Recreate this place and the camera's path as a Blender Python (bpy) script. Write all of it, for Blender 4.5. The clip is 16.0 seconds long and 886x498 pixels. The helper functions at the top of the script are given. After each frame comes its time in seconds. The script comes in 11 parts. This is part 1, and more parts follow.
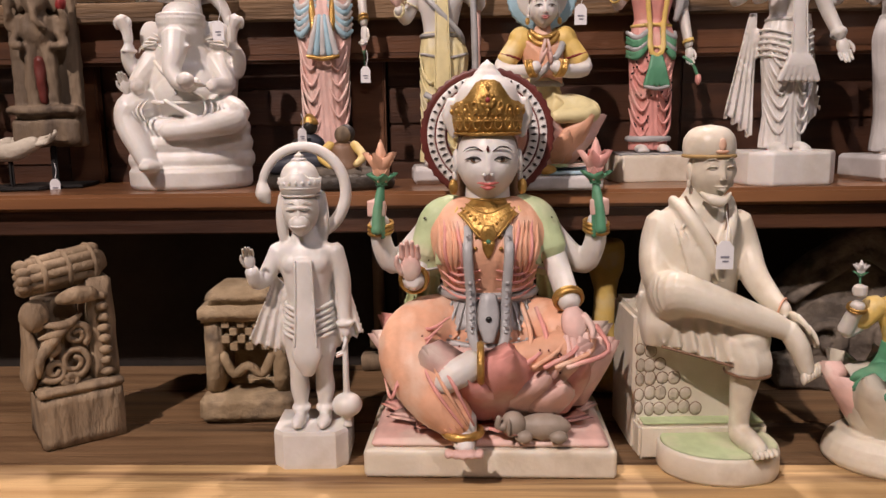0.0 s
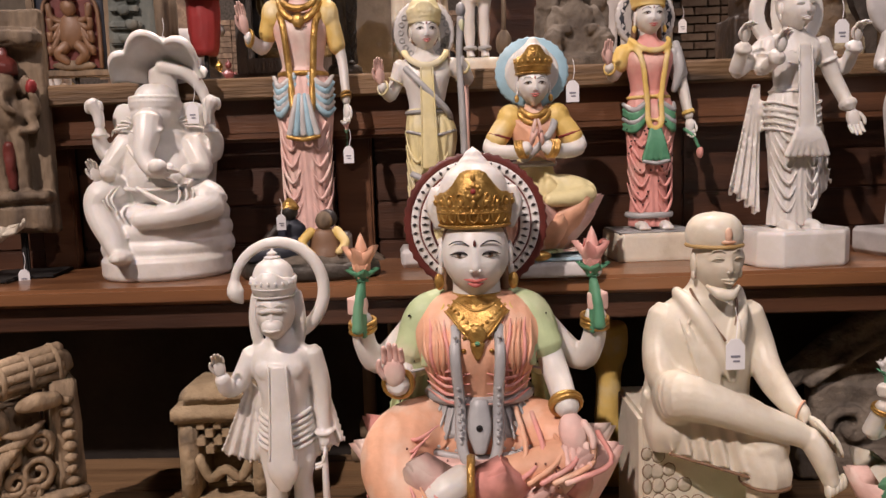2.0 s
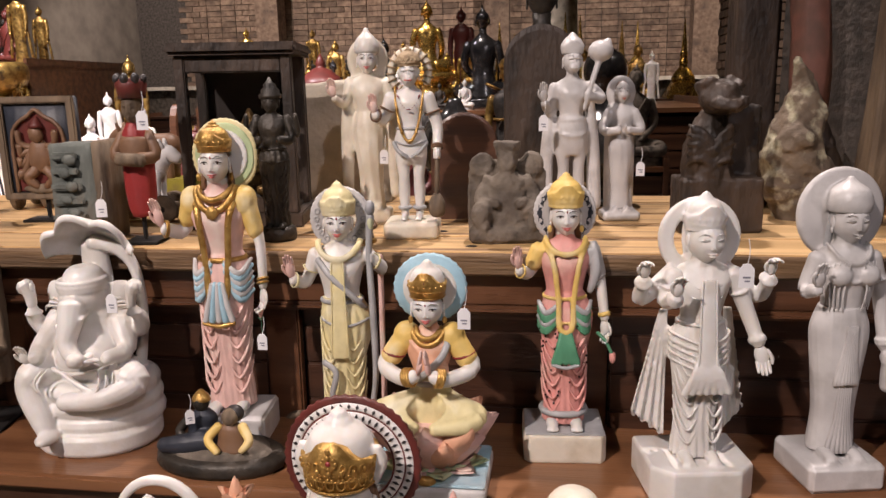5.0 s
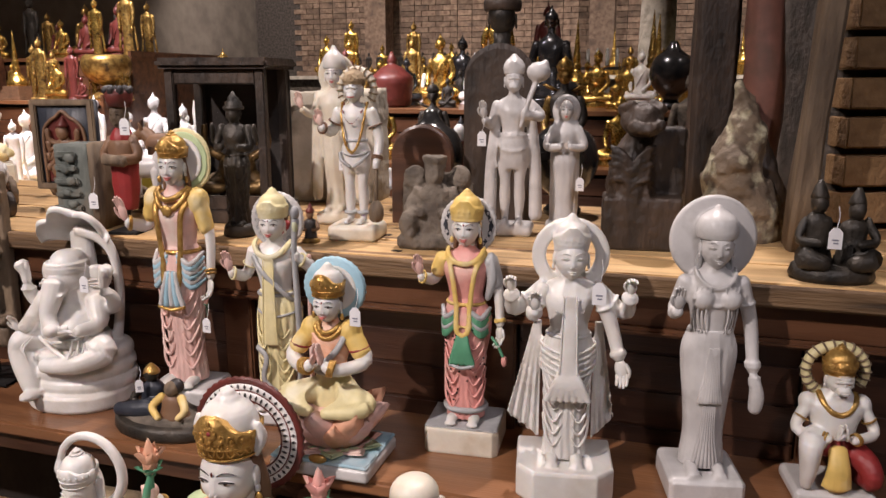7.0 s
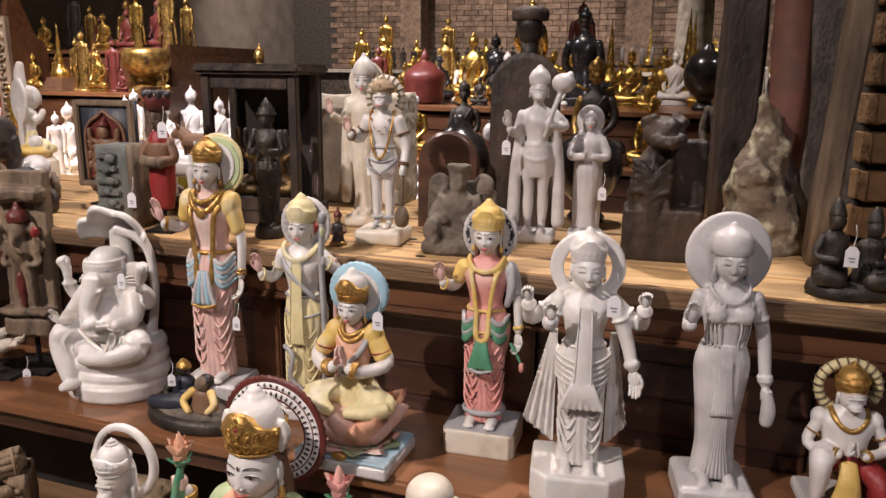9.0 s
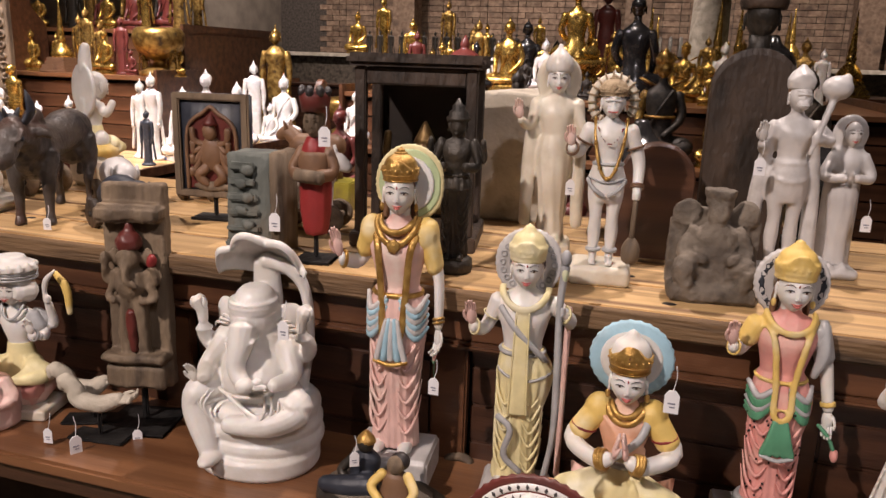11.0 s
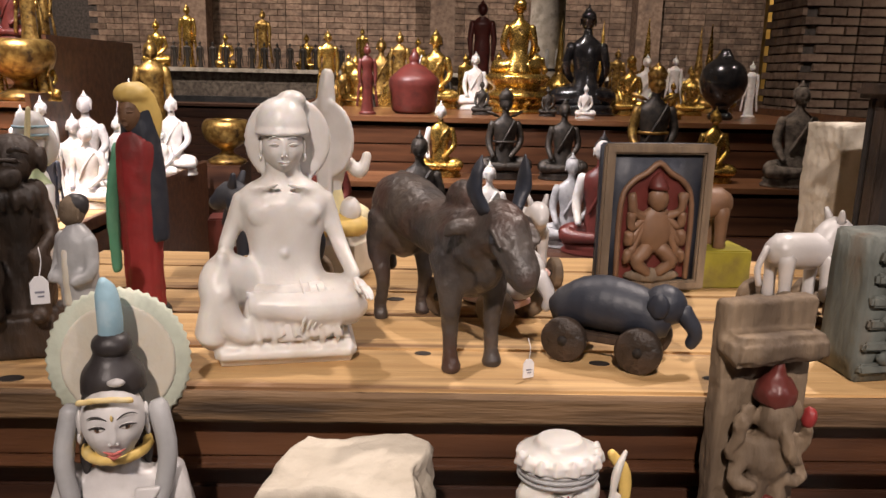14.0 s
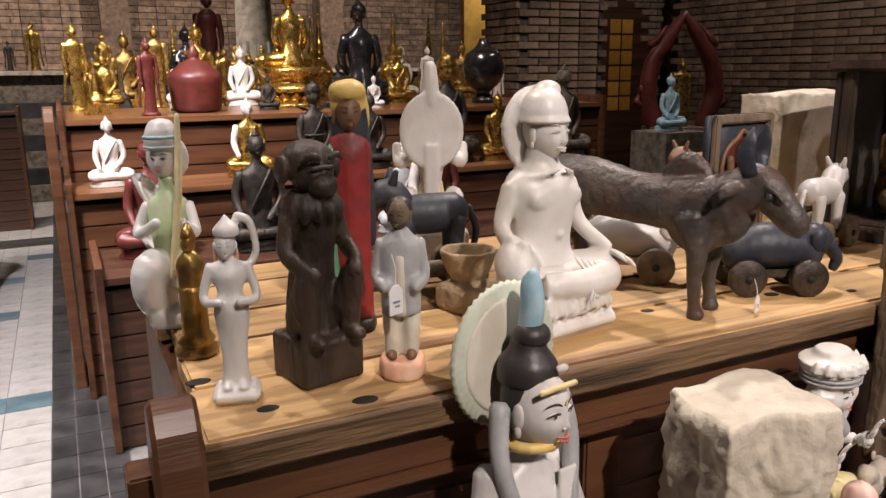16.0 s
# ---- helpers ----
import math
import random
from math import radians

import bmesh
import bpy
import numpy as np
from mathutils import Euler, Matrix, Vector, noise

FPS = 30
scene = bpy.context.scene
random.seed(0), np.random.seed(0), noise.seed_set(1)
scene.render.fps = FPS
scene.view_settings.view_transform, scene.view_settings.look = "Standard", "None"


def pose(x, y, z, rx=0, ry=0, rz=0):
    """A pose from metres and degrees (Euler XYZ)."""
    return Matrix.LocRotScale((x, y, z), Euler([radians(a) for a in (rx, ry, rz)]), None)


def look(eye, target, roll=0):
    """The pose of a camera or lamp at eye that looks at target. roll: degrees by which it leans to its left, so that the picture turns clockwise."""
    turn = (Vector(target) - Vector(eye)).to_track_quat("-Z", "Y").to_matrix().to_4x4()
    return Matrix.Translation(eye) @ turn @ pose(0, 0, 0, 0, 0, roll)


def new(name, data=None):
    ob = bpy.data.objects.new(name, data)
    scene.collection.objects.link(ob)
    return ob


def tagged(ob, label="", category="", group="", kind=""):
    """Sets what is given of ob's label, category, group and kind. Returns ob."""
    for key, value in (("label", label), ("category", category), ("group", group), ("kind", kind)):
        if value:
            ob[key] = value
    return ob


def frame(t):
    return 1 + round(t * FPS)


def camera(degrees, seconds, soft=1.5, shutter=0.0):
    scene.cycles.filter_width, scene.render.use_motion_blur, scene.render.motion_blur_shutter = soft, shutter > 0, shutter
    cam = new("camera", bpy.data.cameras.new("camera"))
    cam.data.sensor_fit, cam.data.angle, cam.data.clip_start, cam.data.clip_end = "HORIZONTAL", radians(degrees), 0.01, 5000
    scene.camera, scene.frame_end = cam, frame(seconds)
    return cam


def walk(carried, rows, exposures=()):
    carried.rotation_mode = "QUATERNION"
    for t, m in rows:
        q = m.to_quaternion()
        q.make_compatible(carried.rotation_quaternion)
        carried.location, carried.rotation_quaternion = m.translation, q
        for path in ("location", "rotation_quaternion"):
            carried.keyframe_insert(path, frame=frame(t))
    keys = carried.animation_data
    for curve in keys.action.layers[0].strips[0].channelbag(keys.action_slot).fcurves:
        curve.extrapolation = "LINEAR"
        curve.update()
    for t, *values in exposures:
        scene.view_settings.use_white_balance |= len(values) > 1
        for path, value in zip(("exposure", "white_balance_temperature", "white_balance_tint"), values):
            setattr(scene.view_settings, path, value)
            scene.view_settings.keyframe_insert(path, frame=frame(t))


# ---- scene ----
cam = camera(60.4, 16.0)
METRES, EYE, TILT, LEAN, TURN = 4.4, 0.95, -9.5, 0.8, 1.7
ROWS = [
    (0.0, 0.0, 0.0, 0.0, 0.0, 0.0, -0.0),
    (0.5, -0.0003, -0.0003, 0.0005, 0.45, 0.31, 0.13),
    (1.0, 0.0006, -0.0034, 0.0016, 0.77, 0.96, 0.37),
    (1.5, 0.003, 0.0031, 0.0095, 0.8, 1.67, 0.68),
    (2.0, 0.0076, 0.0188, 0.0204, 0.64, 2.8, 1.07),
    (2.5, 0.0201, 0.0388, 0.0328, 0.49, 2.53, 1.38),
    (3.0, 0.0344, 0.0495, 0.0659, 0.66, 1.22, 1.53),
    (3.5, 0.0444, 0.052, 0.0944, 1.69, -0.41, 1.33),
    (4.0, 0.0532, 0.041, 0.1099, 3.23, -1.72, 0.78),
    (6.5, 0.1363, 0.0132, 0.1373, 12.89, -3.22, -2.89),
    (7.0, 0.1634, 0.0096, 0.1384, 15.11, -3.54, -3.23),
    (7.5, 0.1883, 0.003, 0.1402, 16.9, -3.72, -3.55),
    (8.0, 0.1966, -0.0005, 0.1424, 17.97, -3.85, -4.01),
    (10.5, 0.0746, 0.0288, 0.1507, 16.06, -5.02, -5.22),
    (11.0, 0.0396, 0.0455, 0.1533, 15.29, -5.12, -5.18),
    (11.5, -0.0096, 0.0571, 0.153, 13.5, -5.04, -5.03),
    (12.0, -0.0635, 0.0681, 0.1562, 11.15, -4.8, -4.75),
    (12.5, -0.115, 0.0928, 0.1559, 8.11, -4.2, -4.27),
    (13.0, -0.1694, 0.1145, 0.1581, 4.57, -3.63, -3.53),
    (13.5, -0.2298, 0.1214, 0.1625, 0.2, -3.52, -2.83),
    (14.0, -0.2819, 0.1286, 0.1635, -3.19, -3.36, -1.58),
    (14.5, -0.3289, 0.1421, 0.1679, -8.09, -3.43, -0.28),
    (15.0, -0.3778, 0.1485, 0.1686, -14.38, -3.61, 1.23),
    (15.5, -0.4319, 0.1493, 0.1687, -21.07, -4.05, 2.67),
    (16.0, -0.4671, 0.1636, 0.1647, -27.84, -4.5, 4.3),
]
walk(cam, [(t, pose(0, 0, EYE, TILT, LEAN, TURN) @ pose(METRES * x, METRES * y, METRES * z, 90 + pitch, roll, yaw)) for t, x, y, z, yaw, pitch, roll in ROWS],
     [(0.0, 0.0, 6500, 10), (3.0, 0.0, 6450, 9), (7.5, 0.03, 6100, 6), (8.2, 0.03, 6100, 6), (10.5, -0.13, 6450, 8), (14.0, -0.13, 6400, 5), (16.0, 0.0, 6300, 4)])


# ---- world, lights ----
world = bpy.data.worlds.new("world")
scene.world = world
world.use_nodes = True
world.node_tree.nodes["Background"].inputs["Color"].default_value = (0.9, 0.85, 0.8, 1)
world.node_tree.nodes["Background"].inputs["Strength"].default_value = 0.03


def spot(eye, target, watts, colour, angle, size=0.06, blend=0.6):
    lamp = bpy.data.lights.new("unseen_spot", "SPOT")
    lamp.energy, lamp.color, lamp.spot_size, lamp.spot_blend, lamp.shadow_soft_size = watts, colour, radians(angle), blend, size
    ob = new("unseen_spot", lamp)
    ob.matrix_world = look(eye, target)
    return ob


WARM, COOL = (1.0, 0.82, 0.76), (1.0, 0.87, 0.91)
# three overhead spots, inferred from how the statues' shadows fall
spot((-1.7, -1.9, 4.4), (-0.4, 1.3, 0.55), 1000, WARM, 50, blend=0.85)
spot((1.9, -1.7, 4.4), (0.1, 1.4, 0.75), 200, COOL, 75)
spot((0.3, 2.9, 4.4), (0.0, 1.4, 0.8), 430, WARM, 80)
# lamps added without seen fixtures to brighten table end, pews, aisle and choir
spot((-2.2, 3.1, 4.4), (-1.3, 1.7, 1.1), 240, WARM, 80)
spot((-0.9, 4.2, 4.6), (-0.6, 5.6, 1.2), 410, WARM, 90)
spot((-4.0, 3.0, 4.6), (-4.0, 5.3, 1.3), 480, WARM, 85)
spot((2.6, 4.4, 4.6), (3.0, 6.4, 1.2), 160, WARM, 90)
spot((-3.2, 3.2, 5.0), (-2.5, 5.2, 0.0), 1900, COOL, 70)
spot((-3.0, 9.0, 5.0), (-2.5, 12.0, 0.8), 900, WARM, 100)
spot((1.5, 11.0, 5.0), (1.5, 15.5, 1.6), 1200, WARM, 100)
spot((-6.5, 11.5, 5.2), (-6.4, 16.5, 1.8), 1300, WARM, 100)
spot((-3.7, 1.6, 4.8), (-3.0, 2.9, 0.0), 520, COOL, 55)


# ---- materials ----
def nodes_of(mat):
    mat.use_nodes = True
    tree = mat.node_tree
    return tree, tree.nodes["Principled BSDF"]


def surface(name, dark, light, rough=0.5, scale=8.0, metal=0.0, bump=0.1, bump_scale=60.0, stretch=(1, 1, 1), spread=(0.35, 0.7),
            coat=0.0, grime=None, grime_scale=20.0, sss=0.0, detail=6.0, vary=0.0, spec=0.5, folds=0.0, carve=0.0):
    """Two tones mixed by noise, a finer noise for grain and bump, and if asked grime in patches."""
    mat = bpy.data.materials.new(name)
    tree, shader = nodes_of(mat)
    add, link = tree.nodes.new, tree.links.new
    coords = add("ShaderNodeTexCoord")
    mapping = add("ShaderNodeMapping")
    mapping.inputs["Scale"].default_value = stretch
    link(coords.outputs["Object"], mapping.inputs["Vector"])
    big = add("ShaderNodeTexNoise")
    big.inputs["Scale"].default_value, big.inputs["Detail"].default_value = scale, detail
    link(mapping.outputs["Vector"], big.inputs["Vector"])
    ramp = add("ShaderNodeValToRGB")
    ramp.color_ramp.elements[0].position, ramp.color_ramp.elements[1].position = spread
    ramp.color_ramp.elements[0].color, ramp.color_ramp.elements[1].color = (*dark, 1), (*light, 1)
    link(big.outputs["Fac"], ramp.inputs["Fac"])
    colour = ramp.outputs["Color"]
    if grime:
        patch = add("ShaderNodeTexNoise")
        patch.inputs["Scale"].default_value, patch.inputs["Detail"].default_value = grime_scale, 8
        link(mapping.outputs["Vector"], patch.inputs["Vector"])
        edge = add("ShaderNodeValToRGB")
        edge.color_ramp.elements[0].position, edge.color_ramp.elements[1].position = 0.52, 0.68
        link(patch.outputs["Fac"], edge.inputs["Fac"])
        mix = add("ShaderNodeMix")
        mix.data_type = "RGBA"
        link(edge.outputs["Color"], mix.inputs["Factor"])
        link(colour, mix.inputs["A"])
        mix.inputs["B"].default_value = (*grime, 1)
        colour = mix.outputs["Result"]
    if vary:
        info = add("ShaderNodeObjectInfo")
        isle = add("ShaderNodeNewGeometry")
        total = add("ShaderNodeMath")
        total.operation = "ADD"
        link(info.outputs["Random"], total.inputs[0])
        link(isle.outputs["Random Per Island"], total.inputs[1])
        wrap = add("ShaderNodeMath")
        wrap.operation = "FRACT"
        link(total.outputs[0], wrap.inputs[0])
        span = add("ShaderNodeMapRange")
        span.inputs["To Min"].default_value, span.inputs["To Max"].default_value = 1 - vary, 1 + vary
        link(wrap.outputs[0], span.inputs["Value"])
        hsv = add("ShaderNodeHueSaturation")
        link(span.outputs["Result"], hsv.inputs["Value"])
        link(colour, hsv.inputs["Color"])
        colour = hsv.outputs["Color"]
    link(colour, shader.inputs["Base Color"])
    fine = add("ShaderNodeTexNoise")
    fine.inputs["Scale"].default_value, fine.inputs["Detail"].default_value = bump_scale, 5
    link(mapping.outputs["Vector"], fine.inputs["Vector"])
    rough_span = add("ShaderNodeMapRange")
    rough_span.inputs["To Min"].default_value, rough_span.inputs["To Max"].default_value = max(0.03, rough - 0.12), min(1, rough + 0.12)
    link(fine.outputs["Fac"], rough_span.inputs["Value"])
    link(rough_span.outputs["Result"], shader.inputs["Roughness"])
    if bump:
        relief = add("ShaderNodeBump")
        relief.inputs["Strength"].default_value, relief.inputs["Distance"].default_value = bump, 0.01
        link(fine.outputs["Fac"], relief.inputs["Height"])
        last = relief
        for kind, amount in (("folds", folds), ("carve", carve)):
            if not amount:
                continue
            if kind == "folds":
                form = add("ShaderNodeTexWave")
                form.inputs["Scale"].default_value, form.inputs["Distortion"].default_value = 16.0, 3.0
                amount *= 0.35
                form.inputs["Detail"].default_value, form.inputs["Detail Scale"].default_value = 2.0, 0.8
            else:
                form = add("ShaderNodeTexNoise")
                form.inputs["Scale"].default_value, form.inputs["Detail"].default_value = 48.0, 3.0
            link(coords.outputs["Object"], form.inputs["Vector"])
            more = add("ShaderNodeBump")
            more.inputs["Strength"].default_value, more.inputs["Distance"].default_value = amount, 0.004
            link(form.outputs["Fac"], more.inputs["Height"])
            link(last.outputs["Normal"], more.inputs["Normal"])
            last = more
        link(last.outputs["Normal"], shader.inputs["Normal"])
    shader.inputs["Metallic"].default_value = metal
    shader.inputs["Coat Weight"].default_value = coat
    shader.inputs["Coat Roughness"].default_value = 0.2
    shader.inputs["Specular IOR Level"].default_value = spec
    if sss:
        shader.inputs["Subsurface Weight"].default_value = sss
        shader.inputs["Subsurface Radius"].default_value = (0.012, 0.008, 0.005)
        shader.inputs["Subsurface Scale"].default_value = 0.5
    return mat


def paint(name, colour, rough=0.5, wear=None, amount=0.14, folds=0.0, carve=0.12):
    """Old paint on stone: a mottled tone with worn patches."""
    dark = tuple(c * (1 - amount) for c in colour)
    light = tuple(min(0.9, c * (1 + amount * 0.6)) for c in colour)
    return surface(name, dark, light, rough, 30, bump=0.08, bump_scale=140, grime=wear, grime_scale=13, folds=folds, carve=carve)


MARBLE = surface("white_marble", (0.66, 0.63, 0.59), (0.8, 0.78, 0.75), 0.38, 14, bump=0.05, bump_scale=180, grime=(0.6, 0.56, 0.5), grime_scale=9, sss=0.15, carve=0.16)
MARBLECLOTH = surface("draped_white_marble", (0.66, 0.63, 0.59), (0.8, 0.78, 0.75), 0.38, 14, bump=0.05, bump_scale=180, grime=(0.58, 0.54, 0.48), grime_scale=12, sss=0.1, folds=0.5, carve=0.15)
CREAM = surface("cream_marble", (0.64, 0.58, 0.47), (0.78, 0.73, 0.62), 0.42, 12, bump=0.06, bump_scale=160, grime=(0.56, 0.49, 0.38), grime_scale=11, sss=0.15, carve=0.18)
GREYM = surface("grey_white_marble", (0.5, 0.48, 0.47), (0.7, 0.68, 0.66), 0.36, 10, bump=0.05, bump_scale=160, grime=(0.42, 0.4, 0.38), grime_scale=12, carve=0.16)
GREYCLOTH = surface("draped_grey_marble", (0.5, 0.48, 0.47), (0.7, 0.68, 0.66), 0.38, 10, bump=0.05, bump_scale=160, grime=(0.42, 0.4, 0.38), grime_scale=12, folds=0.45, carve=0.15)
PINK = paint("pink_paint", (0.72, 0.33, 0.29), wear=(0.74, 0.5, 0.42), folds=0.5)
PALEPINK = paint("pale_pink_paint", (0.76, 0.5, 0.44), wear=(0.74, 0.62, 0.54), folds=0.35)
PEACH = paint("peach_paint", (0.76, 0.42, 0.27), wear=(0.76, 0.55, 0.42), folds=0.5)
YELLOW = paint("yellow_paint", (0.74, 0.52, 0.15), wear=(0.72, 0.6, 0.34))
PALEYELLOW = paint("pale_yellow_paint", (0.75, 0.66, 0.36), wear=(0.74, 0.69, 0.52), folds=0.5)
GREEN = paint("green_paint", (0.1, 0.3, 0.17), wear=(0.16, 0.34, 0.2), folds=0.4)
PALEGREEN = paint("pale_green_paint", (0.5, 0.6, 0.34), wear=(0.62, 0.62, 0.42), folds=0.3)
BLUE = paint("light_blue_paint", (0.36, 0.56, 0.66), wear=(0.56, 0.66, 0.7))
RED = paint("red_paint", (0.27, 0.026, 0.026), wear=(0.13, 0.03, 0.025), folds=0.4)
MAROON = paint("maroon_lacquer", (0.13, 0.028, 0.022), 0.4, wear=(0.08, 0.02, 0.016))
NAVY = paint("dark_blue_paint", (0.026, 0.03, 0.042), wear=(0.06, 0.06, 0.065), folds=0.3)
HAIR = paint("dark_hair_paint", (0.035, 0.03, 0.03), 0.45)
SILVER = paint("silver_grey_paint", (0.42, 0.42, 0.42), 0.4, wear=(0.3, 0.3, 0.31))
HALOPAINT = paint("pale_celadon_paint", (0.6, 0.64, 0.52), wear=(0.7, 0.66, 0.52))
ELEPHANT = paint("grey_brown_paint", (0.3, 0.25, 0.2), wear=(0.4, 0.33, 0.27))
LIP = paint("lip_paint", (0.56, 0.15, 0.13), 0.45)
EYEWHITE = paint("eye_white_paint", (0.8, 0.78, 0.75), 0.3)
BROWN = paint("brown_paint", (0.2, 0.11, 0.06), wear=(0.13, 0.07, 0.04))
GOLD = surface("gold_paint", (0.36, 0.2, 0.05), (0.66, 0.42, 0.13), 0.36, 60, metal=0.65, bump=0.25, bump_scale=220, carve=0.5)
GILT = surface("gilded_metal", (0.5, 0.3, 0.06), (0.8, 0.55, 0.16), 0.26, 20, metal=0.9, bump=0.12, bump_scale=90, grime=(0.16, 0.09, 0.03), grime_scale=14, carve=0.3)
OLDGILT = surface("old_gilding", (0.22, 0.12, 0.03), (0.6, 0.4, 0.12), 0.36, 25, metal=0.8, bump=0.2, bump_scale=90, grime=(0.1, 0.06, 0.03), grime_scale=18)
# gilding with the cabinet's inner shade put into a darker colour
DIMGILT = surface("shade_dimmed_gilt", (0.05, 0.03, 0.012), (0.2, 0.12, 0.04), 0.45, 25, metal=0.6, bump=0.2, bump_scale=90)
BRONZE = surface("dark_bronze", (0.018, 0.016, 0.013), (0.06, 0.048, 0.036), 0.5, 22, metal=0.3, bump=0.25, bump_scale=110, carve=0.4)
BLACKST = surface("black_lacquer", (0.008, 0.008, 0.009), (0.03, 0.028, 0.027), 0.2, 12, bump=0.05, bump_scale=90, coat=0.5)
DARKWOOD = surface("dark_carved_wood", (0.018, 0.012, 0.008), (0.07, 0.045, 0.03), 0.55, 18, bump=0.5, bump_scale=70, stretch=(1, 1, 0.35), carve=0.5)
BULLWOOD = surface("worn_painted_wood", (0.03, 0.026, 0.026), (0.1, 0.08, 0.066), 0.42, 16, bump=0.35, bump_scale=80, grime=(0.07, 0.038, 0.028), grime_scale=11, carve=0.4)
OLDWOOD = surface("weathered_wood", (0.1, 0.07, 0.045), (0.3, 0.22, 0.14), 0.75, 16, bump=0.6, bump_scale=60, stretch=(1, 1, 0.22), grime=(0.07, 0.05, 0.035), grime_scale=13, carve=0.5)
GREYWOOD = surface("grey_green_wood", (0.08, 0.09, 0.08), (0.2, 0.21, 0.18), 0.75, 20, bump=0.6, bump_scale=60, stretch=(1, 1, 0.4), grime=(0.13, 0.1, 0.07))
PEW = surface("varnished_pew_wood", (0.06, 0.024, 0.011), (0.15, 0.065, 0.03), 0.4, 7, bump=0.12, bump_scale=90, stretch=(0.25, 3, 3), coat=0.08)
PEWDARK = surface("dark_pew_wood", (0.035, 0.015, 0.009), (0.1, 0.043, 0.022), 0.42, 7, bump=0.14, bump_scale=90, stretch=(0.25, 3, 3), coat=0.2)
SHELFWOOD = surface("shelf_board_wood", (0.13, 0.055, 0.024), (0.27, 0.125, 0.055), 0.34, 6, bump=0.1, bump_scale=80, stretch=(0.16, 3, 3), coat=0.3)
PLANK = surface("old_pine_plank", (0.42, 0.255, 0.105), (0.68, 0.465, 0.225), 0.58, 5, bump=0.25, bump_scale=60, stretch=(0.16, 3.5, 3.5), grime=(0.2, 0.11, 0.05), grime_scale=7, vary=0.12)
# worn rear deck boards, their colour darkened for the shade under the shelf
SHADEDDECK = surface("worn_deck_board_shaded", (0.13, 0.07, 0.032), (0.36, 0.22, 0.11), 0.6, 5, bump=0.3, bump_scale=60, stretch=(0.16, 3.5, 3.5), grime=(0.07, 0.04, 0.02), grime_scale=5, vary=0.2)
RAWWOOD = surface("raw_weathered_wood", (0.2, 0.14, 0.085), (0.48, 0.36, 0.23), 0.8, 18, bump=0.7, bump_scale=80, stretch=(1, 1, 0.3), grime=(0.1, 0.07, 0.045), grime_scale=16, carve=0.6)
EDGEWOOD = surface("scarred_plank_edge", (0.07, 0.04, 0.02), (0.3, 0.18, 0.085), 0.7, 9, bump=0.5, bump_scale=50, stretch=(0.25, 3, 3), grime=(0.05, 0.03, 0.015), grime_scale=9)
STONE = surface("sandstone", (0.26, 0.19, 0.11), (0.5, 0.38, 0.24), 0.85, 14, bump=0.6, bump_scale=70, grime=(0.13, 0.1, 0.07), grime_scale=12)
GREYSTONE = surface("grey_stone", (0.1, 0.08, 0.062), (0.24, 0.2, 0.155), 0.85, 16, bump=0.6, bump_scale=70, grime=(0.06, 0.05, 0.04), grime_scale=12)
PALESTONE = surface("pale_limestone", (0.42, 0.37, 0.29), (0.66, 0.6, 0.5), 0.85, 10, bump=0.5, bump_scale=55, grime=(0.3, 0.26, 0.2), grime_scale=9)
LICHEN = surface("crusted_wood", (0.09, 0.065, 0.045), (0.24, 0.18, 0.12), 0.8, 14, bump=0.8, bump_scale=45, grime=(0.52, 0.48, 0.33), grime_scale=24)
IRON = surface("black_iron", (0.012, 0.011, 0.011), (0.045, 0.042, 0.04), 0.55, 30, metal=0.5, bump=0.2)
PAPER = paint("paper_tag", (0.8, 0.79, 0.8), 0.7, amount=0.04)
INK = paint("grey_ink", (0.25, 0.25, 0.3), 0.7)
BRICK = surface("fired_brick", (0.17, 0.11, 0.075), (0.36, 0.26, 0.18), 0.85, 12, bump=0.5, bump_scale=90, vary=0.3, grime=(0.13, 0.09, 0.065), grime_scale=6)
REDBRICK = surface("red_brown_brick", (0.1, 0.05, 0.032), (0.23, 0.12, 0.07), 0.85, 12, bump=0.5, bump_scale=90, vary=0.35, grime=(0.24, 0.17, 0.1), grime_scale=6)
OCHREBRICK = surface("ochre_fired_brick", (0.2, 0.115, 0.05), (0.36, 0.22, 0.1), 0.85, 14, bump=0.5, bump_scale=90, vary=0.2, grime=(0.14, 0.08, 0.04), grime_scale=8)
MORTAR = surface("grey_mortar", (0.05, 0.042, 0.035), (0.12, 0.1, 0.085), 0.95, 20, bump=0.4)
PLASTER = surface("dim_plaster", (0.2, 0.17, 0.14), (0.3, 0.26, 0.21), 0.9, 3, bump=0.1)
TILE = surface("pale_floor_tile", (0.3, 0.29, 0.27), (0.46, 0.45, 0.42), 0.4, 6, bump=0.05, vary=0.08, grime=(0.26, 0.25, 0.23), grime_scale=5)
BLACKTILE = surface("black_floor_tile", (0.02, 0.02, 0.021), (0.06, 0.058, 0.056), 0.35, 8, bump=0.05, vary=0.2)
BLUETILE = surface("grey_blue_floor_tile", (0.06, 0.11, 0.13), (0.13, 0.19, 0.21), 0.4, 8, bump=0.05, vary=0.1)
GROUT = surface("tile_grout", (0.12, 0.115, 0.105), (0.2, 0.19, 0.18), 0.9, 10)
# near black: shade of recesses and gaps put into colour; also knots, wheel hubs
DARKVOID = surface("shade_and_knot_black", (0.012, 0.009, 0.007), (0.03, 0.022, 0.017), 0.8, 8)
AMBER = surface("amber_leaded_glass", (0.42, 0.2, 0.03), (0.62, 0.34, 0.06), 0.3, 6, bump=0.05, vary=0.2)
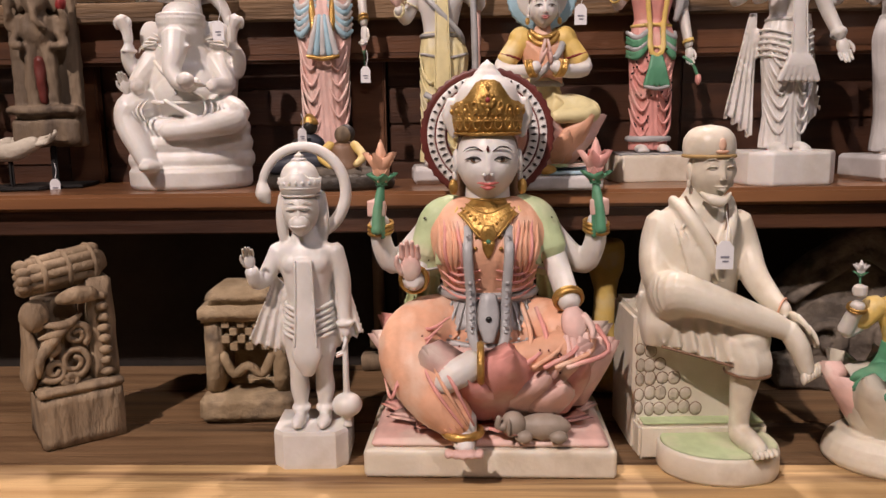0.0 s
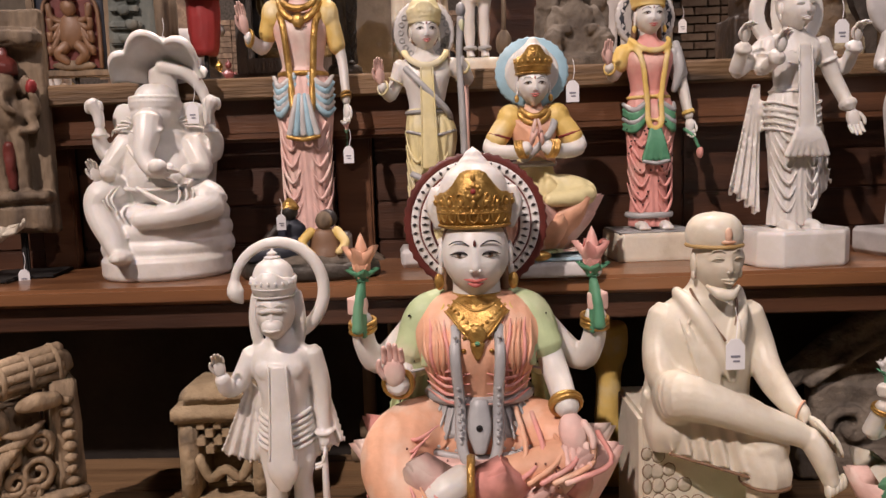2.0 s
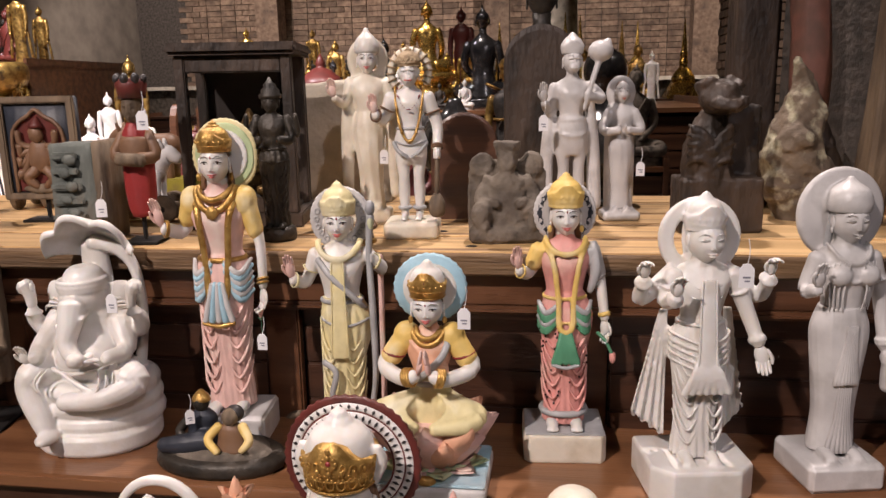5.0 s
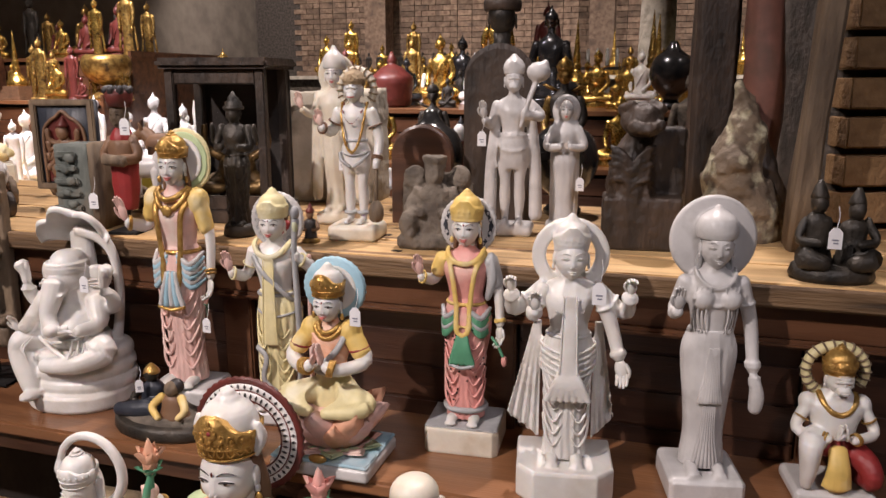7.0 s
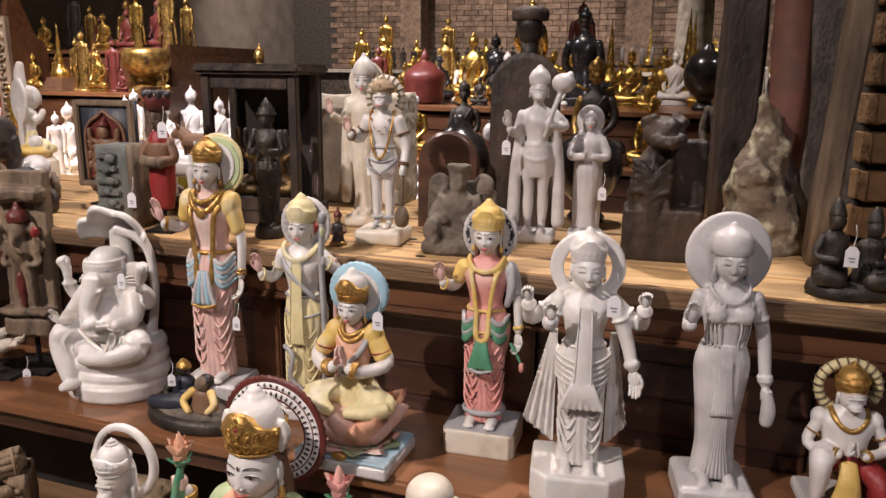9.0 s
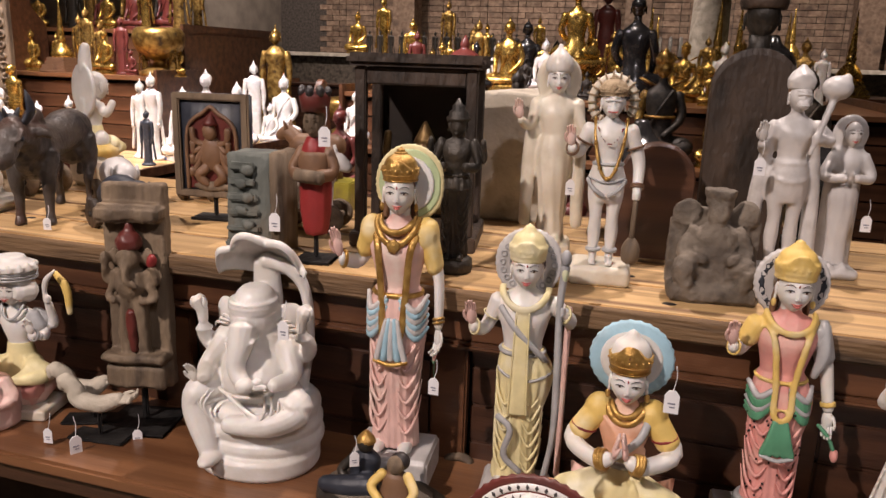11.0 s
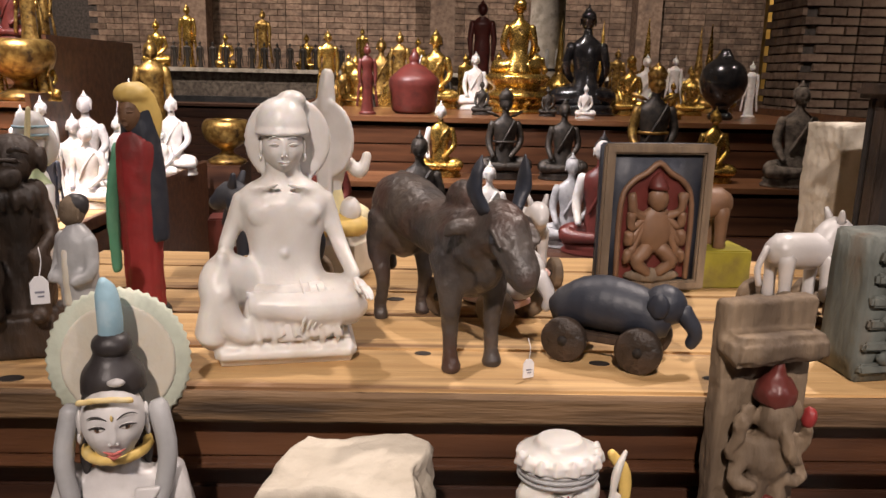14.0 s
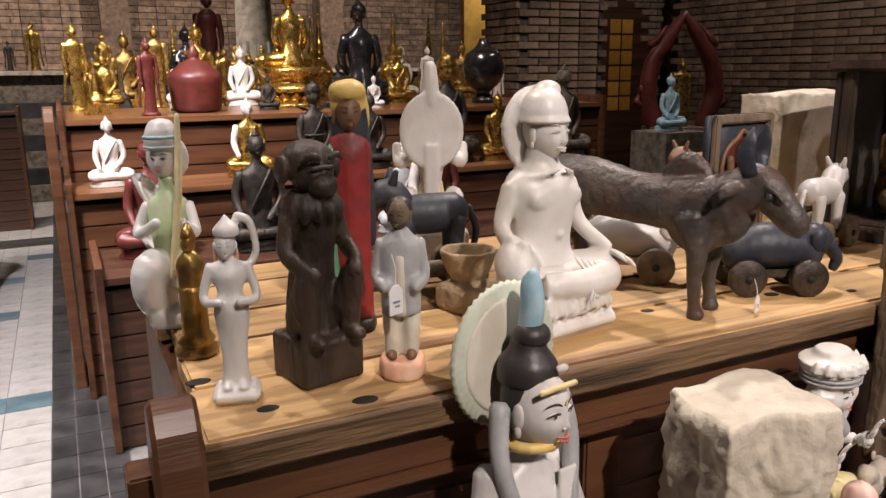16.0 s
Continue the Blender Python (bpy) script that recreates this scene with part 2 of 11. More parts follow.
YELLOWWALL = surface("ochre_brick", (0.5, 0.32, 0.1), (0.7, 0.48, 0.18), 0.8, 8, vary=0.2)
GLASS = bpy.data.materials.new("cabinet_glass")
_tree, _glass = nodes_of(GLASS)
_glass.inputs["Transmission Weight"].default_value, _glass.inputs["Roughness"].default_value, _glass.inputs["IOR"].default_value = 1.0, 0.03, 1.1
WAX = paint("candle_wax", (0.78, 0.76, 0.7), 0.5, amount=0.05)


# ---- mesh tools ----
def spline(points, sub):
    """Catmull-Rom through tuples of numbers."""
    pts = [np.array(p, float) for p in points]
    if len(pts) < 3 or sub < 2:
        return pts
    pts = [2 * pts[0] - pts[1], *pts, 2 * pts[-1] - pts[-2]]
    out = []
    for a, b, c, d in zip(pts, pts[1:], pts[2:], pts[3:]):
        for i in range(sub):
            t = i / sub
            out.append(0.5 * (2 * b + (c - a) * t + (2 * a - 5 * b + 4 * c - d) * t * t + (3 * b - a - 3 * c + d) * t ** 3))
    out.append(pts[-2])
    return out


class Shape:
    """Collects pieces of one mesh, each with its material."""

    def __init__(self):
        self.v, self.f, self.m, self.s, self.mats = [], [], [], [], []
        self.d, self.detail = [], False

    def add(self, verts, faces, mat, smooth=True):
        if mat not in self.mats:
            self.mats.append(mat)
        n, k = len(self.v), self.mats.index(mat)
        self.v += [tuple(float(c) for c in p) for p in verts]
        self.f += [tuple(n + i for i in f) for f in faces]
        self.m += [k] * len(faces)
        self.s += [smooth] * len(faces)
        self.d += [self.detail] * len(faces)

    def rings(self, rings, mat, loop=False, smooth=True):
        n = len(rings[0])
        verts = [p for r in rings for p in r]
        faces = []
        count = len(rings)
        for i in range(count if loop else count - 1):
            a, b = i * n, ((i + 1) % count) * n
            faces += [(a + j, a + (j + 1) % n, b + (j + 1) % n, b + j) for j in range(n)]
        if not loop:
            faces += [tuple(reversed(range(n))), tuple((count - 1) * n + j for j in range(n))]
        self.add(verts, faces, mat, smooth)

    def tube(self, pts, radii, mat, n=8, sub=4, loop=False, flat=1.0, up=(0, 1, 0)):
        """A tapered tube through points; flat squashes it along up."""
        if not isinstance(radii, (list, tuple)):
            radii = [radii] * len(pts)
        path = spline([(*p, r) for p, r in zip(pts, radii)], 1 if loop else sub)
        rings = []
        for i, p in enumerate(path):
            a = path[i - 1] if (i or loop) else path[0]
            b = path[(i + 1) % len(path)] if (loop or i < len(path) - 1) else path[-1]
            t = Vector(b[:3] - a[:3])
            t = t.normalized() if t.length > 1e-9 else Vector((0, 0, 1))
            u = Vector(up)
            if abs(t.dot(u)) > 0.95:
                u = Vector((1, 0, 0)) if abs(t.x) < 0.9 else Vector((0, 0, 1))
            side = t.cross(u).normalized()
            u = side.cross(t)
            c, r = Vector(p[:3]), max(p[3], 1e-4)
            rings.append([c + side * (r * math.cos(q)) + u * (r * flat * math.sin(q)) for q in (2 * math.pi * j / n for j in range(n))])
            if not loop and i in (0, len(path) - 1):
                sign = -1 if i == 0 else 1
                tip = [c + t * (sign * r * flat * 0.55) + (q - c) * 0.6 for q in rings[-1]]
                if i == 0:
                    rings.insert(0, tip)
                else:
                    rings.append(tip)
        self.rings(rings, mat, loop)

    def loft(self, secs, mat, n=24, sub=4, pleats=0, amp=0.0, lean=0.0, seed=0):
        """Sections (z, cx, cy, rx, ry) up a body; pleats: folds that run up it, lean turns them."""
        path = spline(secs, sub)
        rings = []
        z0, z1 = path[0][0], path[-1][0]
        for z, cx, cy, rx, ry in path:
            k = (z - z0) / (z1 - z0 + 1e-9)
            ring = []
            for j in range(n):
                q = 2 * math.pi * j / n
                w = 1.0
                if pleats:
                    w += amp * (1 - 0.6 * k) * (math.cos(pleats * q + lean * k * 6 + seed) + 0.4 * math.cos((pleats * 1.7 // 1) * q + 2.1 + seed))
                ring.append((cx + rx * w * math.cos(q), cy + ry * w * math.sin(q), z))
            rings.append(ring)
        self.rings(rings, mat)

    def ball(self, c, r, mat, n=14, m=9, turn=None, fn=None):
        if not isinstance(r, (list, tuple)):
            r = (r, r, r)
        rings = []
        for i in range(m):
            a = math.pi * (i + 0.5) / m - math.pi / 2
            ring = []
            for j in range(n):
                q = 2 * math.pi * j / n
                p = Vector((math.cos(a) * math.cos(q), math.cos(a) * math.sin(q), math.sin(a)))
                if fn:
                    p = fn(p)
                p = Vector((p.x * r[0], p.y * r[1], p.z * r[2]))
                if turn:
                    p = turn @ p
                ring.append(p + Vector(c))
            rings.append(ring)
        self.rings(rings, mat)

    def lathe(self, profile, c, mat, n=20, sub=1, smooth=True, squash=1.0):
        rings = [[(c[0] + r * math.cos(q), c[1] + squash * r * math.sin(q), c[2] + z) for q in (2 * math.pi * j / n for j in range(n))]
                 for r, z in spline(profile, sub)]
        self.rings(rings, mat, smooth=smooth)

    def block(self, c, size, mat, bevel=0.004, rz=0.0, taper=1.0, rough=0.0, cuts=1):
        """A box on its base centre c, with bevelled edges, a taper to the top and, if rough, uneven faces."""
        bm = bmesh.new()
        bmesh.ops.create_cube(bm, size=1)
        for v in bm.verts:
            k = taper if v.co.z > 0 else 1.0
            v.co = Vector((v.co.x * size[0] * k, v.co.y * size[1] * k, (v.co.z + 0.5) * size[2]))
        if bevel:
            bmesh.ops.bevel(bm, geom=bm.edges[:], offset=bevel, segments=2, affect="EDGES")
        if rough:
            bmesh.ops.subdivide_edges(bm, edges=[e for e in bm.edges if e.calc_length() > 0.03], cuts=cuts, use_grid_fill=True)
            for v in bm.verts:
                v.co += noise.noise_vector(v.co * 22 + Vector(c) * 5) * rough
        m = Matrix.Translation(c) @ Matrix.Rotation(rz, 4, "Z")
        bm.verts.index_update()
        self.add([m @ v.co for v in bm.verts], [[v.index for v in f.verts] for f in bm.faces], mat, bool(rough))
        bm.free()

    def disc(self, c, r, mat, thick=0.008, n=40, notch=0.0, inner=0.0, squash=1.0, teeth=2):
        """An upright halo in the plane of x and z: a full disc, or a ring with an inner radius; notch serrates its rim."""
        def loop(rad, y, tooth):
            return [(c[0] + rad * (1 + (tooth if j % teeth else 0)) * math.cos(2 * math.pi * j / n), c[1] + y, c[2] + squash * rad * (1 + (tooth if j % teeth else 0)) * math.sin(2 * math.pi * j / n))
                    for j in range(n)]
        h, b = thick / 2, thick * 0.3
        if inner:
            self.rings([loop(inner, -h, 0), loop(inner + b, -h - b, 0), loop(r - b, -h - b, notch), loop(r, -h, notch), loop(r, h, notch), loop(r - b, h + b, notch), loop(inner + b, h + b, 0), loop(inner, h, 0)], mat, loop=True)
        else:
            self.rings([loop(r * 0.02, -h * 1.6, 0), loop(r * 0.6, -h * 1.5, 0), loop(r - b, -h, notch), loop(r, -h * 0.4, notch), loop(r, h * 0.4, notch), loop(r - b, h, notch), loop(r * 0.02, h, 0)], mat)

    def petal(self, c, heading, length, width, rise, mat, curl=0.3, thick=0.006, n=6):
        """One lotus petal that rises from c outwards in the direction heading."""
        out = Vector((math.cos(heading), math.sin(heading), 0))
        side = Vector((-out.y, out.x, 0))
        rows_ = 7
        front, back = [], []
        for i in range(rows_):
            t = i / (rows_ - 1)
            w = width * (math.sin(math.pi * min(1, 0.12 + 0.88 * t)) ** 0.7 if t < 1 else 0.02) * (1.0 if t < 0.55 else 1.0)
            centre = Vector(c) + out * (length * (math.sin(t * 1.4) * 0.8 + curl * t ** 3 * 0.5)) + Vector((0, 0, rise * t))
            for j in range(n):
                s = j / (n - 1) * 2 - 1
                bow = out * (-width * 0.35 * s * s) + Vector((0, 0, 0))
                p = centre + side * (w * 0.5 * s) + bow
                front.append(p + out * thick * 0.5 + Vector((0, 0, -thick * 0.3)))
                back.append(p - out * thick * 0.5 + Vector((0, 0, thick * 0.3)))
        faces = []
        k = len(front)
        for i in range(rows_ - 1):
            for j in range(n - 1):
                a = i * n + j
                faces.append((a, a + 1, a + n + 1, a + n))
                faces.append((k + a, k + a + n, k + a + n + 1, k + a + 1))
            a = i * n
            faces += [(a, a + n, k + a + n, k + a), (a + n - 1, k + a + n - 1, k + a + 2 * n - 1, a + 2 * n - 1)]
        before, self.detail = self.detail, True
        self.add(front + back, faces, mat)
        self.detail = before

    def rough(self, start, amount, scale=30.0):
        """Carves uneven relief into all that was added from vertex start on."""
        for i in range(start, len(self.v)):
            p = Vector(self.v[i])
            p += noise.noise_vector(p * scale) * amount + noise.noise_vector(p * scale * 3) * (amount * 0.4)
            self.v[i] = tuple(p)

    def fuse(self, mats, voxel=0.0022, passes=3):
        """Melts the overlapping pieces of each material into one carved skin, all but the fine details."""
        for mat in mats:
            if mat not in self.mats:
                continue
            k = self.mats.index(mat)
            chosen = [i for i in range(len(self.f)) if self.m[i] == k and not self.d[i]]
            if not chosen:
                continue
            used = sorted({j for i in chosen for j in self.f[i]})
            back = {j: n for n, j in enumerate(used)}
            me = bpy.data.meshes.new("raw")
            me.from_pydata([self.v[j] for j in used], [], [[back[j] for j in self.f[i]] for i in chosen])
            bm = bmesh.new()
            bm.from_mesh(me)
            bmesh.ops.recalc_face_normals(bm, faces=bm.faces[:])
            bm.to_mesh(me)
            bm.free()
            ob = bpy.data.objects.new("raw", me)
            scene.collection.objects.link(ob)
            melt = ob.modifiers.new("melt", "REMESH")
            melt.mode, melt.voxel_size, melt.adaptivity = "VOXEL", voxel, 0.0
            ease = ob.modifiers.new("ease", "SMOOTH")
            ease.factor, ease.iterations = 0.5, passes
            skin = bpy.data.meshes.new_from_object(ob.evaluated_get(bpy.context.evaluated_depsgraph_get()))
            gone = set(chosen)
            keep = [i for i in range(len(self.f)) if i not in gone]
            self.f, self.m, self.s, self.d = ([a[i] for i in keep] for a in (self.f, self.m, self.s, self.d))
            self.add([v.co for v in skin.vertices], [tuple(p.vertices) for p in skin.polygons], mat)
            bpy.data.objects.remove(ob)
            bpy.data.meshes.remove(me)
            bpy.data.meshes.remove(skin)
        used = sorted({j for f in self.f for j in f})
        back = {j: n for n, j in enumerate(used)}
        self.v = [self.v[j] for j in used]
        self.f = [tuple(back[j] for j in f) for f in self.f]

    def carved(self, voxel=0.004, relief=0.0014):
        """One worn skin for a carving in wood or stone."""
        self.fuse(tuple(self.mats), voxel, 2)
        self.rough(0, relief, 55)
        return self

    def drape(self, a0, a1, b0, b1, mat, folds=4, depth=0.008, thick=0.004, rows_=10, cols=33):
        """A hanging cloth from the edge a0-a1 down to b0-b1, its folds growing downwards."""
        front, rear = [], []
        a0, a1, b0, b1 = map(Vector, (a0, a1, b0, b1))
        for i in range(rows_):
            t = i / (rows_ - 1)
            for j in range(cols):
                w = j / (cols - 1)
                p = a0.lerp(a1, w).lerp(b0.lerp(b1, w), t ** 0.85)
                ripple = math.cos(2 * math.pi * folds * w)
                p += Vector((0, -depth * (0.25 + 0.75 * t) * ripple, 0.006 * t * t * ripple))
                front.append(p + Vector((0, -thick / 2, 0)))
                rear.append(p + Vector((0, thick / 2, 0)))
        n, faces = len(front), []
        for i in range(rows_ - 1):
            for j in range(cols - 1):
                k = i * cols + j
                faces += [(k, k + 1, k + cols + 1, k + cols), (n + k, n + k + cols, n + k + cols + 1, n + k + 1)]
            for k in (i * cols, i * cols + cols - 1):
                faces.append((k, k + cols, n + k + cols, n + k))
        for row in (0, (rows_ - 1) * cols):
            faces += [(row + j, row + j + 1, n + row + j + 1, n + row + j) for j in range(cols - 1)]
        self.add(front + rear, faces, mat)

    def tuck(self, reach):
        """Draws what stands far out at the sides in towards the body, to that share of the width."""
        half = max(abs(p[0]) for p in self.v)
        core = half * 0.5
        k = (half * reach - core) / (half - core)
        self.v = [(math.copysign(core + (abs(x) - core) * k, x) if abs(x) > core else x, y, z) for x, y, z in self.v]

    def mesh(self, name):
        me = bpy.data.meshes.new(name)
        me.from_pydata(self.v, [], self.f)
        for mat in self.mats:
            me.materials.append(mat)
        me.polygons.foreach_set("material_index", self.m)
        me.polygons.foreach_set("use_smooth", self.s)
        bm = bmesh.new()
        bm.from_mesh(me)
        bmesh.ops.recalc_face_normals(bm, faces=bm.faces[:])
        bm.to_mesh(me)
        bm.free()
        me.update()
        return me

    def put(self, name, x=0, y=0, z=0, rz=0, label="", category="", group="", kind="", parent=None, scale=1.0, reach=1.0):
        if reach < 1:
            self.tuck(reach)
        ob = new(name, self.mesh(name))
        ob.location, ob.rotation_euler = (x, y, z), (0, 0, radians(rz))
        ob.scale = scale if isinstance(scale, tuple) else (scale, scale, scale)
        if parent:
            ob.parent = parent
        return tagged(ob, label, category, group, kind)


def empty(name, x, y, z, rz=0, label="", category="", group="", kind=""):
    ob = new(name)
    ob.location, ob.rotation_euler = (x, y, z), (0, 0, radians(rz))
    return tagged(ob, label, category, group, kind)


def box_part(name, c, size, mat, parent=None, label="", bevel=0.003, kind="", category="", rz=0):
    s = Shape()
    s.block((0, 0, 0), size, mat, bevel)
    return s.put(name, *c, rz=rz, label=label, parent=parent, kind=kind, category=category)


# ---- the carver's tools: pieces of statues, facing -y ----
def merged(s, other, m):
    before, s.detail = s.detail, True
    for k, mat in enumerate(other.mats):
        faces = [(f, sm) for f, i, sm in zip(other.f, other.m, other.s) if i == k]
        used = sorted({i for f, _ in faces for i in f})
        back = {i: j for j, i in enumerate(used)}
        pts = [m @ Vector(other.v[i]) for i in used]
        for smooth in (True, False):
            chosen = [[back[i] for i in f] for f, sm in faces if sm == smooth]
            if chosen:
                s.add(pts, chosen, mat, smooth)
    s.detail = before


def face_form(p):
    """Turns a unit ball into a head: narrower chin, nose, sockets, lips."""
    x, y, z = p
    if z < 0:
        x *= 1 - 0.36 * z * z
        y = y * (1 - 0.12 * z * z)
    if y < 0:
        y -= 0.13 * math.exp(-(x / 0.115) ** 2) * math.exp(-((z + 0.2) / 0.1) ** 2) * (1 - p.z)
        y -= 0.09 * math.exp(-(x / 0.085) ** 2) * math.exp(-((z - 0.02) / 0.2) ** 2)
        for side in (-1, 1):
            y += 0.09 * math.exp(-((x - side * 0.34) / 0.16) ** 2 - ((z - 0.1) / 0.1) ** 2)
            y -= 0.04 * math.exp(-((x - side * 0.5) / 0.2) ** 2 - ((z + 0.25) / 0.2) ** 2)
        y -= 0.07 * math.exp(-(x / 0.2) ** 2 - ((z + 0.5) / 0.09) ** 2)
        y -= 0.06 * math.exp(-(x / 0.2) ** 2 - ((z + 0.82) / 0.14) ** 2)
    return Vector((x, y, z))


def head(s, c, r, skin, hair=None, painted=True, turn=0.0, tilt=0.0, monkey=False, mark=None, lip=None, ears=True, fine=True, earring=None, long_hair=False):
    h = Shape()
    h.ball((0, 0, 0), (0.76 * r, 0.86 * r, r), skin, 56 if fine else 20, 40 if fine else 16, fn=face_form)
    if monkey:
        h.ball((0, -0.72 * r, -0.42 * r), (0.44 * r, 0.36 * r, 0.36 * r), skin, 16, 10)
        h.tube([(-0.3 * r, -0.98 * r, -0.48 * r), (0, -1.09 * r, -0.5 * r), (0.3 * r, -0.98 * r, -0.48 * r)], 0.045 * r, lip or skin, 6)
        h.tube([(-0.4 * r, -0.78 * r, 0.16 * r), (0, -0.88 * r, 0.2 * r), (0.4 * r, -0.78 * r, 0.16 * r)], 0.08 * r, skin, 6)
    for side in (-1, 1):
        eye = (side * 0.33 * r, -0.735 * r, 0.1 * r)
        turned = Matrix.Rotation(side * 0.35, 3, "Z")
        h.ball(eye, (0.18 * r, 0.05 * r, 0.068 * r) if painted else (0.165 * r, 0.045 * r, 0.06 * r), EYEWHITE if painted else skin, 12, 7, turned)
        if painted:
            h.ball((eye[0], eye[1] - 0.045 * r, eye[2]), (0.072 * r, 0.016 * r, 0.066 * r), BROWN, 12, 7)
            h.ball((eye[0], eye[1] - 0.054 * r, eye[2]), (0.036 * r, 0.014 * r, 0.038 * r), HAIR, 10, 6)
        lids = [(side * a * r, b * r, e * r) for a, b, e in ((0.14, -0.79, 0.08), (0.24, -0.825, 0.155), (0.39, -0.79, 0.16), (0.55, -0.655, 0.09))]
        h.tube(lids, [0.012 * r, 0.026 * r, 0.028 * r, 0.01 * r], HAIR if painted else skin, 5, 3)
        brow = [(side * a * r, b * r, e * r) for a, b, e in ((0.12, -0.815, 0.3), (0.28, -0.81, 0.4), (0.46, -0.7, 0.38), (0.58, -0.6, 0.29))]
        h.tube(brow, [0.012 * r, 0.02 * r, 0.017 * r, 0.005 * r], HAIR if painted else skin, 5, 3)
        if ears:
            h.ball((side * 0.77 * r, 0.02 * r, -0.02 * r), (0.09 * r, 0.17 * r, 0.33 * r), skin, 10, 8)
            h.ball((side * 0.8 * r, 0.0, -0.36 * r), (0.07 * r, 0.1 * r, 0.16 * r), skin, 8, 6)
            if earring:
                h.ball((side * 0.84 * r, -0.06 * r, -0.62 * r), (0.12 * r, 0.08 * r, 0.2 * r), earring, 10, 7)
    if not monkey:
        up, low = lip or skin, lip or skin
        h.tube([(-0.25 * r, -0.75 * r, -0.45 * r), (-0.08 * r, -0.88 * r, -0.46 * r), (0, -0.88 * r, -0.475 * r), (0.08 * r, -0.88 * r, -0.46 * r), (0.25 * r, -0.75 * r, -0.45 * r)],
               [0.012 * r, 0.04 * r, 0.034 * r, 0.04 * r, 0.012 * r], up, 6, 3)
        h.tube([(-0.17 * r, -0.8 * r, -0.535 * r), (0, -0.88 * r, -0.565 * r), (0.17 * r, -0.8 * r, -0.535 * r)], [0.014 * r, 0.055 * r, 0.014 * r], low, 6, 3)
        for side in (-1, 1):
            h.ball((side * 0.085 * r, -0.865 * r, -0.25 * r), (0.05 * r, 0.06 * r, 0.045 * r), skin, 8, 6)
    if mark:
        h.ball((0, -0.86 * r, 0.36 * r), (0.035 * r, 0.02 * r, 0.075 * r), mark, 8, 6)
    if hair:
        h.ball((0, 0.24 * r, 0.24 * r), (0.76 * r, 0.74 * r, 0.82 * r), hair, 18, 12)
        if long_hair:
            for side in (-1, 1):
                h.tube([(side * 0.6 * r, 0.45 * r, 0.2 * r), (side * 0.66 * r, 0.52 * r, -0.5 * r), (side * 0.72 * r, 0.5 * r, -1.1 * r), (side * 0.76 * r, 0.46 * r, -1.45 * r)], [0.14 * r, 0.19 * r, 0.17 * r, 0.07 * r], hair, 8, 3)
    merged(s, h, Matrix.Translation(c) @ Matrix.Rotation(radians(turn), 4, "Z") @ Matrix.Rotation(radians(-tilt), 4, "X"))


def crown(s, c, r, height, band, dome, jewel=None, knob=True, peak=1.0):
    """A band with a raised leaf-shaped front over a ribbed dome and a knob."""
    n = 40
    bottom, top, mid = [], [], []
    for j in range(n):
        q = 2 * math.pi * j / n
        front = max(0.0, -math.sin(q))
        lift = height * (0.42 + peak * 0.34 * front ** 6 + 0.025 * math.cos(10 * q))
        bottom.append((c[0] + 0.86 * r * math.cos(q), c[1] + 0.92 * r * math.sin(q), c[2]))
        mid.append((c[0] + 0.95 * r * math.cos(q), c[1] + 1.0 * r * math.sin(q), c[2] + lift * 0.5))
        top.append((c[0] + 1.0 * r * math.cos(q), c[1] + 1.04 * r * math.sin(q), c[2] + lift))
    lip = [((p[0] - c[0]) * 0.9 + c[0], (p[1] - c[1]) * 0.9 + c[1], p[2]) for p in top]
    s.rings([bottom, mid, top, lip], band)
    for z, rr in ((0.03, 0.9), (0.2, 0.93)):
        s.tube([(c[0] + rr * r * math.cos(2 * math.pi * j / 24), c[1] + rr * 1.06 * r * math.sin(2 * math.pi * j / 24), c[2] + height * z) for j in range(24)], 0.035 * r, band, 6, loop=True, up=(0, 0, 1))
    for j in range(9):
        q = math.pi * (1.1 + 0.8 * j / 8)
        s.ball((c[0] + 0.98 * r * math.cos(q), c[1] + 1.02 * r * math.sin(q), c[2] + height * 0.33), (0.07 * r, 0.05 * r, 0.09 * r), band, 8, 6)
    if jewel:
        s.ball((c[0], c[1] - 1.04 * r, c[2] + height * 0.47), (0.09 * r, 0.06 * r, 0.1 * r), jewel, 10, 7)
        s.disc((c[0], c[1] - 1.02 * r, c[2] + height * 0.47), 0.2 * r, band, 0.04 * r, 16, 0.15)
    s.lathe([(0.86 * r, 0.1 * height), (0.9 * r, 0.4 * height), (0.74 * r, 0.66 * height), (0.42 * r, 0.8 * height), (0.3 * r, 0.83 * height)], c, dome, 28, 3)
    if knob:
        s.lathe([(0.32 * r, 0.8 * height), (0.36 * r, 0.86 * height), (0.2 * r, 0.9 * height), (0.24 * r, 0.94 * height), (0.1 * r, 0.99 * height), (0.02 * r, 1.04 * height)], c, dome, 16, 2)


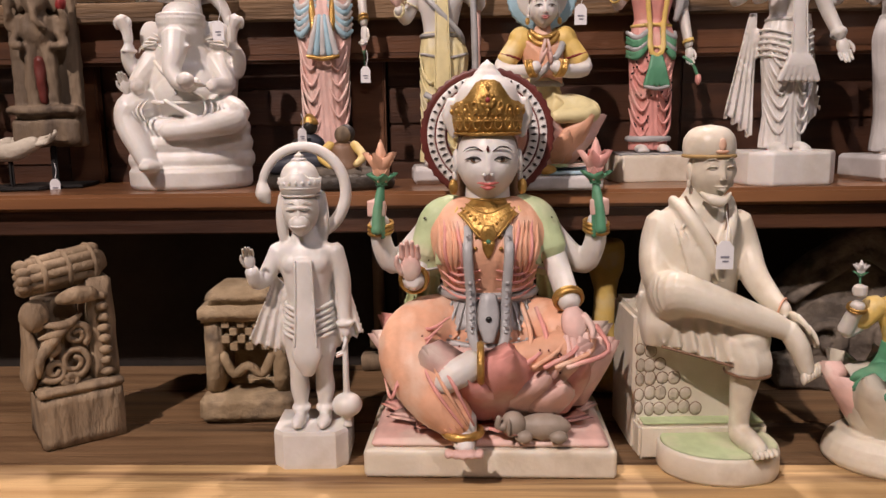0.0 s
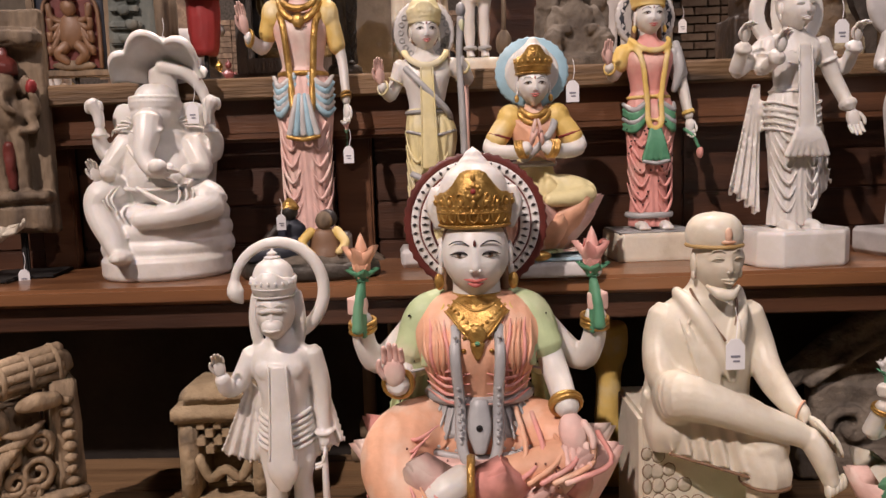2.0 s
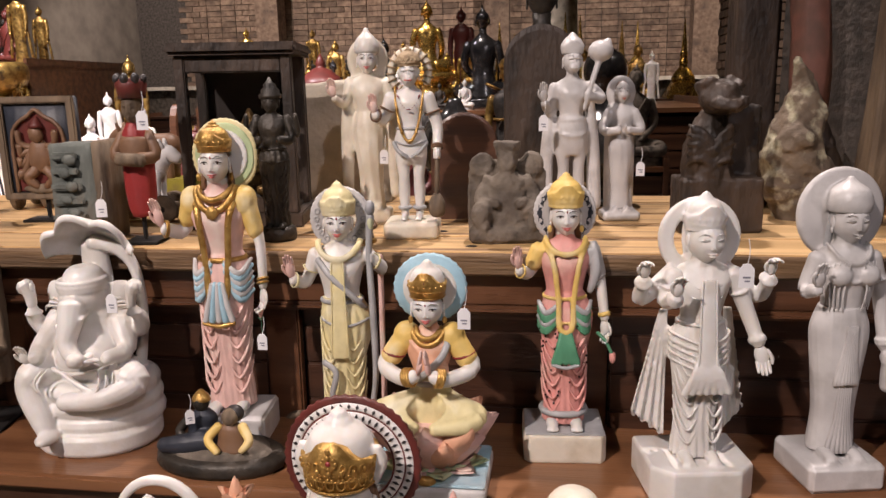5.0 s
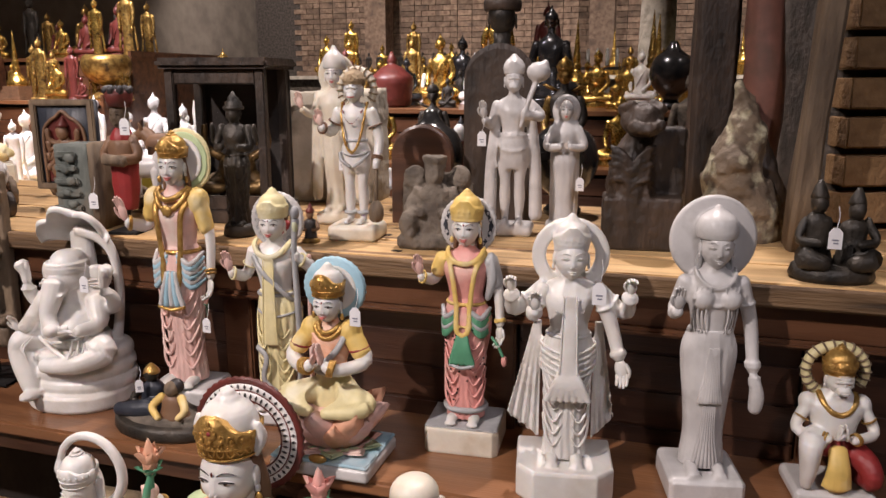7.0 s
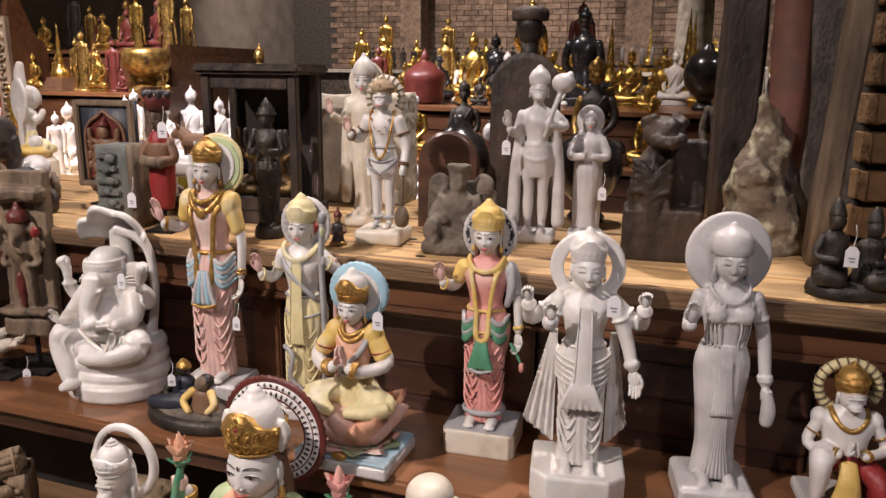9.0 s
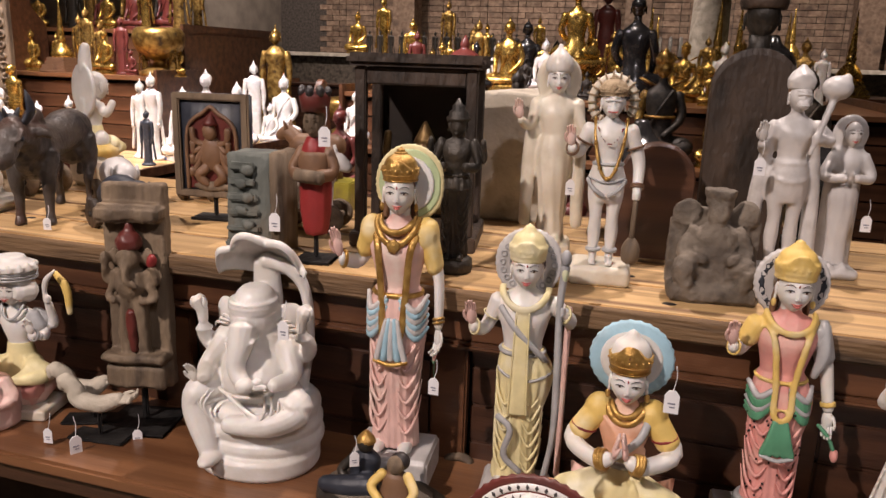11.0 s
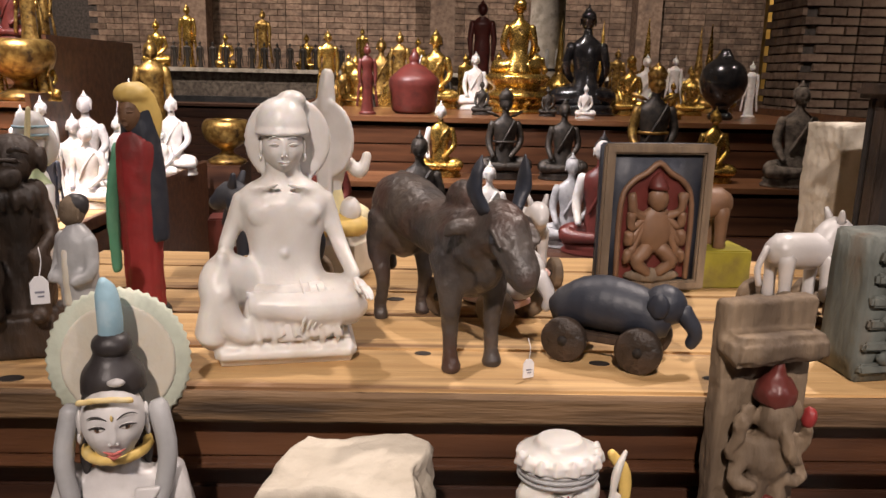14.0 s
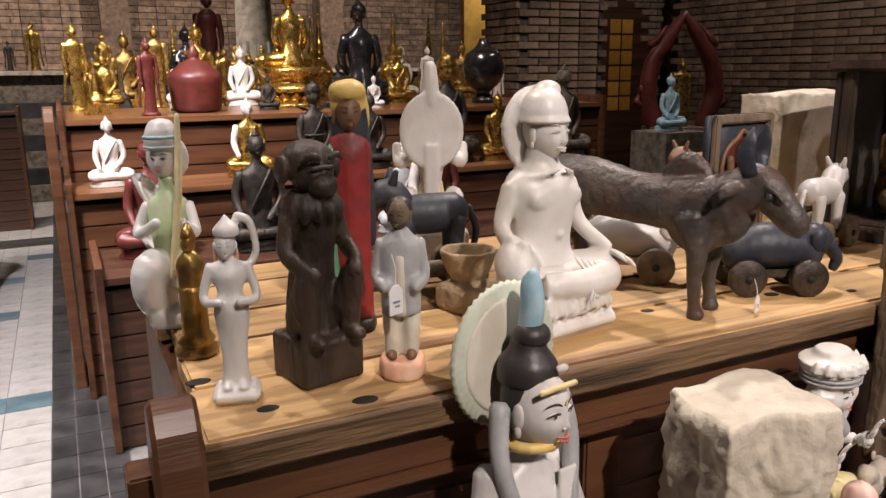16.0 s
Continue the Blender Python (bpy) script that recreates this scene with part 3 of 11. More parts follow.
def crest(s, c, r, height, mat, stone):
    """Raised scrolls and rosettes on the front of a crown's band."""
    before, s.detail = s.detail, True

    def on(q, z):
        k = 0.9 + 0.16 * z
        return (c[0] + k * r * math.sin(q), c[1] - 1.06 * k * r * math.cos(q), c[2] + height * z)
    for j in range(-4, 5):
        q = 0.3 * j
        for side in (-1, 1):
            s.tube([on(q + side * a, b) for a, b in ((0.0, 0.08), (0.09, 0.12), (0.11, 0.2), (0.05, 0.24), (0.03, 0.19))], 0.026 * r, mat, 6, 4)
    for j in range(-10, 11):
        s.ball(on(0.13 * j, 0.04), 0.032 * r, mat, 7, 5)
        s.ball(on(0.13 * j, 0.285), 0.028 * r, mat, 7, 5)
    for k in range(8):
        q = 2 * math.pi * k / 8
        s.ball(on(0.17 * math.cos(q), 0.47 + 0.075 * math.sin(q)), (0.062 * r, 0.045 * r, 0.062 * r), mat, 9, 6)
    for side in (-1, 1):
        for q, z in ((0.36, 0.38), (0.62, 0.35), (0.88, 0.34)):
            s.tube([on(side * (q + a), z + b) for a, b in ((-0.1, -0.03), (-0.04, 0.06), (0.06, 0.05), (0.06, -0.02), (0.0, -0.01))], 0.03 * r, mat, 6, 4)
    s.ball(on(0, 0.47), (0.07 * r, 0.06 * r, 0.075 * r), stone, 10, 7)
    s.ball(on(0, 0.64), (0.06 * r, 0.04 * r, 0.09 * r), mat, 9, 6)
    s.detail = before


def hand(s, wrist, along, palm, size, mat, curl=0.12, tips=None):
    """A hand at the wrist: along is where the fingers point, palm the side that the palm faces."""
    a = Vector(along).normalized()
    p = Vector(palm)
    p = (p - a * p.dot(a)).normalized()
    side = a.cross(p)
    w = Vector(wrist)
    turn = Matrix((side, p, a)).transposed()
    before, s.detail = s.detail, True
    s.ball(w + a * size * 0.34, (size * 0.25, size * 0.12, size * 0.37), mat, 12, 9, turn)
    for k, (off, length) in enumerate(((-0.19, 0.42), (-0.065, 0.5), (0.06, 0.48), (0.18, 0.37))):
        base = w + a * size * 0.58 + side * size * off
        s.tube([base, base + a * size * length * 0.55 + p * size * curl * 0.35, base + a * size * length * (1 - curl * 0.5) + p * size * curl * 1.1],
               [size * 0.075, size * 0.068, size * 0.05], tips or mat, 7, 3)
    base = w + a * size * 0.2 - side * size * 0.2
    s.tube([base, base + a * size * 0.25 - side * size * 0.12 + p * size * 0.06, base + a * size * 0.46 - side * size * 0.1 + p * size * 0.12], [size * 0.085, size * 0.075, size * 0.05], mat, 7, 3)
    s.detail = before


def collar(s, c, r1, r2, drop, mat, thick=0.004):
    """A broad flat neck ornament that widens to a point on the breast."""
    rows_, cols, front, rear = 4, 25, [], []
    for i in range(rows_):
        t = i / (rows_ - 1)
        for j in range(cols):
            q = math.pi * (-0.08 + 1.16 * j / (cols - 1))
            sn = max(0.0, math.sin(q))
            r = r1 + (r2 - r1) * t
            p = Vector((c[0] - r * math.cos(q), c[1] - (r1[1] if isinstance(r1, tuple) else r * 0.95) * math.sin(q) - 0.022 * t * sn, c[2] - drop * t * (0.35 + 0.65 * sn ** 5)))
            front.append(p + Vector((0, -thick, thick * 0.4)))
            rear.append(p)
    n, faces = len(front), []
    for i in range(rows_ - 1):
        for j in range(cols - 1):
            k = i * cols + j
            faces += [(k, k + 1, k + cols + 1, k + cols), (n + k, n + k + cols, n + k + cols + 1, n + k + 1)]
        for k in (i * cols, i * cols + cols - 1):
            faces.append((k, k + cols, n + k + cols, n + k))
    for row in (0, (rows_ - 1) * cols):
        faces += [(row + j, row + j + 1, n + row + j + 1, n + row + j) for j in range(cols - 1)]
    s.add(front + rear, faces, mat)
    for row in (0, 1, rows_ - 1):
        s.tube(front[row * cols:(row + 1) * cols], thick * 0.45, mat, 6, 1)
    for j in range(1, cols - 1):
        s.ball(front[2 * cols + j], (thick * 0.7,) * 3, mat, 7, 5)


def fist(s, c, size, mat):
    s.ball(c, (size * 0.3, size * 0.26, size * 0.32), mat, 12, 9)
    for k in range(4):
        z = c[2] + size * (0.2 - 0.135 * k)
        s.tube([(c[0] - size * 0.26, c[1] - size * 0.1, z), (c[0], c[1] - size * 0.3, z), (c[0] + size * 0.24, c[1] - size * 0.12, z)], size * 0.075, mat, 6, 3)


def arm(s, pts, r, mat, sleeve=None, bangle=None, upto=0.45, r2=None):
    """An arm through shoulder, elbow and wrist; sleeve covers its upper part."""
    r2 = (r2 or 0.62 * r) * 0.9
    r *= 0.84
    count = len(pts)
    s.tube(pts, [r + (r2 - r) * i / (count - 1) for i in range(count)], mat, 12, 5)
    if sleeve:
        a, b = Vector(pts[0]), Vector(pts[1])
        s.tube([a, a.lerp(b, upto * 0.6), a.lerp(b, upto * 1.3)], [r * 1.2, r * 1.22, r * 1.16], sleeve, 14, 3)
    if bangle:
        a, b = Vector(pts[-2]), Vector(pts[-1])
        for k in (0.84, 0.92):
            band(s, a.lerp(b, k), b - a, r2 * 1.18, r2 * 0.22, bangle)
        if not sleeve:
            a, b = Vector(pts[0]), Vector(pts[1])
            band(s, a.lerp(b, 0.55), b - a, r * 1.02, r * 0.15, bangle)


def band(s, c, along, radius, thick, mat, n=16, flat=1.0):
    t = Vector(along).normalized()
    u = t.cross(Vector((0.31, 0.87, 0.2))).normalized()
    w = t.cross(u)
    s.tube([Vector(c) + u * radius * math.cos(2 * math.pi * j / n) + w * radius * flat * math.sin(2 * math.pi * j / n) for j in range(n)], thick, mat, 6, loop=True, up=tuple(t))


def belt(s, c, rx, ry, thick, mat, n=28, sag=0.0):
    s.tube([(c[0] + rx * math.cos(2 * math.pi * j / n), c[1] + ry * math.sin(2 * math.pi * j / n), c[2] - sag * max(0, -math.sin(2 * math.pi * j / n)) ** 3) for j in range(n)], thick, mat, 7, loop=True, up=(0, 0, 1))


def necklace(s, c, rx, ry, drop, thick, mat, n=12, beads=False):
    pts = []
    for j in range(n + 1):
        q = math.pi * j / n
        pts.append((c[0] - rx * math.cos(q), c[1] - ry * math.sin(q) ** 0.7, c[2] - drop * math.sin(q) ** 1.3))
    s.tube(pts, thick, mat, 6, 2, flat=0.6)
    if beads:
        for p in pts[::2]:
            s.ball(p, thick * 1.4, mat, 6, 5)


def sash(s, pts, width, mat, thick=0.004, ribs=3):
    """A flat strip of cloth along points with raised hems, lying in front (-y)."""
    s.tube([(p[0], p[1], p[2]) for p in pts], [width * (0.46 + 0.06 * i) for i in range(len(pts))], mat, 14, 4, flat=0.22)
    before, s.detail = s.detail, True
    for off in (-0.42, 0.42):
        s.tube([(p[0] + off * width * (1 + 0.13 * i), p[1] - width * 0.09, p[2]) for i, p in enumerate(pts)], width * 0.06, mat, 6, 4)
    s.detail = before


def lotus(s, c, r, height, mats, count=8, layers=2, squash=0.8):
    s.lathe([(r * 0.5, 0), (r * 0.72, height * 0.25), (r * 0.86, height * 0.7), (r * 0.8, height * 0.95)], c, mats[0], 26, 2, squash=squash)
    for layer in range(layers):
        for j in range(count):
            q = 2 * math.pi * (j + 0.5 * layer) / count
            p = (c[0] + r * 0.55 * math.cos(q), c[1] + r * 0.55 * squash * math.sin(q), c[2] + height * 0.04)
            s.petal(p, q, r * (0.62 if layer == 0 else 0.5), r * 0.82, height * (1.05 if layer == 0 else 0.72), mats[(j + layer) % len(mats)], 0.35, r * 0.04)


def bud(s, c, size, flower, leaf, lean=0.0):
    for j in range(5):
        q = 2 * math.pi * j / 5 + 0.6
        s.petal(c, q, size * 0.42, size * 0.46, size * 0.78, flower, 0.75, size * 0.03)
    s.lathe([(0.1 * size, 0), (0.22 * size, 0.25 * size), (0.17 * size, 0.7 * size), (0.02 * size, 1.15 * size)], c, flower, 12, 2)
    for j in range(5):
        q = 2 * math.pi * j / 5
        s.petal((c[0], c[1], c[2] - 0.1 * size), q, size * 0.42, size * 0.36, size * 0.34, leaf, 0.6, size * 0.03)
    s.tube([(c[0], c[1], c[2]), (c[0] + lean * size, c[1], c[2] - size * 0.8), (c[0] - lean * size, c[1], c[2] - size * 1.5)], size * 0.09, leaf, 7, 3)


def tag_on(x, y, z, size=0.034, rz=0, label="white paper price tag on a thin string"):
    """A paper price tag: a card with cut corners, a line of writing and its string."""
    e = empty("price_tag", x, y, z, rz, label, "price tag", "price tags")
    s = Shape()
    w, h = size * 0.6, size
    outline = [(-w / 2, 0), (w / 2, 0), (w / 2, h * 0.78), (w * 0.22, h), (-w * 0.22, h), (-w / 2, h * 0.78)]
    s.rings([[(a, -0.0008, b - h) for a, b in outline], [(a, 0.0008, b - h) for a, b in outline]], PAPER, smooth=False)
    s.put("card", parent=e)
    s = Shape()
    s.tube([(0, 0, -0.004), (0.004, 0.004, size * 0.5), (0.002, 0.008, size)], 0.0006, PAPER, 5, 3)
    s.put("string", parent=e)
    s = Shape()
    s.block((0, -0.0013, -h * 0.6), (w * 0.5, 0.0006, h * 0.07), INK, 0)
    s.block((w * 0.05, -0.0013, -h * 0.75), (w * 0.35, 0.0006, h * 0.06), INK, 0)
    s.put("writing", parent=e)
    return e


# ---- the large structure ----
SHELF, TABLE, DECK = 0.832, 1.19, 0.42
EDGE = 1.546


def wall(name, a, b, height, thick=0.3, mat=MORTAR, base=0.0, label=""):
    """A plain wall from a to b."""
    d = Vector((b[0] - a[0], b[1] - a[1]))
    s = Shape()
    s.block((0, 0, 0), (d.length, thick, height), mat, 0)
    return s.put(name, (a[0] + b[0]) / 2, (a[1] + b[1]) / 2, base, math.degrees(math.atan2(d.y, d.x)), kind="structure", label=label, category="wall")


ground = Shape()
ground.block((0, 0, 0), (40, 50, 0.1), GROUT, 0)
floor = ground.put("floor", 0, 12, -0.106, kind="structure", category="floor", label="church floor of pale tiles with dark border bands")
# ceiling and south wall stay out of view; added to keep world light out
over = Shape()
over.block((0, 0, 0), (40, 50, 0.2), PLASTER, 0)
over.put("ceiling", 0, 12, 6.0, kind="structure", category="ceiling", label="unseen dim plastered ceiling added to close the church")
wall("wall_south", (-10, -4), (8, -4), 6, mat=PLASTER, label="unseen dim plastered wall added behind the visitor")
wall("wall_west", (-9.5, -4), (-9.5, 27), 6, mat=PLASTER, label="dim wall of the church side aisle")

# the display pews: deck, shelf, panelled back, plank table
deck = empty("low_platform", 0, 0, 0, label="low platform of old planks, rear ones coloured darker for shelf shade", category="platform", kind="structure")
# pale front plank, darker rear ones: edge of the shelf's shadow put into colour
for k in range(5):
    box_part("plank", (-0.1, 1.012 if k == 0 else 1.04 + 0.166 * k, DECK - 0.03), (3.7, 0.218 if k == 0 else 0.163, 0.03), PLANK if k == 0 else SHADEDDECK, deck)
box_part("apron", (-0.1, 0.92, 0.02), (3.7, 0.03, DECK - 0.03), PEWDARK, deck)
# near-black boards stand in for the shade of the recess under the shelf
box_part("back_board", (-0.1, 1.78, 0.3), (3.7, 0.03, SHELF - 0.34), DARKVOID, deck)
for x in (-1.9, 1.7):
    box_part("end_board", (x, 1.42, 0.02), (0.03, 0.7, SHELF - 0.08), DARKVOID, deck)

shelf = empty("display_shelf", 0, 0, 0, label="long varnished brown wooden shelf board under the statues", category="shelf", kind="structure")
box_part("shelf_board", (-0.1, 1.52, SHELF - 0.03), (3.8, 0.42, 0.03), SHELFWOOD, shelf, bevel=0.006)
box_part("shelf_rail", (-0.1, 1.345, SHELF - 0.075), (3.8, 0.025, 0.043), PEWDARK, shelf)

pew = empty("pew_back", 0, 0, 0, label="dark varnished panelled wooden pew back below the table", category="pew back", kind="structure")
BACK = 1.602
box_part("top_rail", (-0.3, BACK - 0.012, TABLE - 0.105), (3.5, 0.05, 0.07), PEW, pew)
box_part("moulding", (-0.3, BACK - 0.04, TABLE - 0.12), (3.5, 0.02, 0.016), PEW, pew, bevel=0.006)
# near-black core gives the gaps between panel boards their shade by colour
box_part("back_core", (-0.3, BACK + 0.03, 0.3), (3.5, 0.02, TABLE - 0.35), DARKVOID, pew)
board = Shape()
board.block((0, 0, 0), (0.52, 0.016, 0.076), PEWDARK, 0.004)
board_mesh = board.mesh("panel_board")
stile = Shape()
stile.block((0, 0, 0), (0.07, 0.026, TABLE - 0.1 - SHELF + 0.08), PEW, 0.004)
stile_mesh = stile.mesh("stile")
for k in range(-3, 4):
    x = 0.1 + k * 0.6
    if x < -2 or x > 1.5:
        continue
    for j in range(4):
        ob = new("panel_board", board_mesh)
        ob.location, ob.parent = (x, BACK + 0.012, SHELF + 0.0 + 0.0765 * j - 0.04), pew
    ob = new("stile", stile_mesh)
    ob.location, ob.parent = (x + 0.3, BACK, SHELF - 0.08), pew

table = empty("plank_table", 0, 0, 0, label="wide display table of old pine planks with dark knots", category="table")
plank_y = EDGE
for k in range(5):
    depth = (0.15, 0.16, 0.14, 0.17, 0.13)[k]
    box_part("plank", (-0.285 + 0.01 * (k % 3), plank_y + depth / 2, TABLE - 0.035), (3.37, depth - 0.004, 0.035), PLANK, table, bevel=0.004)
    plank_y += depth
s = Shape()
s.block((0, 0, 0), (3.38, 0.012, 0.04), EDGEWOOD, 0.003, rough=0.002, cuts=12)
s.put("front_edge", -0.285, EDGE - 0.007, TABLE - 0.041, parent=table)
for x, y, r in ((-1.0, 1.65, 0.011), (-1.25, 1.68, 0.009), (-0.86, 1.6, 0.008), (-1.78, 1.57, 0.012), (-1.89, 1.6, 0.01), (-1.55, 1.72, 0.01), (-1.3, 1.95, 0.012), (-1.95, 1.72, 0.012), (-1.12, 1.85, 0.01), (0.18, 1.6, 0.009), (0.3, 1.66, 0.01), (-0.05, 1.58, 0.008), (0.1, 1.75, 0.01), (0.36, 1.58, 0.009)):
    s = Shape()
    s.ball((0, 0, 0), (r * 1.4, r, 0.0016), DARKVOID, 10, 5)
    s.put("knot", x, y, TABLE, parent=table)
# underside coloured near black for the shade below the table
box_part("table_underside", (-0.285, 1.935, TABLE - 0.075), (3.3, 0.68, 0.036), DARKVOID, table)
for x in (-1.9, 1.3):
    box_part("table_leg", (x, 2.22, 0), (0.08, 0.08, TABLE - 0.075), PEWDARK, table)
box_part("side_board", (-1.955, 1.96, 0.05), (0.025, 0.6, TABLE - 0.09), PEW, table)


def pew_end(x, y, z, rz, height=0.85, depth=0.34, label="tall brown pew end with a rounded top"):
    """A church bench end: an upright with a rounded, forward-curved top."""
    side = [(0, 0), (depth, 0), (depth, height * 0.45), (depth * 0.72, height * 0.62), (depth * 0.5, height * 0.86), (depth * 0.42, height * 0.97), (depth * 0.25, height), (depth * 0.06, height * 0.95), (0, height * 0.8)]
    path = spline(side[1:], 3)
    outline = [np.array(side[0], float)] + path
    s = Shape()
    rings = []
    for off, k in ((-0.025, 0.97), (-0.02, 1.0), (0.02, 1.0), (0.025, 0.97)):
        rings.append([(off, (p[0] - depth / 2) * k, p[1] * (1 if k == 1 else 0.995)) for p in outline])
    s.rings(rings, PEW, smooth=False)
    return s.put("pew_end", x, y, z, rz, label, "pew end", "pew ends")


pew_end(-2.0, 1.6, 0.0, 0, 1.245, 0.2)


def bricks(name, u0, u1, z0, z1, place, mat, parent, near, pitch=0.072, length=0.225, depth=0.05, gap=0.011, rng=None, skip=None, bond=True):
    """Courses of bricks on a wall's face. place(u, z) gives the pose of a brick's face. The near ones are single pieces."""
    rng = rng or random.Random(5)
    forms = []
    for k in range(6):
        s = Shape()
        w = (length if k % 2 == 0 else length / 2 - gap / 2) - gap
        s.block((0, 0, 0), (w, depth, pitch - gap), mat, 0.003)
        s.v = [(x + rng.uniform(-0.0015, 0.0015), y + rng.uniform(-0.002, 0.002), z + rng.uniform(-0.0015, 0.0015)) for x, y, z in s.v]
        forms.append(s)
    meshes = [f.mesh("brick") for f in forms]
    rest, count = Shape(), 0
    row, z = 0, z0
    while z < z1:
        u = u0 - (length / 2 if row % 2 and bond else 0)
        k = 0
        while u < u1:
            half = bond and row % 2 == 1 and k % 3 == 2
            w = length / 2 if half else length
            mid = u + w / 2
            if u0 - 0.01 <= u and u + w <= u1 + 0.06 and not (skip and skip(mid, z)):
                form = rng.choice((1, 3, 5)) if half else rng.choice((0, 2, 4))
                m = place(mid, z) @ Matrix.Translation((0, rng.uniform(-0.004, 0.004), 0))
                if count < 280 and near(mid, z):
                    ob = new("brick", meshes[form])
                    ob.matrix_basis, ob.parent = m, parent
                    count += 1
                else:
                    merged(rest, forms[form], m)
            u += w
            k += 1
        z += pitch
        row += 1
    if rest.v:
        ob = new(name, rest.mesh(name))
        ob.parent = parent
        tagged(ob, kind="stuff")


def along(a, b):
    d = Vector((b[0] - a[0], b[1] - a[1], 0)).normalized()
    rz = math.atan2(d.y, d.x)

    def place(u, z):
        return Matrix.Translation((a[0] + d.x * u, a[1] + d.y * u, z)) @ Matrix.Rotation(rz, 4, "Z")
    return place


# brick column beside the table
COLUMN_TURN = radians(22)
COLUMN_WAY = Vector((math.cos(COLUMN_TURN), math.sin(COLUMN_TURN)))
COLUMN_OUT = Vector((math.sin(COLUMN_TURN), -math.cos(COLUMN_TURN)))
CORNER = Vector((1.04, 2.0))


def brick_face(set_out):
    """The courses' face along the column, set out towards the table."""
    a = CORNER + COLUMN_OUT * set_out
    return along(a, a + COLUMN_WAY)


SETBACK, PROUD = brick_face(0.0), brick_face(0.1)
_a = CORNER - COLUMN_OUT * 0.2 + COLUMN_WAY * 0.02
column = wall("column_1", _a, _a + COLUMN_WAY * 1.1, 4.5, 0.36, MORTAR, label="column of stacked red and ochre bricks")
# right aisle walls
east = wall("wall_east", (3.05, 7.0), (4.35, 1.0), 4.5, 0.3, MORTAR, label="brown brick church wall")
north = wall("wall_north", (-9.5, 17.5), (9, 17.5), 6.0, 0.3, MORTAR, label="far brick wall of the church choir")


# ---- statues ----
def base_block(s, w, d, h, mat, top=None, chamfer=0.0):
    if chamfer:
        c = chamfer
        pts = [(-w / 2, d / 2), (-w / 2, -d / 2 + c), (-w / 2 + c, -d / 2), (w / 2 - c, -d / 2), (w / 2, -d / 2 + c), (w / 2, d / 2)]
        b = 0.006
        def ring(k, z):
            return [(x * k, y * k, z) for x, y in pts]
        s.rings([ring(0.985, 0), ring(1, b), ring(1, h - b), ring(0.975, h)], mat, smooth=False)
    else:
        s.block((0, 0, 0), (w, d, h), mat, 0.006)
    if top:
        s.block((0, 0, h), (w * 0.96, d * 0.94, 0.003), top, 0.001)


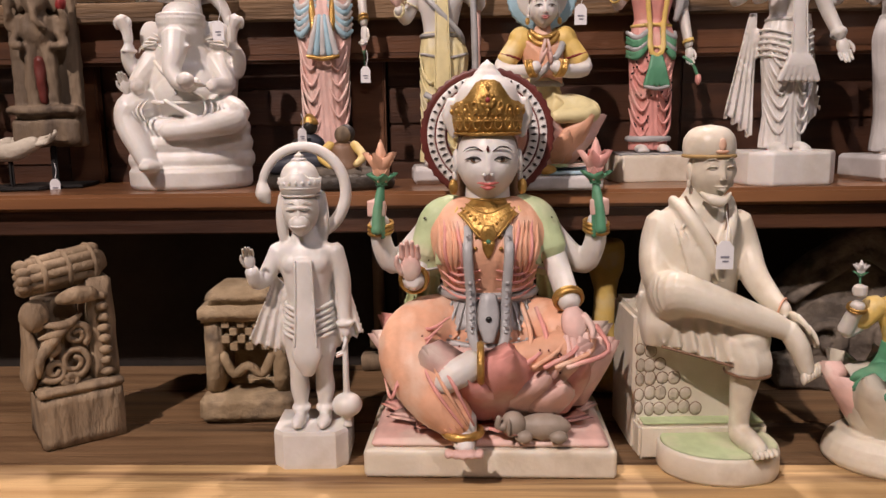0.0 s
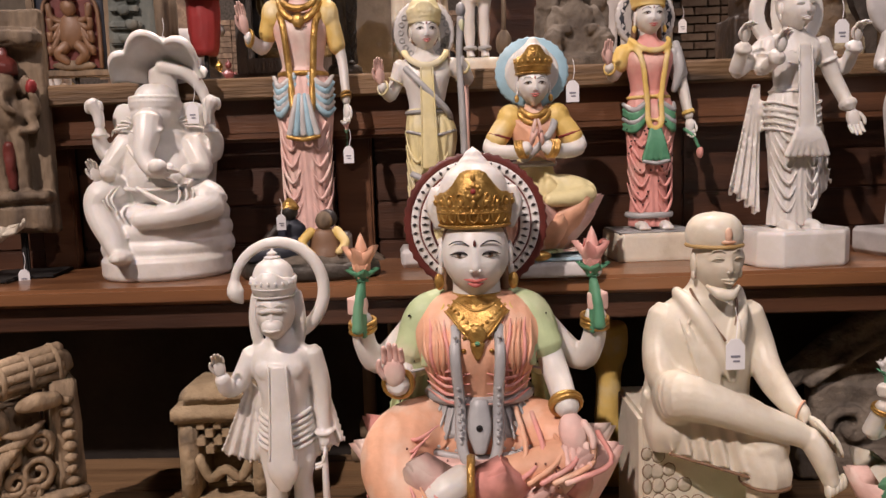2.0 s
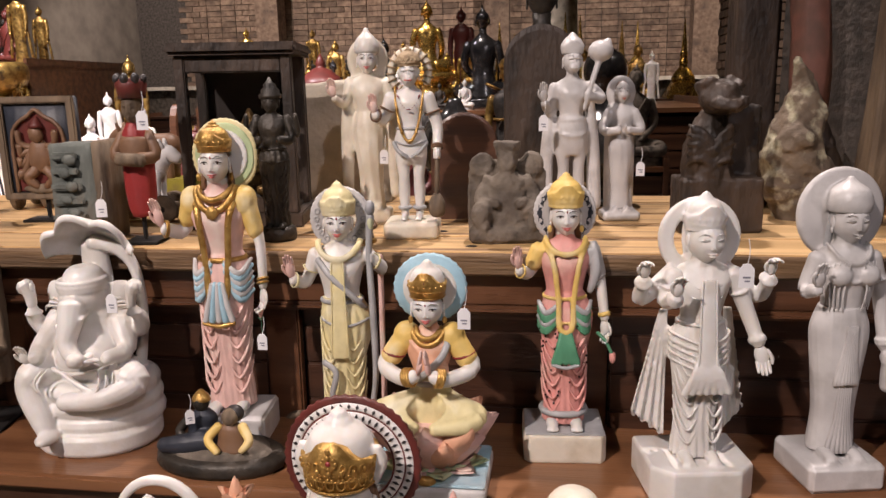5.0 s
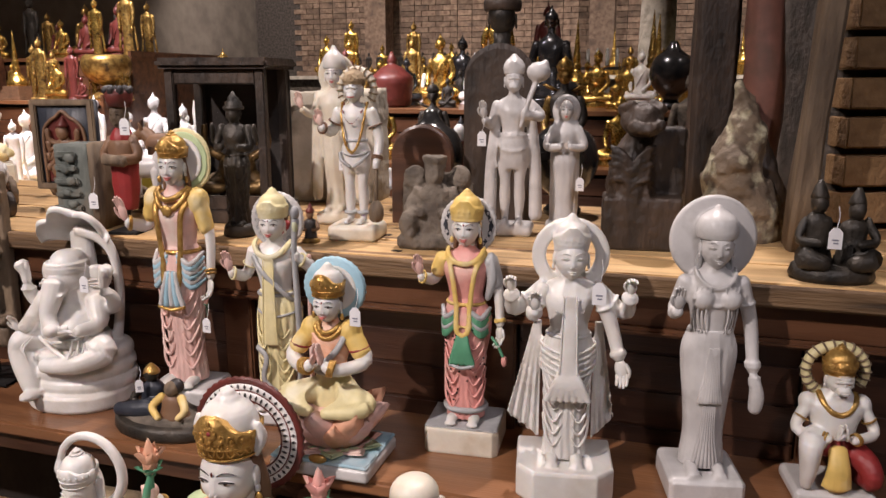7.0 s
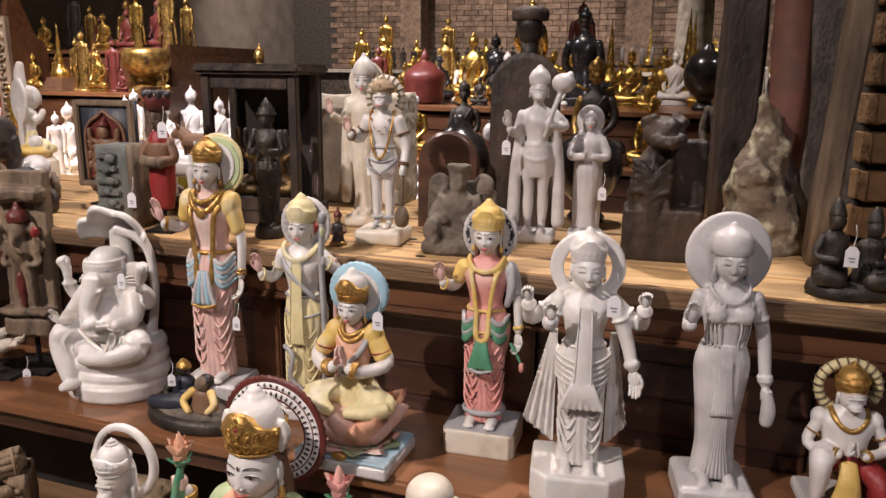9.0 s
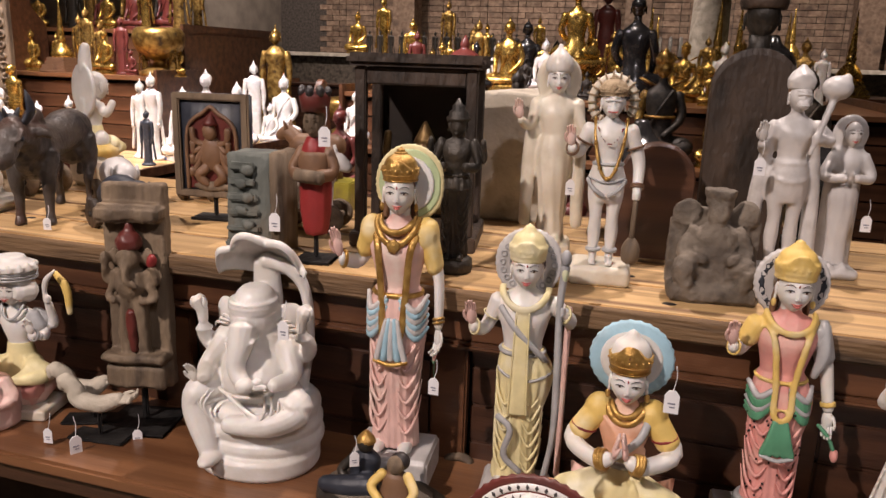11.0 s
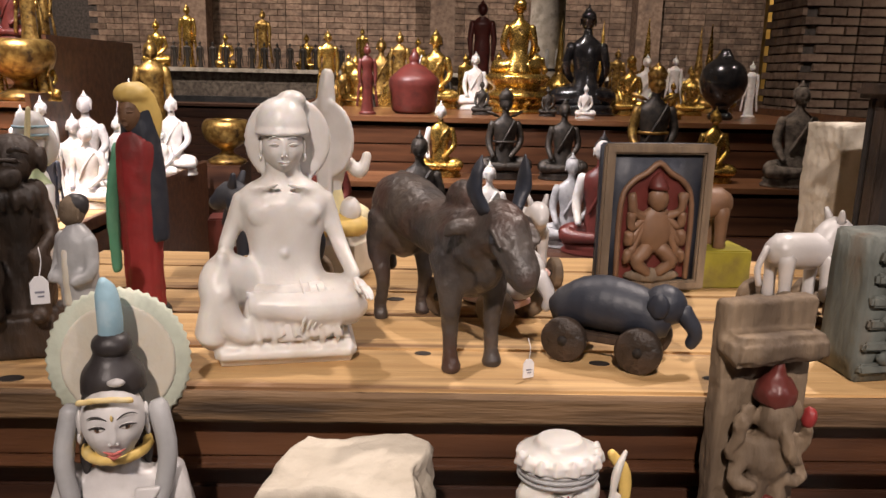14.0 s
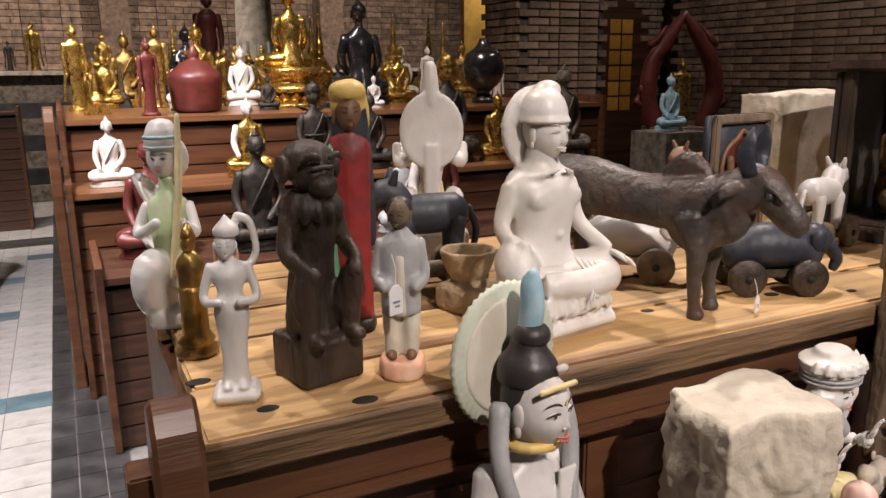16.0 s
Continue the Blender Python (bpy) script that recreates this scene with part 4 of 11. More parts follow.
def standing(s, u, z0, skin, skirt, top, trim, legs=False, pleats=16, amp=0.05, x0=0.0, hip=0.0, bare=False, feet=True, sway=0.0, n=84, drape=True):
    """A standing draped body, u high from its feet at z0 to its crown's tip."""
    def q(secs):
        return [(z0 + z * u, x0 + cx * u, cy * u, rx * u, ry * u) for z, cx, cy, rx, ry in secs]
    def q2(pts):
        return [(x0 + x * u, y * u, z0 + z * u) for x, y, z in pts]
    if legs:
        for side in (-1, 1):
            s.tube([(x0 + side * 0.05 * u, 0, z0 + 0.02 * u), (x0 + side * 0.05 * u, 0, z0 + 0.06 * u), (x0 + side * 0.052 * u, 0.005 * u, z0 + 0.16 * u), (x0 + side * 0.05 * u, -0.005 * u, z0 + 0.26 * u), (x0 + side * 0.055 * u, 0, z0 + 0.38 * u), (x0 + side * 0.05 * u, 0.005 * u, z0 + 0.48 * u)],
                   [0.027 * u, 0.028 * u, 0.04 * u, 0.037 * u, 0.052 * u, 0.06 * u], skin, 16, 4)
        s.loft(q([(0.34, 0, 0, 0.1, 0.062), (0.42, 0, 0, 0.108, 0.075), (0.5, 0, 0, 0.1, 0.074), (0.55, 0, 0, 0.082, 0.06)]), skirt, n, 4, pleats, amp * 0.7, 1.2)
    else:
        s.loft(q([(0.01, hip, 0, 0.088, 0.066), (0.05, hip, 0, 0.086, 0.066), (0.15, hip * 0.8, 0, 0.078, 0.062), (0.28, hip * 0.4, 0, 0.088, 0.07), (0.4, sway, 0, 0.102, 0.078), (0.48, sway, 0, 0.106, 0.078), (0.56, 0, 0, 0.082, 0.06)]), skirt, n, 6, pleats, amp * 1.5, 1.0)
        s.detail = True
        for side in (-1, 1):
            for k in range(6 if drape else 0):
                z = 0.42 - 0.055 * k
                s.tube(q2([(side * 0.096, -0.01, z + 0.05), (side * 0.082, -0.048, z - 0.03), (side * 0.05, -0.07 + 0.002 * k, z - 0.075), (side * 0.02, -0.074 + 0.002 * k, z - 0.03)]), [0.002 * u, 0.006 * u, 0.0065 * u, 0.002 * u], skirt, 6, 3)
    s.detail = False
    s.loft(q([(0.48, sway, 0, 0.096, 0.07), (0.56, 0, 0, 0.076, 0.056), (0.62, 0, -0.004, 0.084, 0.06), (0.68, 0, -0.008, 0.1, 0.068), (0.725, 0, 0, 0.112, 0.06), (0.76, 0, 0.005, 0.088, 0.046), (0.782, 0, 0.004, 0.042, 0.038), (0.815, 0, 0, 0.034, 0.034)]), top, 32, 5)
    s.loft(q([(0.755, 0, 0.003, 0.05, 0.042), (0.782, 0, 0.003, 0.038, 0.036), (0.83, 0, -0.002, 0.034, 0.034)]), skin, 18, 3)
    if trim:
        belt(s, (x0, 0, z0 + 0.545 * u), 0.086 * u, 0.066 * u, 0.009 * u, trim)
        belt(s, (x0 + sway * u, 0, z0 + 0.47 * u), 0.106 * u, 0.082 * u, 0.006 * u, trim, sag=0.02 * u)
    if feet:
        for side in (-1, 1):
            c = (x0 + (hip + side * 0.05) * u, -0.06 * u, z0 + 0.018 * u)
            s.ball(c, (0.027 * u, 0.06 * u, 0.02 * u), skin, 12, 8)
            for k in range(5):
                s.ball((c[0] + (k - 2) * 0.0105 * u, c[1] - 0.056 * u + abs(k - 2) * 0.004 * u, z0 + 0.01 * u), (0.0065 * u, 0.012 * u, 0.009 * u), skin, 6, 5)


SKINS = (MARBLE, MARBLECLOTH, CREAM, GREYM, GREYCLOTH, PINK, PALEPINK, PEACH, PALEYELLOW, YELLOW, PALEGREEN, GREEN, RED, NAVY)


def put_statue(s, name, x, y, z, rz, label, category="statue", group="", size=1.0, reach=1.0):
    s.fuse(SKINS, 0.0033 if name == "goddess_statue" else 0.0028 if y < 1.56 else 0.0042, 1)
    return s.put(name, x, y, z, rz, label, category, group, scale=size, reach=reach)


def seated_body(s, z0, u, skin, cloth, top, knees=0.24, lap=0.1, pleats=10, legs_mat=None):
    """Crossed legs and a trunk; u is the height from the seat to the crown's tip."""
    legs_mat = legs_mat or cloth
    for side in (-1, 1):
        s.tube([(side * 0.06 * u, 0.06 * u, z0 + lap * u), (side * knees * 0.62 * u, -0.08 * u, z0 + 0.115 * u), (side * knees * u, -0.1 * u, z0 + 0.085 * u), (side * knees * 0.8 * u, -0.19 * u, z0 + 0.065 * u), (side * 0.05 * u, -0.235 * u, z0 + 0.055 * u)],
               [0.085 * u, 0.082 * u, 0.068 * u, 0.052 * u, 0.038 * u], legs_mat, 18, 5)
        for k in range(5):
            s.tube([(side * (knees * 0.3 + 0.035 * k * knees * 4) * u * 0.55 + side * 0.02 * u, -0.06 * u - 0.02 * k * u, z0 + (0.2 - 0.008 * k) * u), (side * (knees * 0.5 + 0.03 * k * knees * 4) * u * 0.62 + side * 0.03 * u, -0.16 * u, z0 + (0.14 - 0.006 * k) * u), (side * 0.05 * u * (1 + k * 0.6), -0.24 * u, z0 + 0.08 * u)],
                   0.009 * u, legs_mat, 5, 3)
    s.loft([(z0, 0, 0.03 * u, 0.17 * u, 0.13 * u), (z0 + 0.1 * u, 0, 0.03 * u, 0.155 * u, 0.125 * u), (z0 + 0.2 * u, 0, 0.02 * u, 0.115 * u, 0.1 * u), (z0 + 0.3 * u, 0, 0.02 * u, 0.096 * u, 0.08 * u)], cloth, 30, 4, pleats, 0.025, 1.5)
    s.loft([(z0 + 0.22 * u, 0, 0.02 * u, 0.1 * u, 0.08 * u), (z0 + 0.3 * u, 0, 0.02 * u, 0.092 * u, 0.074 * u), (z0 + 0.4 * u, 0, 0.01 * u, 0.118 * u, 0.09 * u), (z0 + 0.48 * u, 0, 0.01 * u, 0.14 * u, 0.088 * u), (z0 + 0.545 * u, 0, 0.02 * u, 0.125 * u, 0.066 * u), (z0 + 0.58 * u, 0, 0.015 * u, 0.06 * u, 0.05 * u), (z0 + 0.62 * u, 0, 0.01 * u, 0.045 * u, 0.044 * u)], top, 34, 5)
    s.loft([(z0 + 0.56 * u, 0, 0.012 * u, 0.062 * u, 0.05 * u), (z0 + 0.6 * u, 0, 0.01 * u, 0.046 * u, 0.044 * u), (z0 + 0.66 * u, 0, 0.0, 0.042 * u, 0.042 * u)], skin, 18, 3)


# the large goddess on the low platform
def goddess():
    s = Shape()
    s.block((0, 0, 0), (0.372, 0.25, 0.045), CREAM, 0.004)
    s.block((0, 0, 0.0455), (0.355, 0.235, 0.012), PALEPINK, 0.004, taper=0.97)
    for j in range(14):
        q = 2 * math.pi * j / 14
        s.petal((0.1 * math.cos(q), 0.06 * math.sin(q), 0.062), q, 0.085, 0.09, 0.012, PINK if j % 2 else PALEPINK, 0.2, 0.006)
    lotus(s, (0, -0.01, 0.072), 0.168, 0.128, (PALEPINK, PINK, PALEPINK), 9, 2, 0.78)
    # legs: one folded on the lotus, one hanging to the base
    s.tube([(0.04, 0.02, 0.205), (0.1, -0.04, 0.205), (0.125, -0.065, 0.195), (0.09, -0.1, 0.188), (0.02, -0.125, 0.185)], [0.05, 0.046, 0.036, 0.028, 0.02], PEACH, 20, 6)
    s.tube([(-0.04, 0.02, 0.205), (-0.1, -0.04, 0.205), (-0.116, -0.085, 0.178), (-0.08, -0.122, 0.128), (-0.042, -0.134, 0.088)], [0.05, 0.052, 0.048, 0.042, 0.026], PEACH, 24, 6)
    s.detail = True
    for k in range(6):
        s.tube([(-0.15 + 0.017 * k, -0.1 - 0.01 * k, 0.2 - 0.004 * k), (-0.118 + 0.014 * k, -0.143 - 0.006 * k, 0.14 + 0.004 * k), (-0.062 + 0.008 * k, -0.158 - 0.001 * k, 0.09 + 0.002 * k)], [0.001, 0.003, 0.0015], PINK if k % 2 else PEACH, 6, 5)
        s.tube([(0.05 + 0.022 * k, -0.045 - 0.004 * k, 0.25 - 0.006 * k), (0.06 + 0.022 * k, -0.115, 0.21 - 0.003 * k), (0.03 + 0.016 * k, -0.145, 0.18)], 0.004, PINK if k % 2 else PEACH, 5, 4)
    for k in range(7):
        s.tube([(-0.055 - 0.012 * k, -0.095 - 0.006 * k, 0.243 - 0.012 * k), (-0.085 - 0.009 * k, -0.1 - 0.008 * k, 0.225 - 0.015 * k), (-0.118 - 0.006 * k, -0.07 - 0.006 * k, 0.222 - 0.012 * k)], [0.001, 0.0028, 0.001], PINK, 6, 4)
    for side in (-1, 1):
        for k in range(6):
            s.tube([(side * 0.012, -0.066 - 0.002 * k, 0.335 - 0.014 * k), (side * 0.045, -0.07 + 0.004 * k, 0.322 - 0.012 * k), (side * 0.072, -0.045 + 0.003 * k, 0.34 - 0.013 * k)], [0.001, 0.0026, 0.001], PINK, 6, 4)
    rng = random.Random(12)
    for k in range(30):
        side = rng.choice((-1, 1))
        s.ball((side * rng.uniform(0.04, 0.13), -0.13 + rng.uniform(-0.006, 0.01), rng.uniform(0.16, 0.22)), (0.0016, 0.003, 0.0016), MAROON, 5, 4)
    s.detail = False
    s.tube([(-0.02, -0.13, 0.182), (-0.045, -0.145, 0.17), (-0.066, -0.15, 0.155)], [0.022, 0.022, 0.016], MARBLE, 12, 4)
    for k in range(5):
        s.ball((-0.062 - 0.007 * k * 0.5, -0.158 + 0.003 * k, 0.165 - 0.008 * k), (0.009, 0.008, 0.005), PALEPINK, 7, 5)
    band(s, (-0.012, -0.13, 0.182), (1, 0, 0), 0.027, 0.006, GOLD)
    s.tube([(-0.04, -0.13, 0.1), (-0.038, -0.138, 0.075), (-0.034, -0.16, 0.064)], [0.022, 0.02, 0.014], MARBLE, 12, 4)
    band(s, (-0.039, -0.135, 0.08), (0, 0, 1), 0.027, 0.006, GOLD)
    for k in range(5):
        s.ball((-0.058 + 0.011 * k, -0.178 + 0.002 * abs(k - 2), 0.062), (0.0068, 0.013, 0.007), PALEPINK, 7, 5)
    for x, y, q, w, h, mat in ((0.045, -0.075, -1.5, 0.12, 0.105, PALEPINK), (0.115, -0.06, -0.95, 0.11, 0.1, PINK), (0.15, -0.02, -0.35, 0.1, 0.11, PALEPINK), (0.09, -0.085, -1.2, 0.09, 0.07, PALEPINK)):
        s.petal((x, y, 0.082), q, 0.055, w, h, mat, 0.3, 0.007)
    # the small elephant on the base
    s.ball((0.08, -0.105, 0.076), (0.04, 0.02, 0.02), ELEPHANT, 16, 10)
    s.ball((0.035, -0.112, 0.082), (0.019, 0.018, 0.02), ELEPHANT, 12, 9)
    s.ball((0.028, -0.128, 0.083), (0.004, 0.006, 0.015), ELEPHANT, 8, 6)
    s.tube([(0.022, -0.122, 0.082), (0.012, -0.126, 0.084), (0.014, -0.126, 0.098)], [0.007, 0.005, 0.004], ELEPHANT, 8, 4)
    for x in (0.05, 0.1):
        s.ball((x, -0.122, 0.066), (0.014, 0.012, 0.01), ELEPHANT, 8, 6)
    # trunk and cloth
    s.loft([(0.17, 0, 0.0, 0.11, 0.08), (0.2, 0, 0.0, 0.1, 0.08), (0.22, 0, 0.0, 0.09, 0.074)], PEACH, 40, 3, 12, 0.03, 2.0)
    s.loft([(0.215, 0, 0.0, 0.092, 0.076), (0.245, 0, 0.005, 0.076, 0.064), (0.265, 0, 0.005, 0.068, 0.056)], SILVER, 40, 4, 12, 0.03, 2.0)
    s.loft([(0.25, 0, 0.005, 0.068, 0.056), (0.285, 0, 0.0, 0.073, 0.06), (0.33, 0, -0.006, 0.09, 0.068), (0.365, 0, 0.0, 0.096, 0.06), (0.392, 0, 0.005, 0.086, 0.046), (0.41, 0, 0.005, 0.048, 0.036)], PEACH, 60, 5, 22, 0.018, 0.6)
    for side in (-1, 1):
        s.ball((side * 0.042, -0.045, 0.335), (0.036, 0.03, 0.034), PEACH, 16, 10)
    s.loft([(0.385, 0, 0.0, 0.05, 0.04), (0.405, 0, 0.0, 0.036, 0.034), (0.44, 0, 0, 0.033, 0.033)], MARBLE, 20, 4)
    belt(s, (0, 0.004, 0.262), 0.072, 0.06, 0.008, SILVER)
    belt(s, (0, 0.0, 0.205), 0.112, 0.09, 0.005, SILVER, sag=0.012)
    # shawl over both shoulders
    for side in (-1, 1):
        s.tube([(side * 0.05, 0.012, 0.398), (side * 0.076, 0.0, 0.38), (side * 0.09, 0.0, 0.34), (side * 0.09, 0.0, 0.3)], [0.018, 0.026, 0.027, 0.022], PALEGREEN, 16, 5)
        s.drape((side * 0.07, 0.02, 0.33), (side * 0.112, 0.02, 0.33), (side * 0.08, 0.0, 0.21), (side * 0.135, 0.01, 0.23), PALEGREEN, 3, 0.006)
        for k in range(3):
            s.tube([(side * (0.045 + 0.008 * k), -0.03 + 0.005 * k, 0.398 - 0.004 * k), (side * (0.06 + 0.008 * k), -0.042 + 0.004 * k, 0.36), (side * (0.066 + 0.006 * k), -0.04, 0.31)], 0.003, YELLOW if k == 0 else PALEGREEN, 5, 4)
        band(s, (side * 0.092, 0.0, 0.3), (side * 0.1, 0, 1), 0.0235, 0.0022, SILVER)
    rng = random.Random(5)
    for k in range(26):
        side = rng.choice((-1, 1))
        s.ball((side * rng.uniform(0.07, 0.105), -0.024 - rng.uniform(0, 0.002), rng.uniform(0.31, 0.385)), (0.0015, 0.002, 0.0015), BLACKST, 5, 4)
    # long collar strips, pendant, necklace
    for side in (-1, 1):
        s.tube([(side * 0.03, -0.055, 0.37), (side * 0.03, -0.083, 0.33), (side * 0.026, -0.078, 0.27), (side * 0.024, -0.1, 0.215), (side * 0.014, -0.108, 0.19), (0, -0.11, 0.184)], 0.0075, SILVER, 8, 5, flat=0.6)
        for k in range(16):
            t = k / 15
            s.ball((side * (0.03 - 0.006 * t), -0.078 - 0.02 * t + 0.01 * math.sin(t * 6), 0.36 - 0.15 * t), 0.003, SILVER, 6, 5)
    s.tube([(0, -0.075, 0.27), (0, -0.085, 0.235), (0, -0.1, 0.205)], [0.012, 0.018, 0.008], SILVER, 8, 4, flat=0.5)
    s.ball((0, -0.094, 0.237), (0.005, 0.004, 0.005), BLACKST, 8, 6)
    collar(s, (0, 0.0, 0.408), 0.034, 0.05, 0.058, GOLD)
    s.ball((0, -0.076, 0.362), (0.012, 0.005, 0.014), GOLD, 14, 9)
    s.lathe([(0.002, -0.026), (0.008, -0.014), (0.01, 0)], (0, -0.076, 0.352), GOLD, 10, 2, squash=0.5)
    s.ball((0, -0.081, 0.352), (0.005, 0.003, 0.005), GREEN, 8, 6)
    # arms
    arm(s, [(-0.08, 0.0, 0.37), (-0.108, -0.01, 0.295), (-0.112, -0.06, 0.29)], 0.026, MARBLE, PALEGREEN, GOLD, 0.5, 0.019)
    hand(s, (-0.115, -0.066, 0.29), (0, -0.12, 1), (0, -1, -0.1), 0.062, PALEPINK)
    arm(s, [(0.08, 0.0, 0.37), (0.105, -0.02, 0.305), (0.118, -0.085, 0.26)], 0.026, MARBLE, PALEGREEN, GOLD, 0.5, 0.019)
    hand(s, (0.12, -0.09, 0.256), (0.12, -0.35, -1), (0, -1, 0.25), 0.074, PALEPINK)
    for side in (-1, 1):
        arm(s, [(side * 0.08, 0.025, 0.37), (side * 0.145, 0.03, 0.302), (side * 0.165, 0.012, 0.33), (side * 0.168, 0.0, 0.375)], 0.026, MARBLE, None, None, r2=0.017)
        for z in (0.356, 0.362, 0.368):
            band(s, (side * 0.167, 0.004, z), (side * 0.1, -0.2, 1), 0.0185, 0.003, GOLD)
        fist(s, (side * 0.17, -0.006, 0.395), 0.05, PALEPINK)
        s.tube([(side * 0.17, -0.026, 0.36), (side * 0.168, -0.02, 0.4), (side * 0.163, -0.01, 0.43)], [0.009, 0.007, 0.006], GREEN, 8, 4)
        bud(s, (side * 0.162, -0.012, 0.436), 0.058, PEACH if side < 0 else PINK, GREEN)
    # halo, head, crown
    s.disc((0, 0.05, 0.505), 0.104, MAROON, 0.006, 88, 0.025, 0.094)
    s.disc((0, 0.05, 0.505), 0.095, EYEWHITE, 0.006, 48, 0, 0.083)
    s.disc((0, 0.05, 0.505), 0.081, EYEWHITE, 0.006, 48, 0, 0.066)
    s.disc((0, 0.05, 0.505), 0.083, MAROON, 0.005, 48, 0, 0.08)
    s.disc((0, 0.05, 0.505), 0.066, MAROON, 0.006, 40, 0, 0.063)
    for j in range(44):
        q = 2 * math.pi * j / 44
        for rad, tip, w, mat in ((0.068, 0.079, 0.0022, HAIR), (0.085, 0.0935, 0.0026, HAIR)):
            c1, c2 = math.cos(q), math.sin(q)
            pts = [(rad * c1, 0.505 + rad * c2), ((rad + tip) / 2 * c1 - w * c2, 0.505 + (rad + tip) / 2 * c2 + w * c1), (tip * c1, 0.505 + tip * c2), ((rad + tip) / 2 * c1 + w * c2, 0.505 + (rad + tip) / 2 * c2 - w * c1)]
            s.rings([[(a, 0.0435, b) for a, b in pts], [(a, 0.05, b) for a, b in pts]], mat, smooth=False)
    head(s, (0, -0.012, 0.466), 0.062, MARBLE, BROWN, True, 0, -2, mark=MAROON, lip=LIP, earring=GOLD, long_hair=True)
    crown(s, (0, -0.007, 0.505), 0.056, 0.11, GOLD, MARBLE, RED)
    crest(s, (0, -0.007, 0.505), 0.056, 0.11, GOLD, RED)
    # pleats of the bodice and a hem of small studs
    def breast(x, z):
        rx, ry, cy = (float(np.interp(z, (0.25, 0.285, 0.33, 0.365, 0.392), v)) for v in ((0.068, 0.073, 0.09, 0.096, 0.086), (0.056, 0.06, 0.068, 0.06, 0.046), (0.005, 0.0, -0.006, 0.0, 0.005)))
        y = cy - ry * math.sqrt(max(0.05, 1 - (x / rx) ** 2))
        bulge = 1 - ((abs(x) - 0.042) / 0.036) ** 2 - ((z - 0.335) / 0.034) ** 2
        return min(y, -0.045 - 0.03 * math.sqrt(bulge)) if bulge > 0 else y
    s.detail = True
    for side in (-1, 1):
        for k in range(6):
            x0, x1 = 0.036 + 0.008 * k, 0.03 + 0.006 * k
            pts = [(x0 + (x1 - x0) * (i / 7) + 0.002 * math.sin(i * 1.1 + k), 0.378 - 0.014 * i) for i in range(8)]
            s.tube([(side * a, breast(a, b) - 0.0006, b) for a, b in pts], [0.001] + [0.0026] * 6 + [0.001], PINK if k % 3 == 1 else PEACH, 6, 2)
    for k in range(26):
        q = math.pi * (1.06 + 0.88 * k / 25)
        s.ball((0.118 * math.cos(q), 0.093 * math.sin(q), 0.206 + 0.002 * math.sin(k)), 0.0026, SILVER, 6, 5)
    for side in (-1, 1):
        for k in range(9):
            q = math.pi * (1.5 + side * (0.06 + 0.05 * k))
            s.tube([(0.072 * math.cos(q), 0.006 + 0.06 * math.sin(q), 0.255), (0.086 * math.cos(q), 0.004 + 0.073 * math.sin(q), 0.235), (0.098 * math.cos(q), 0.082 * math.sin(q), 0.215)], 0.0022, SILVER, 6, 3)
    for k in range(7):
        for a in range(5):
            q = math.pi * (1.5 + (k - 3) * 0.11)
            rad = 0.041 + 0.0035 * a
            s.ball((rad * math.cos(q), rad * 0.95 * math.sin(q) - 0.006 * a, 0.4 - 0.011 * a - 0.006 * a * (1 - abs(k - 3) / 3)), 0.0032, GOLD, 6, 5)
    s.detail = False
    for side in (-1, 1):
        s.tube([(side * 0.05, -0.01, 0.505), (side * 0.058, -0.006, 0.535), (side * 0.055, -0.01, 0.56)], [0.006, 0.011, 0.006], MARBLE, 8, 4)
    return s


put_statue(goddess(), "goddess_statue", 0.033, 1.193, DECK, -1, "painted marble goddess on a pink lotus with gold crown", size=(1.020, 0.984, 1.006))


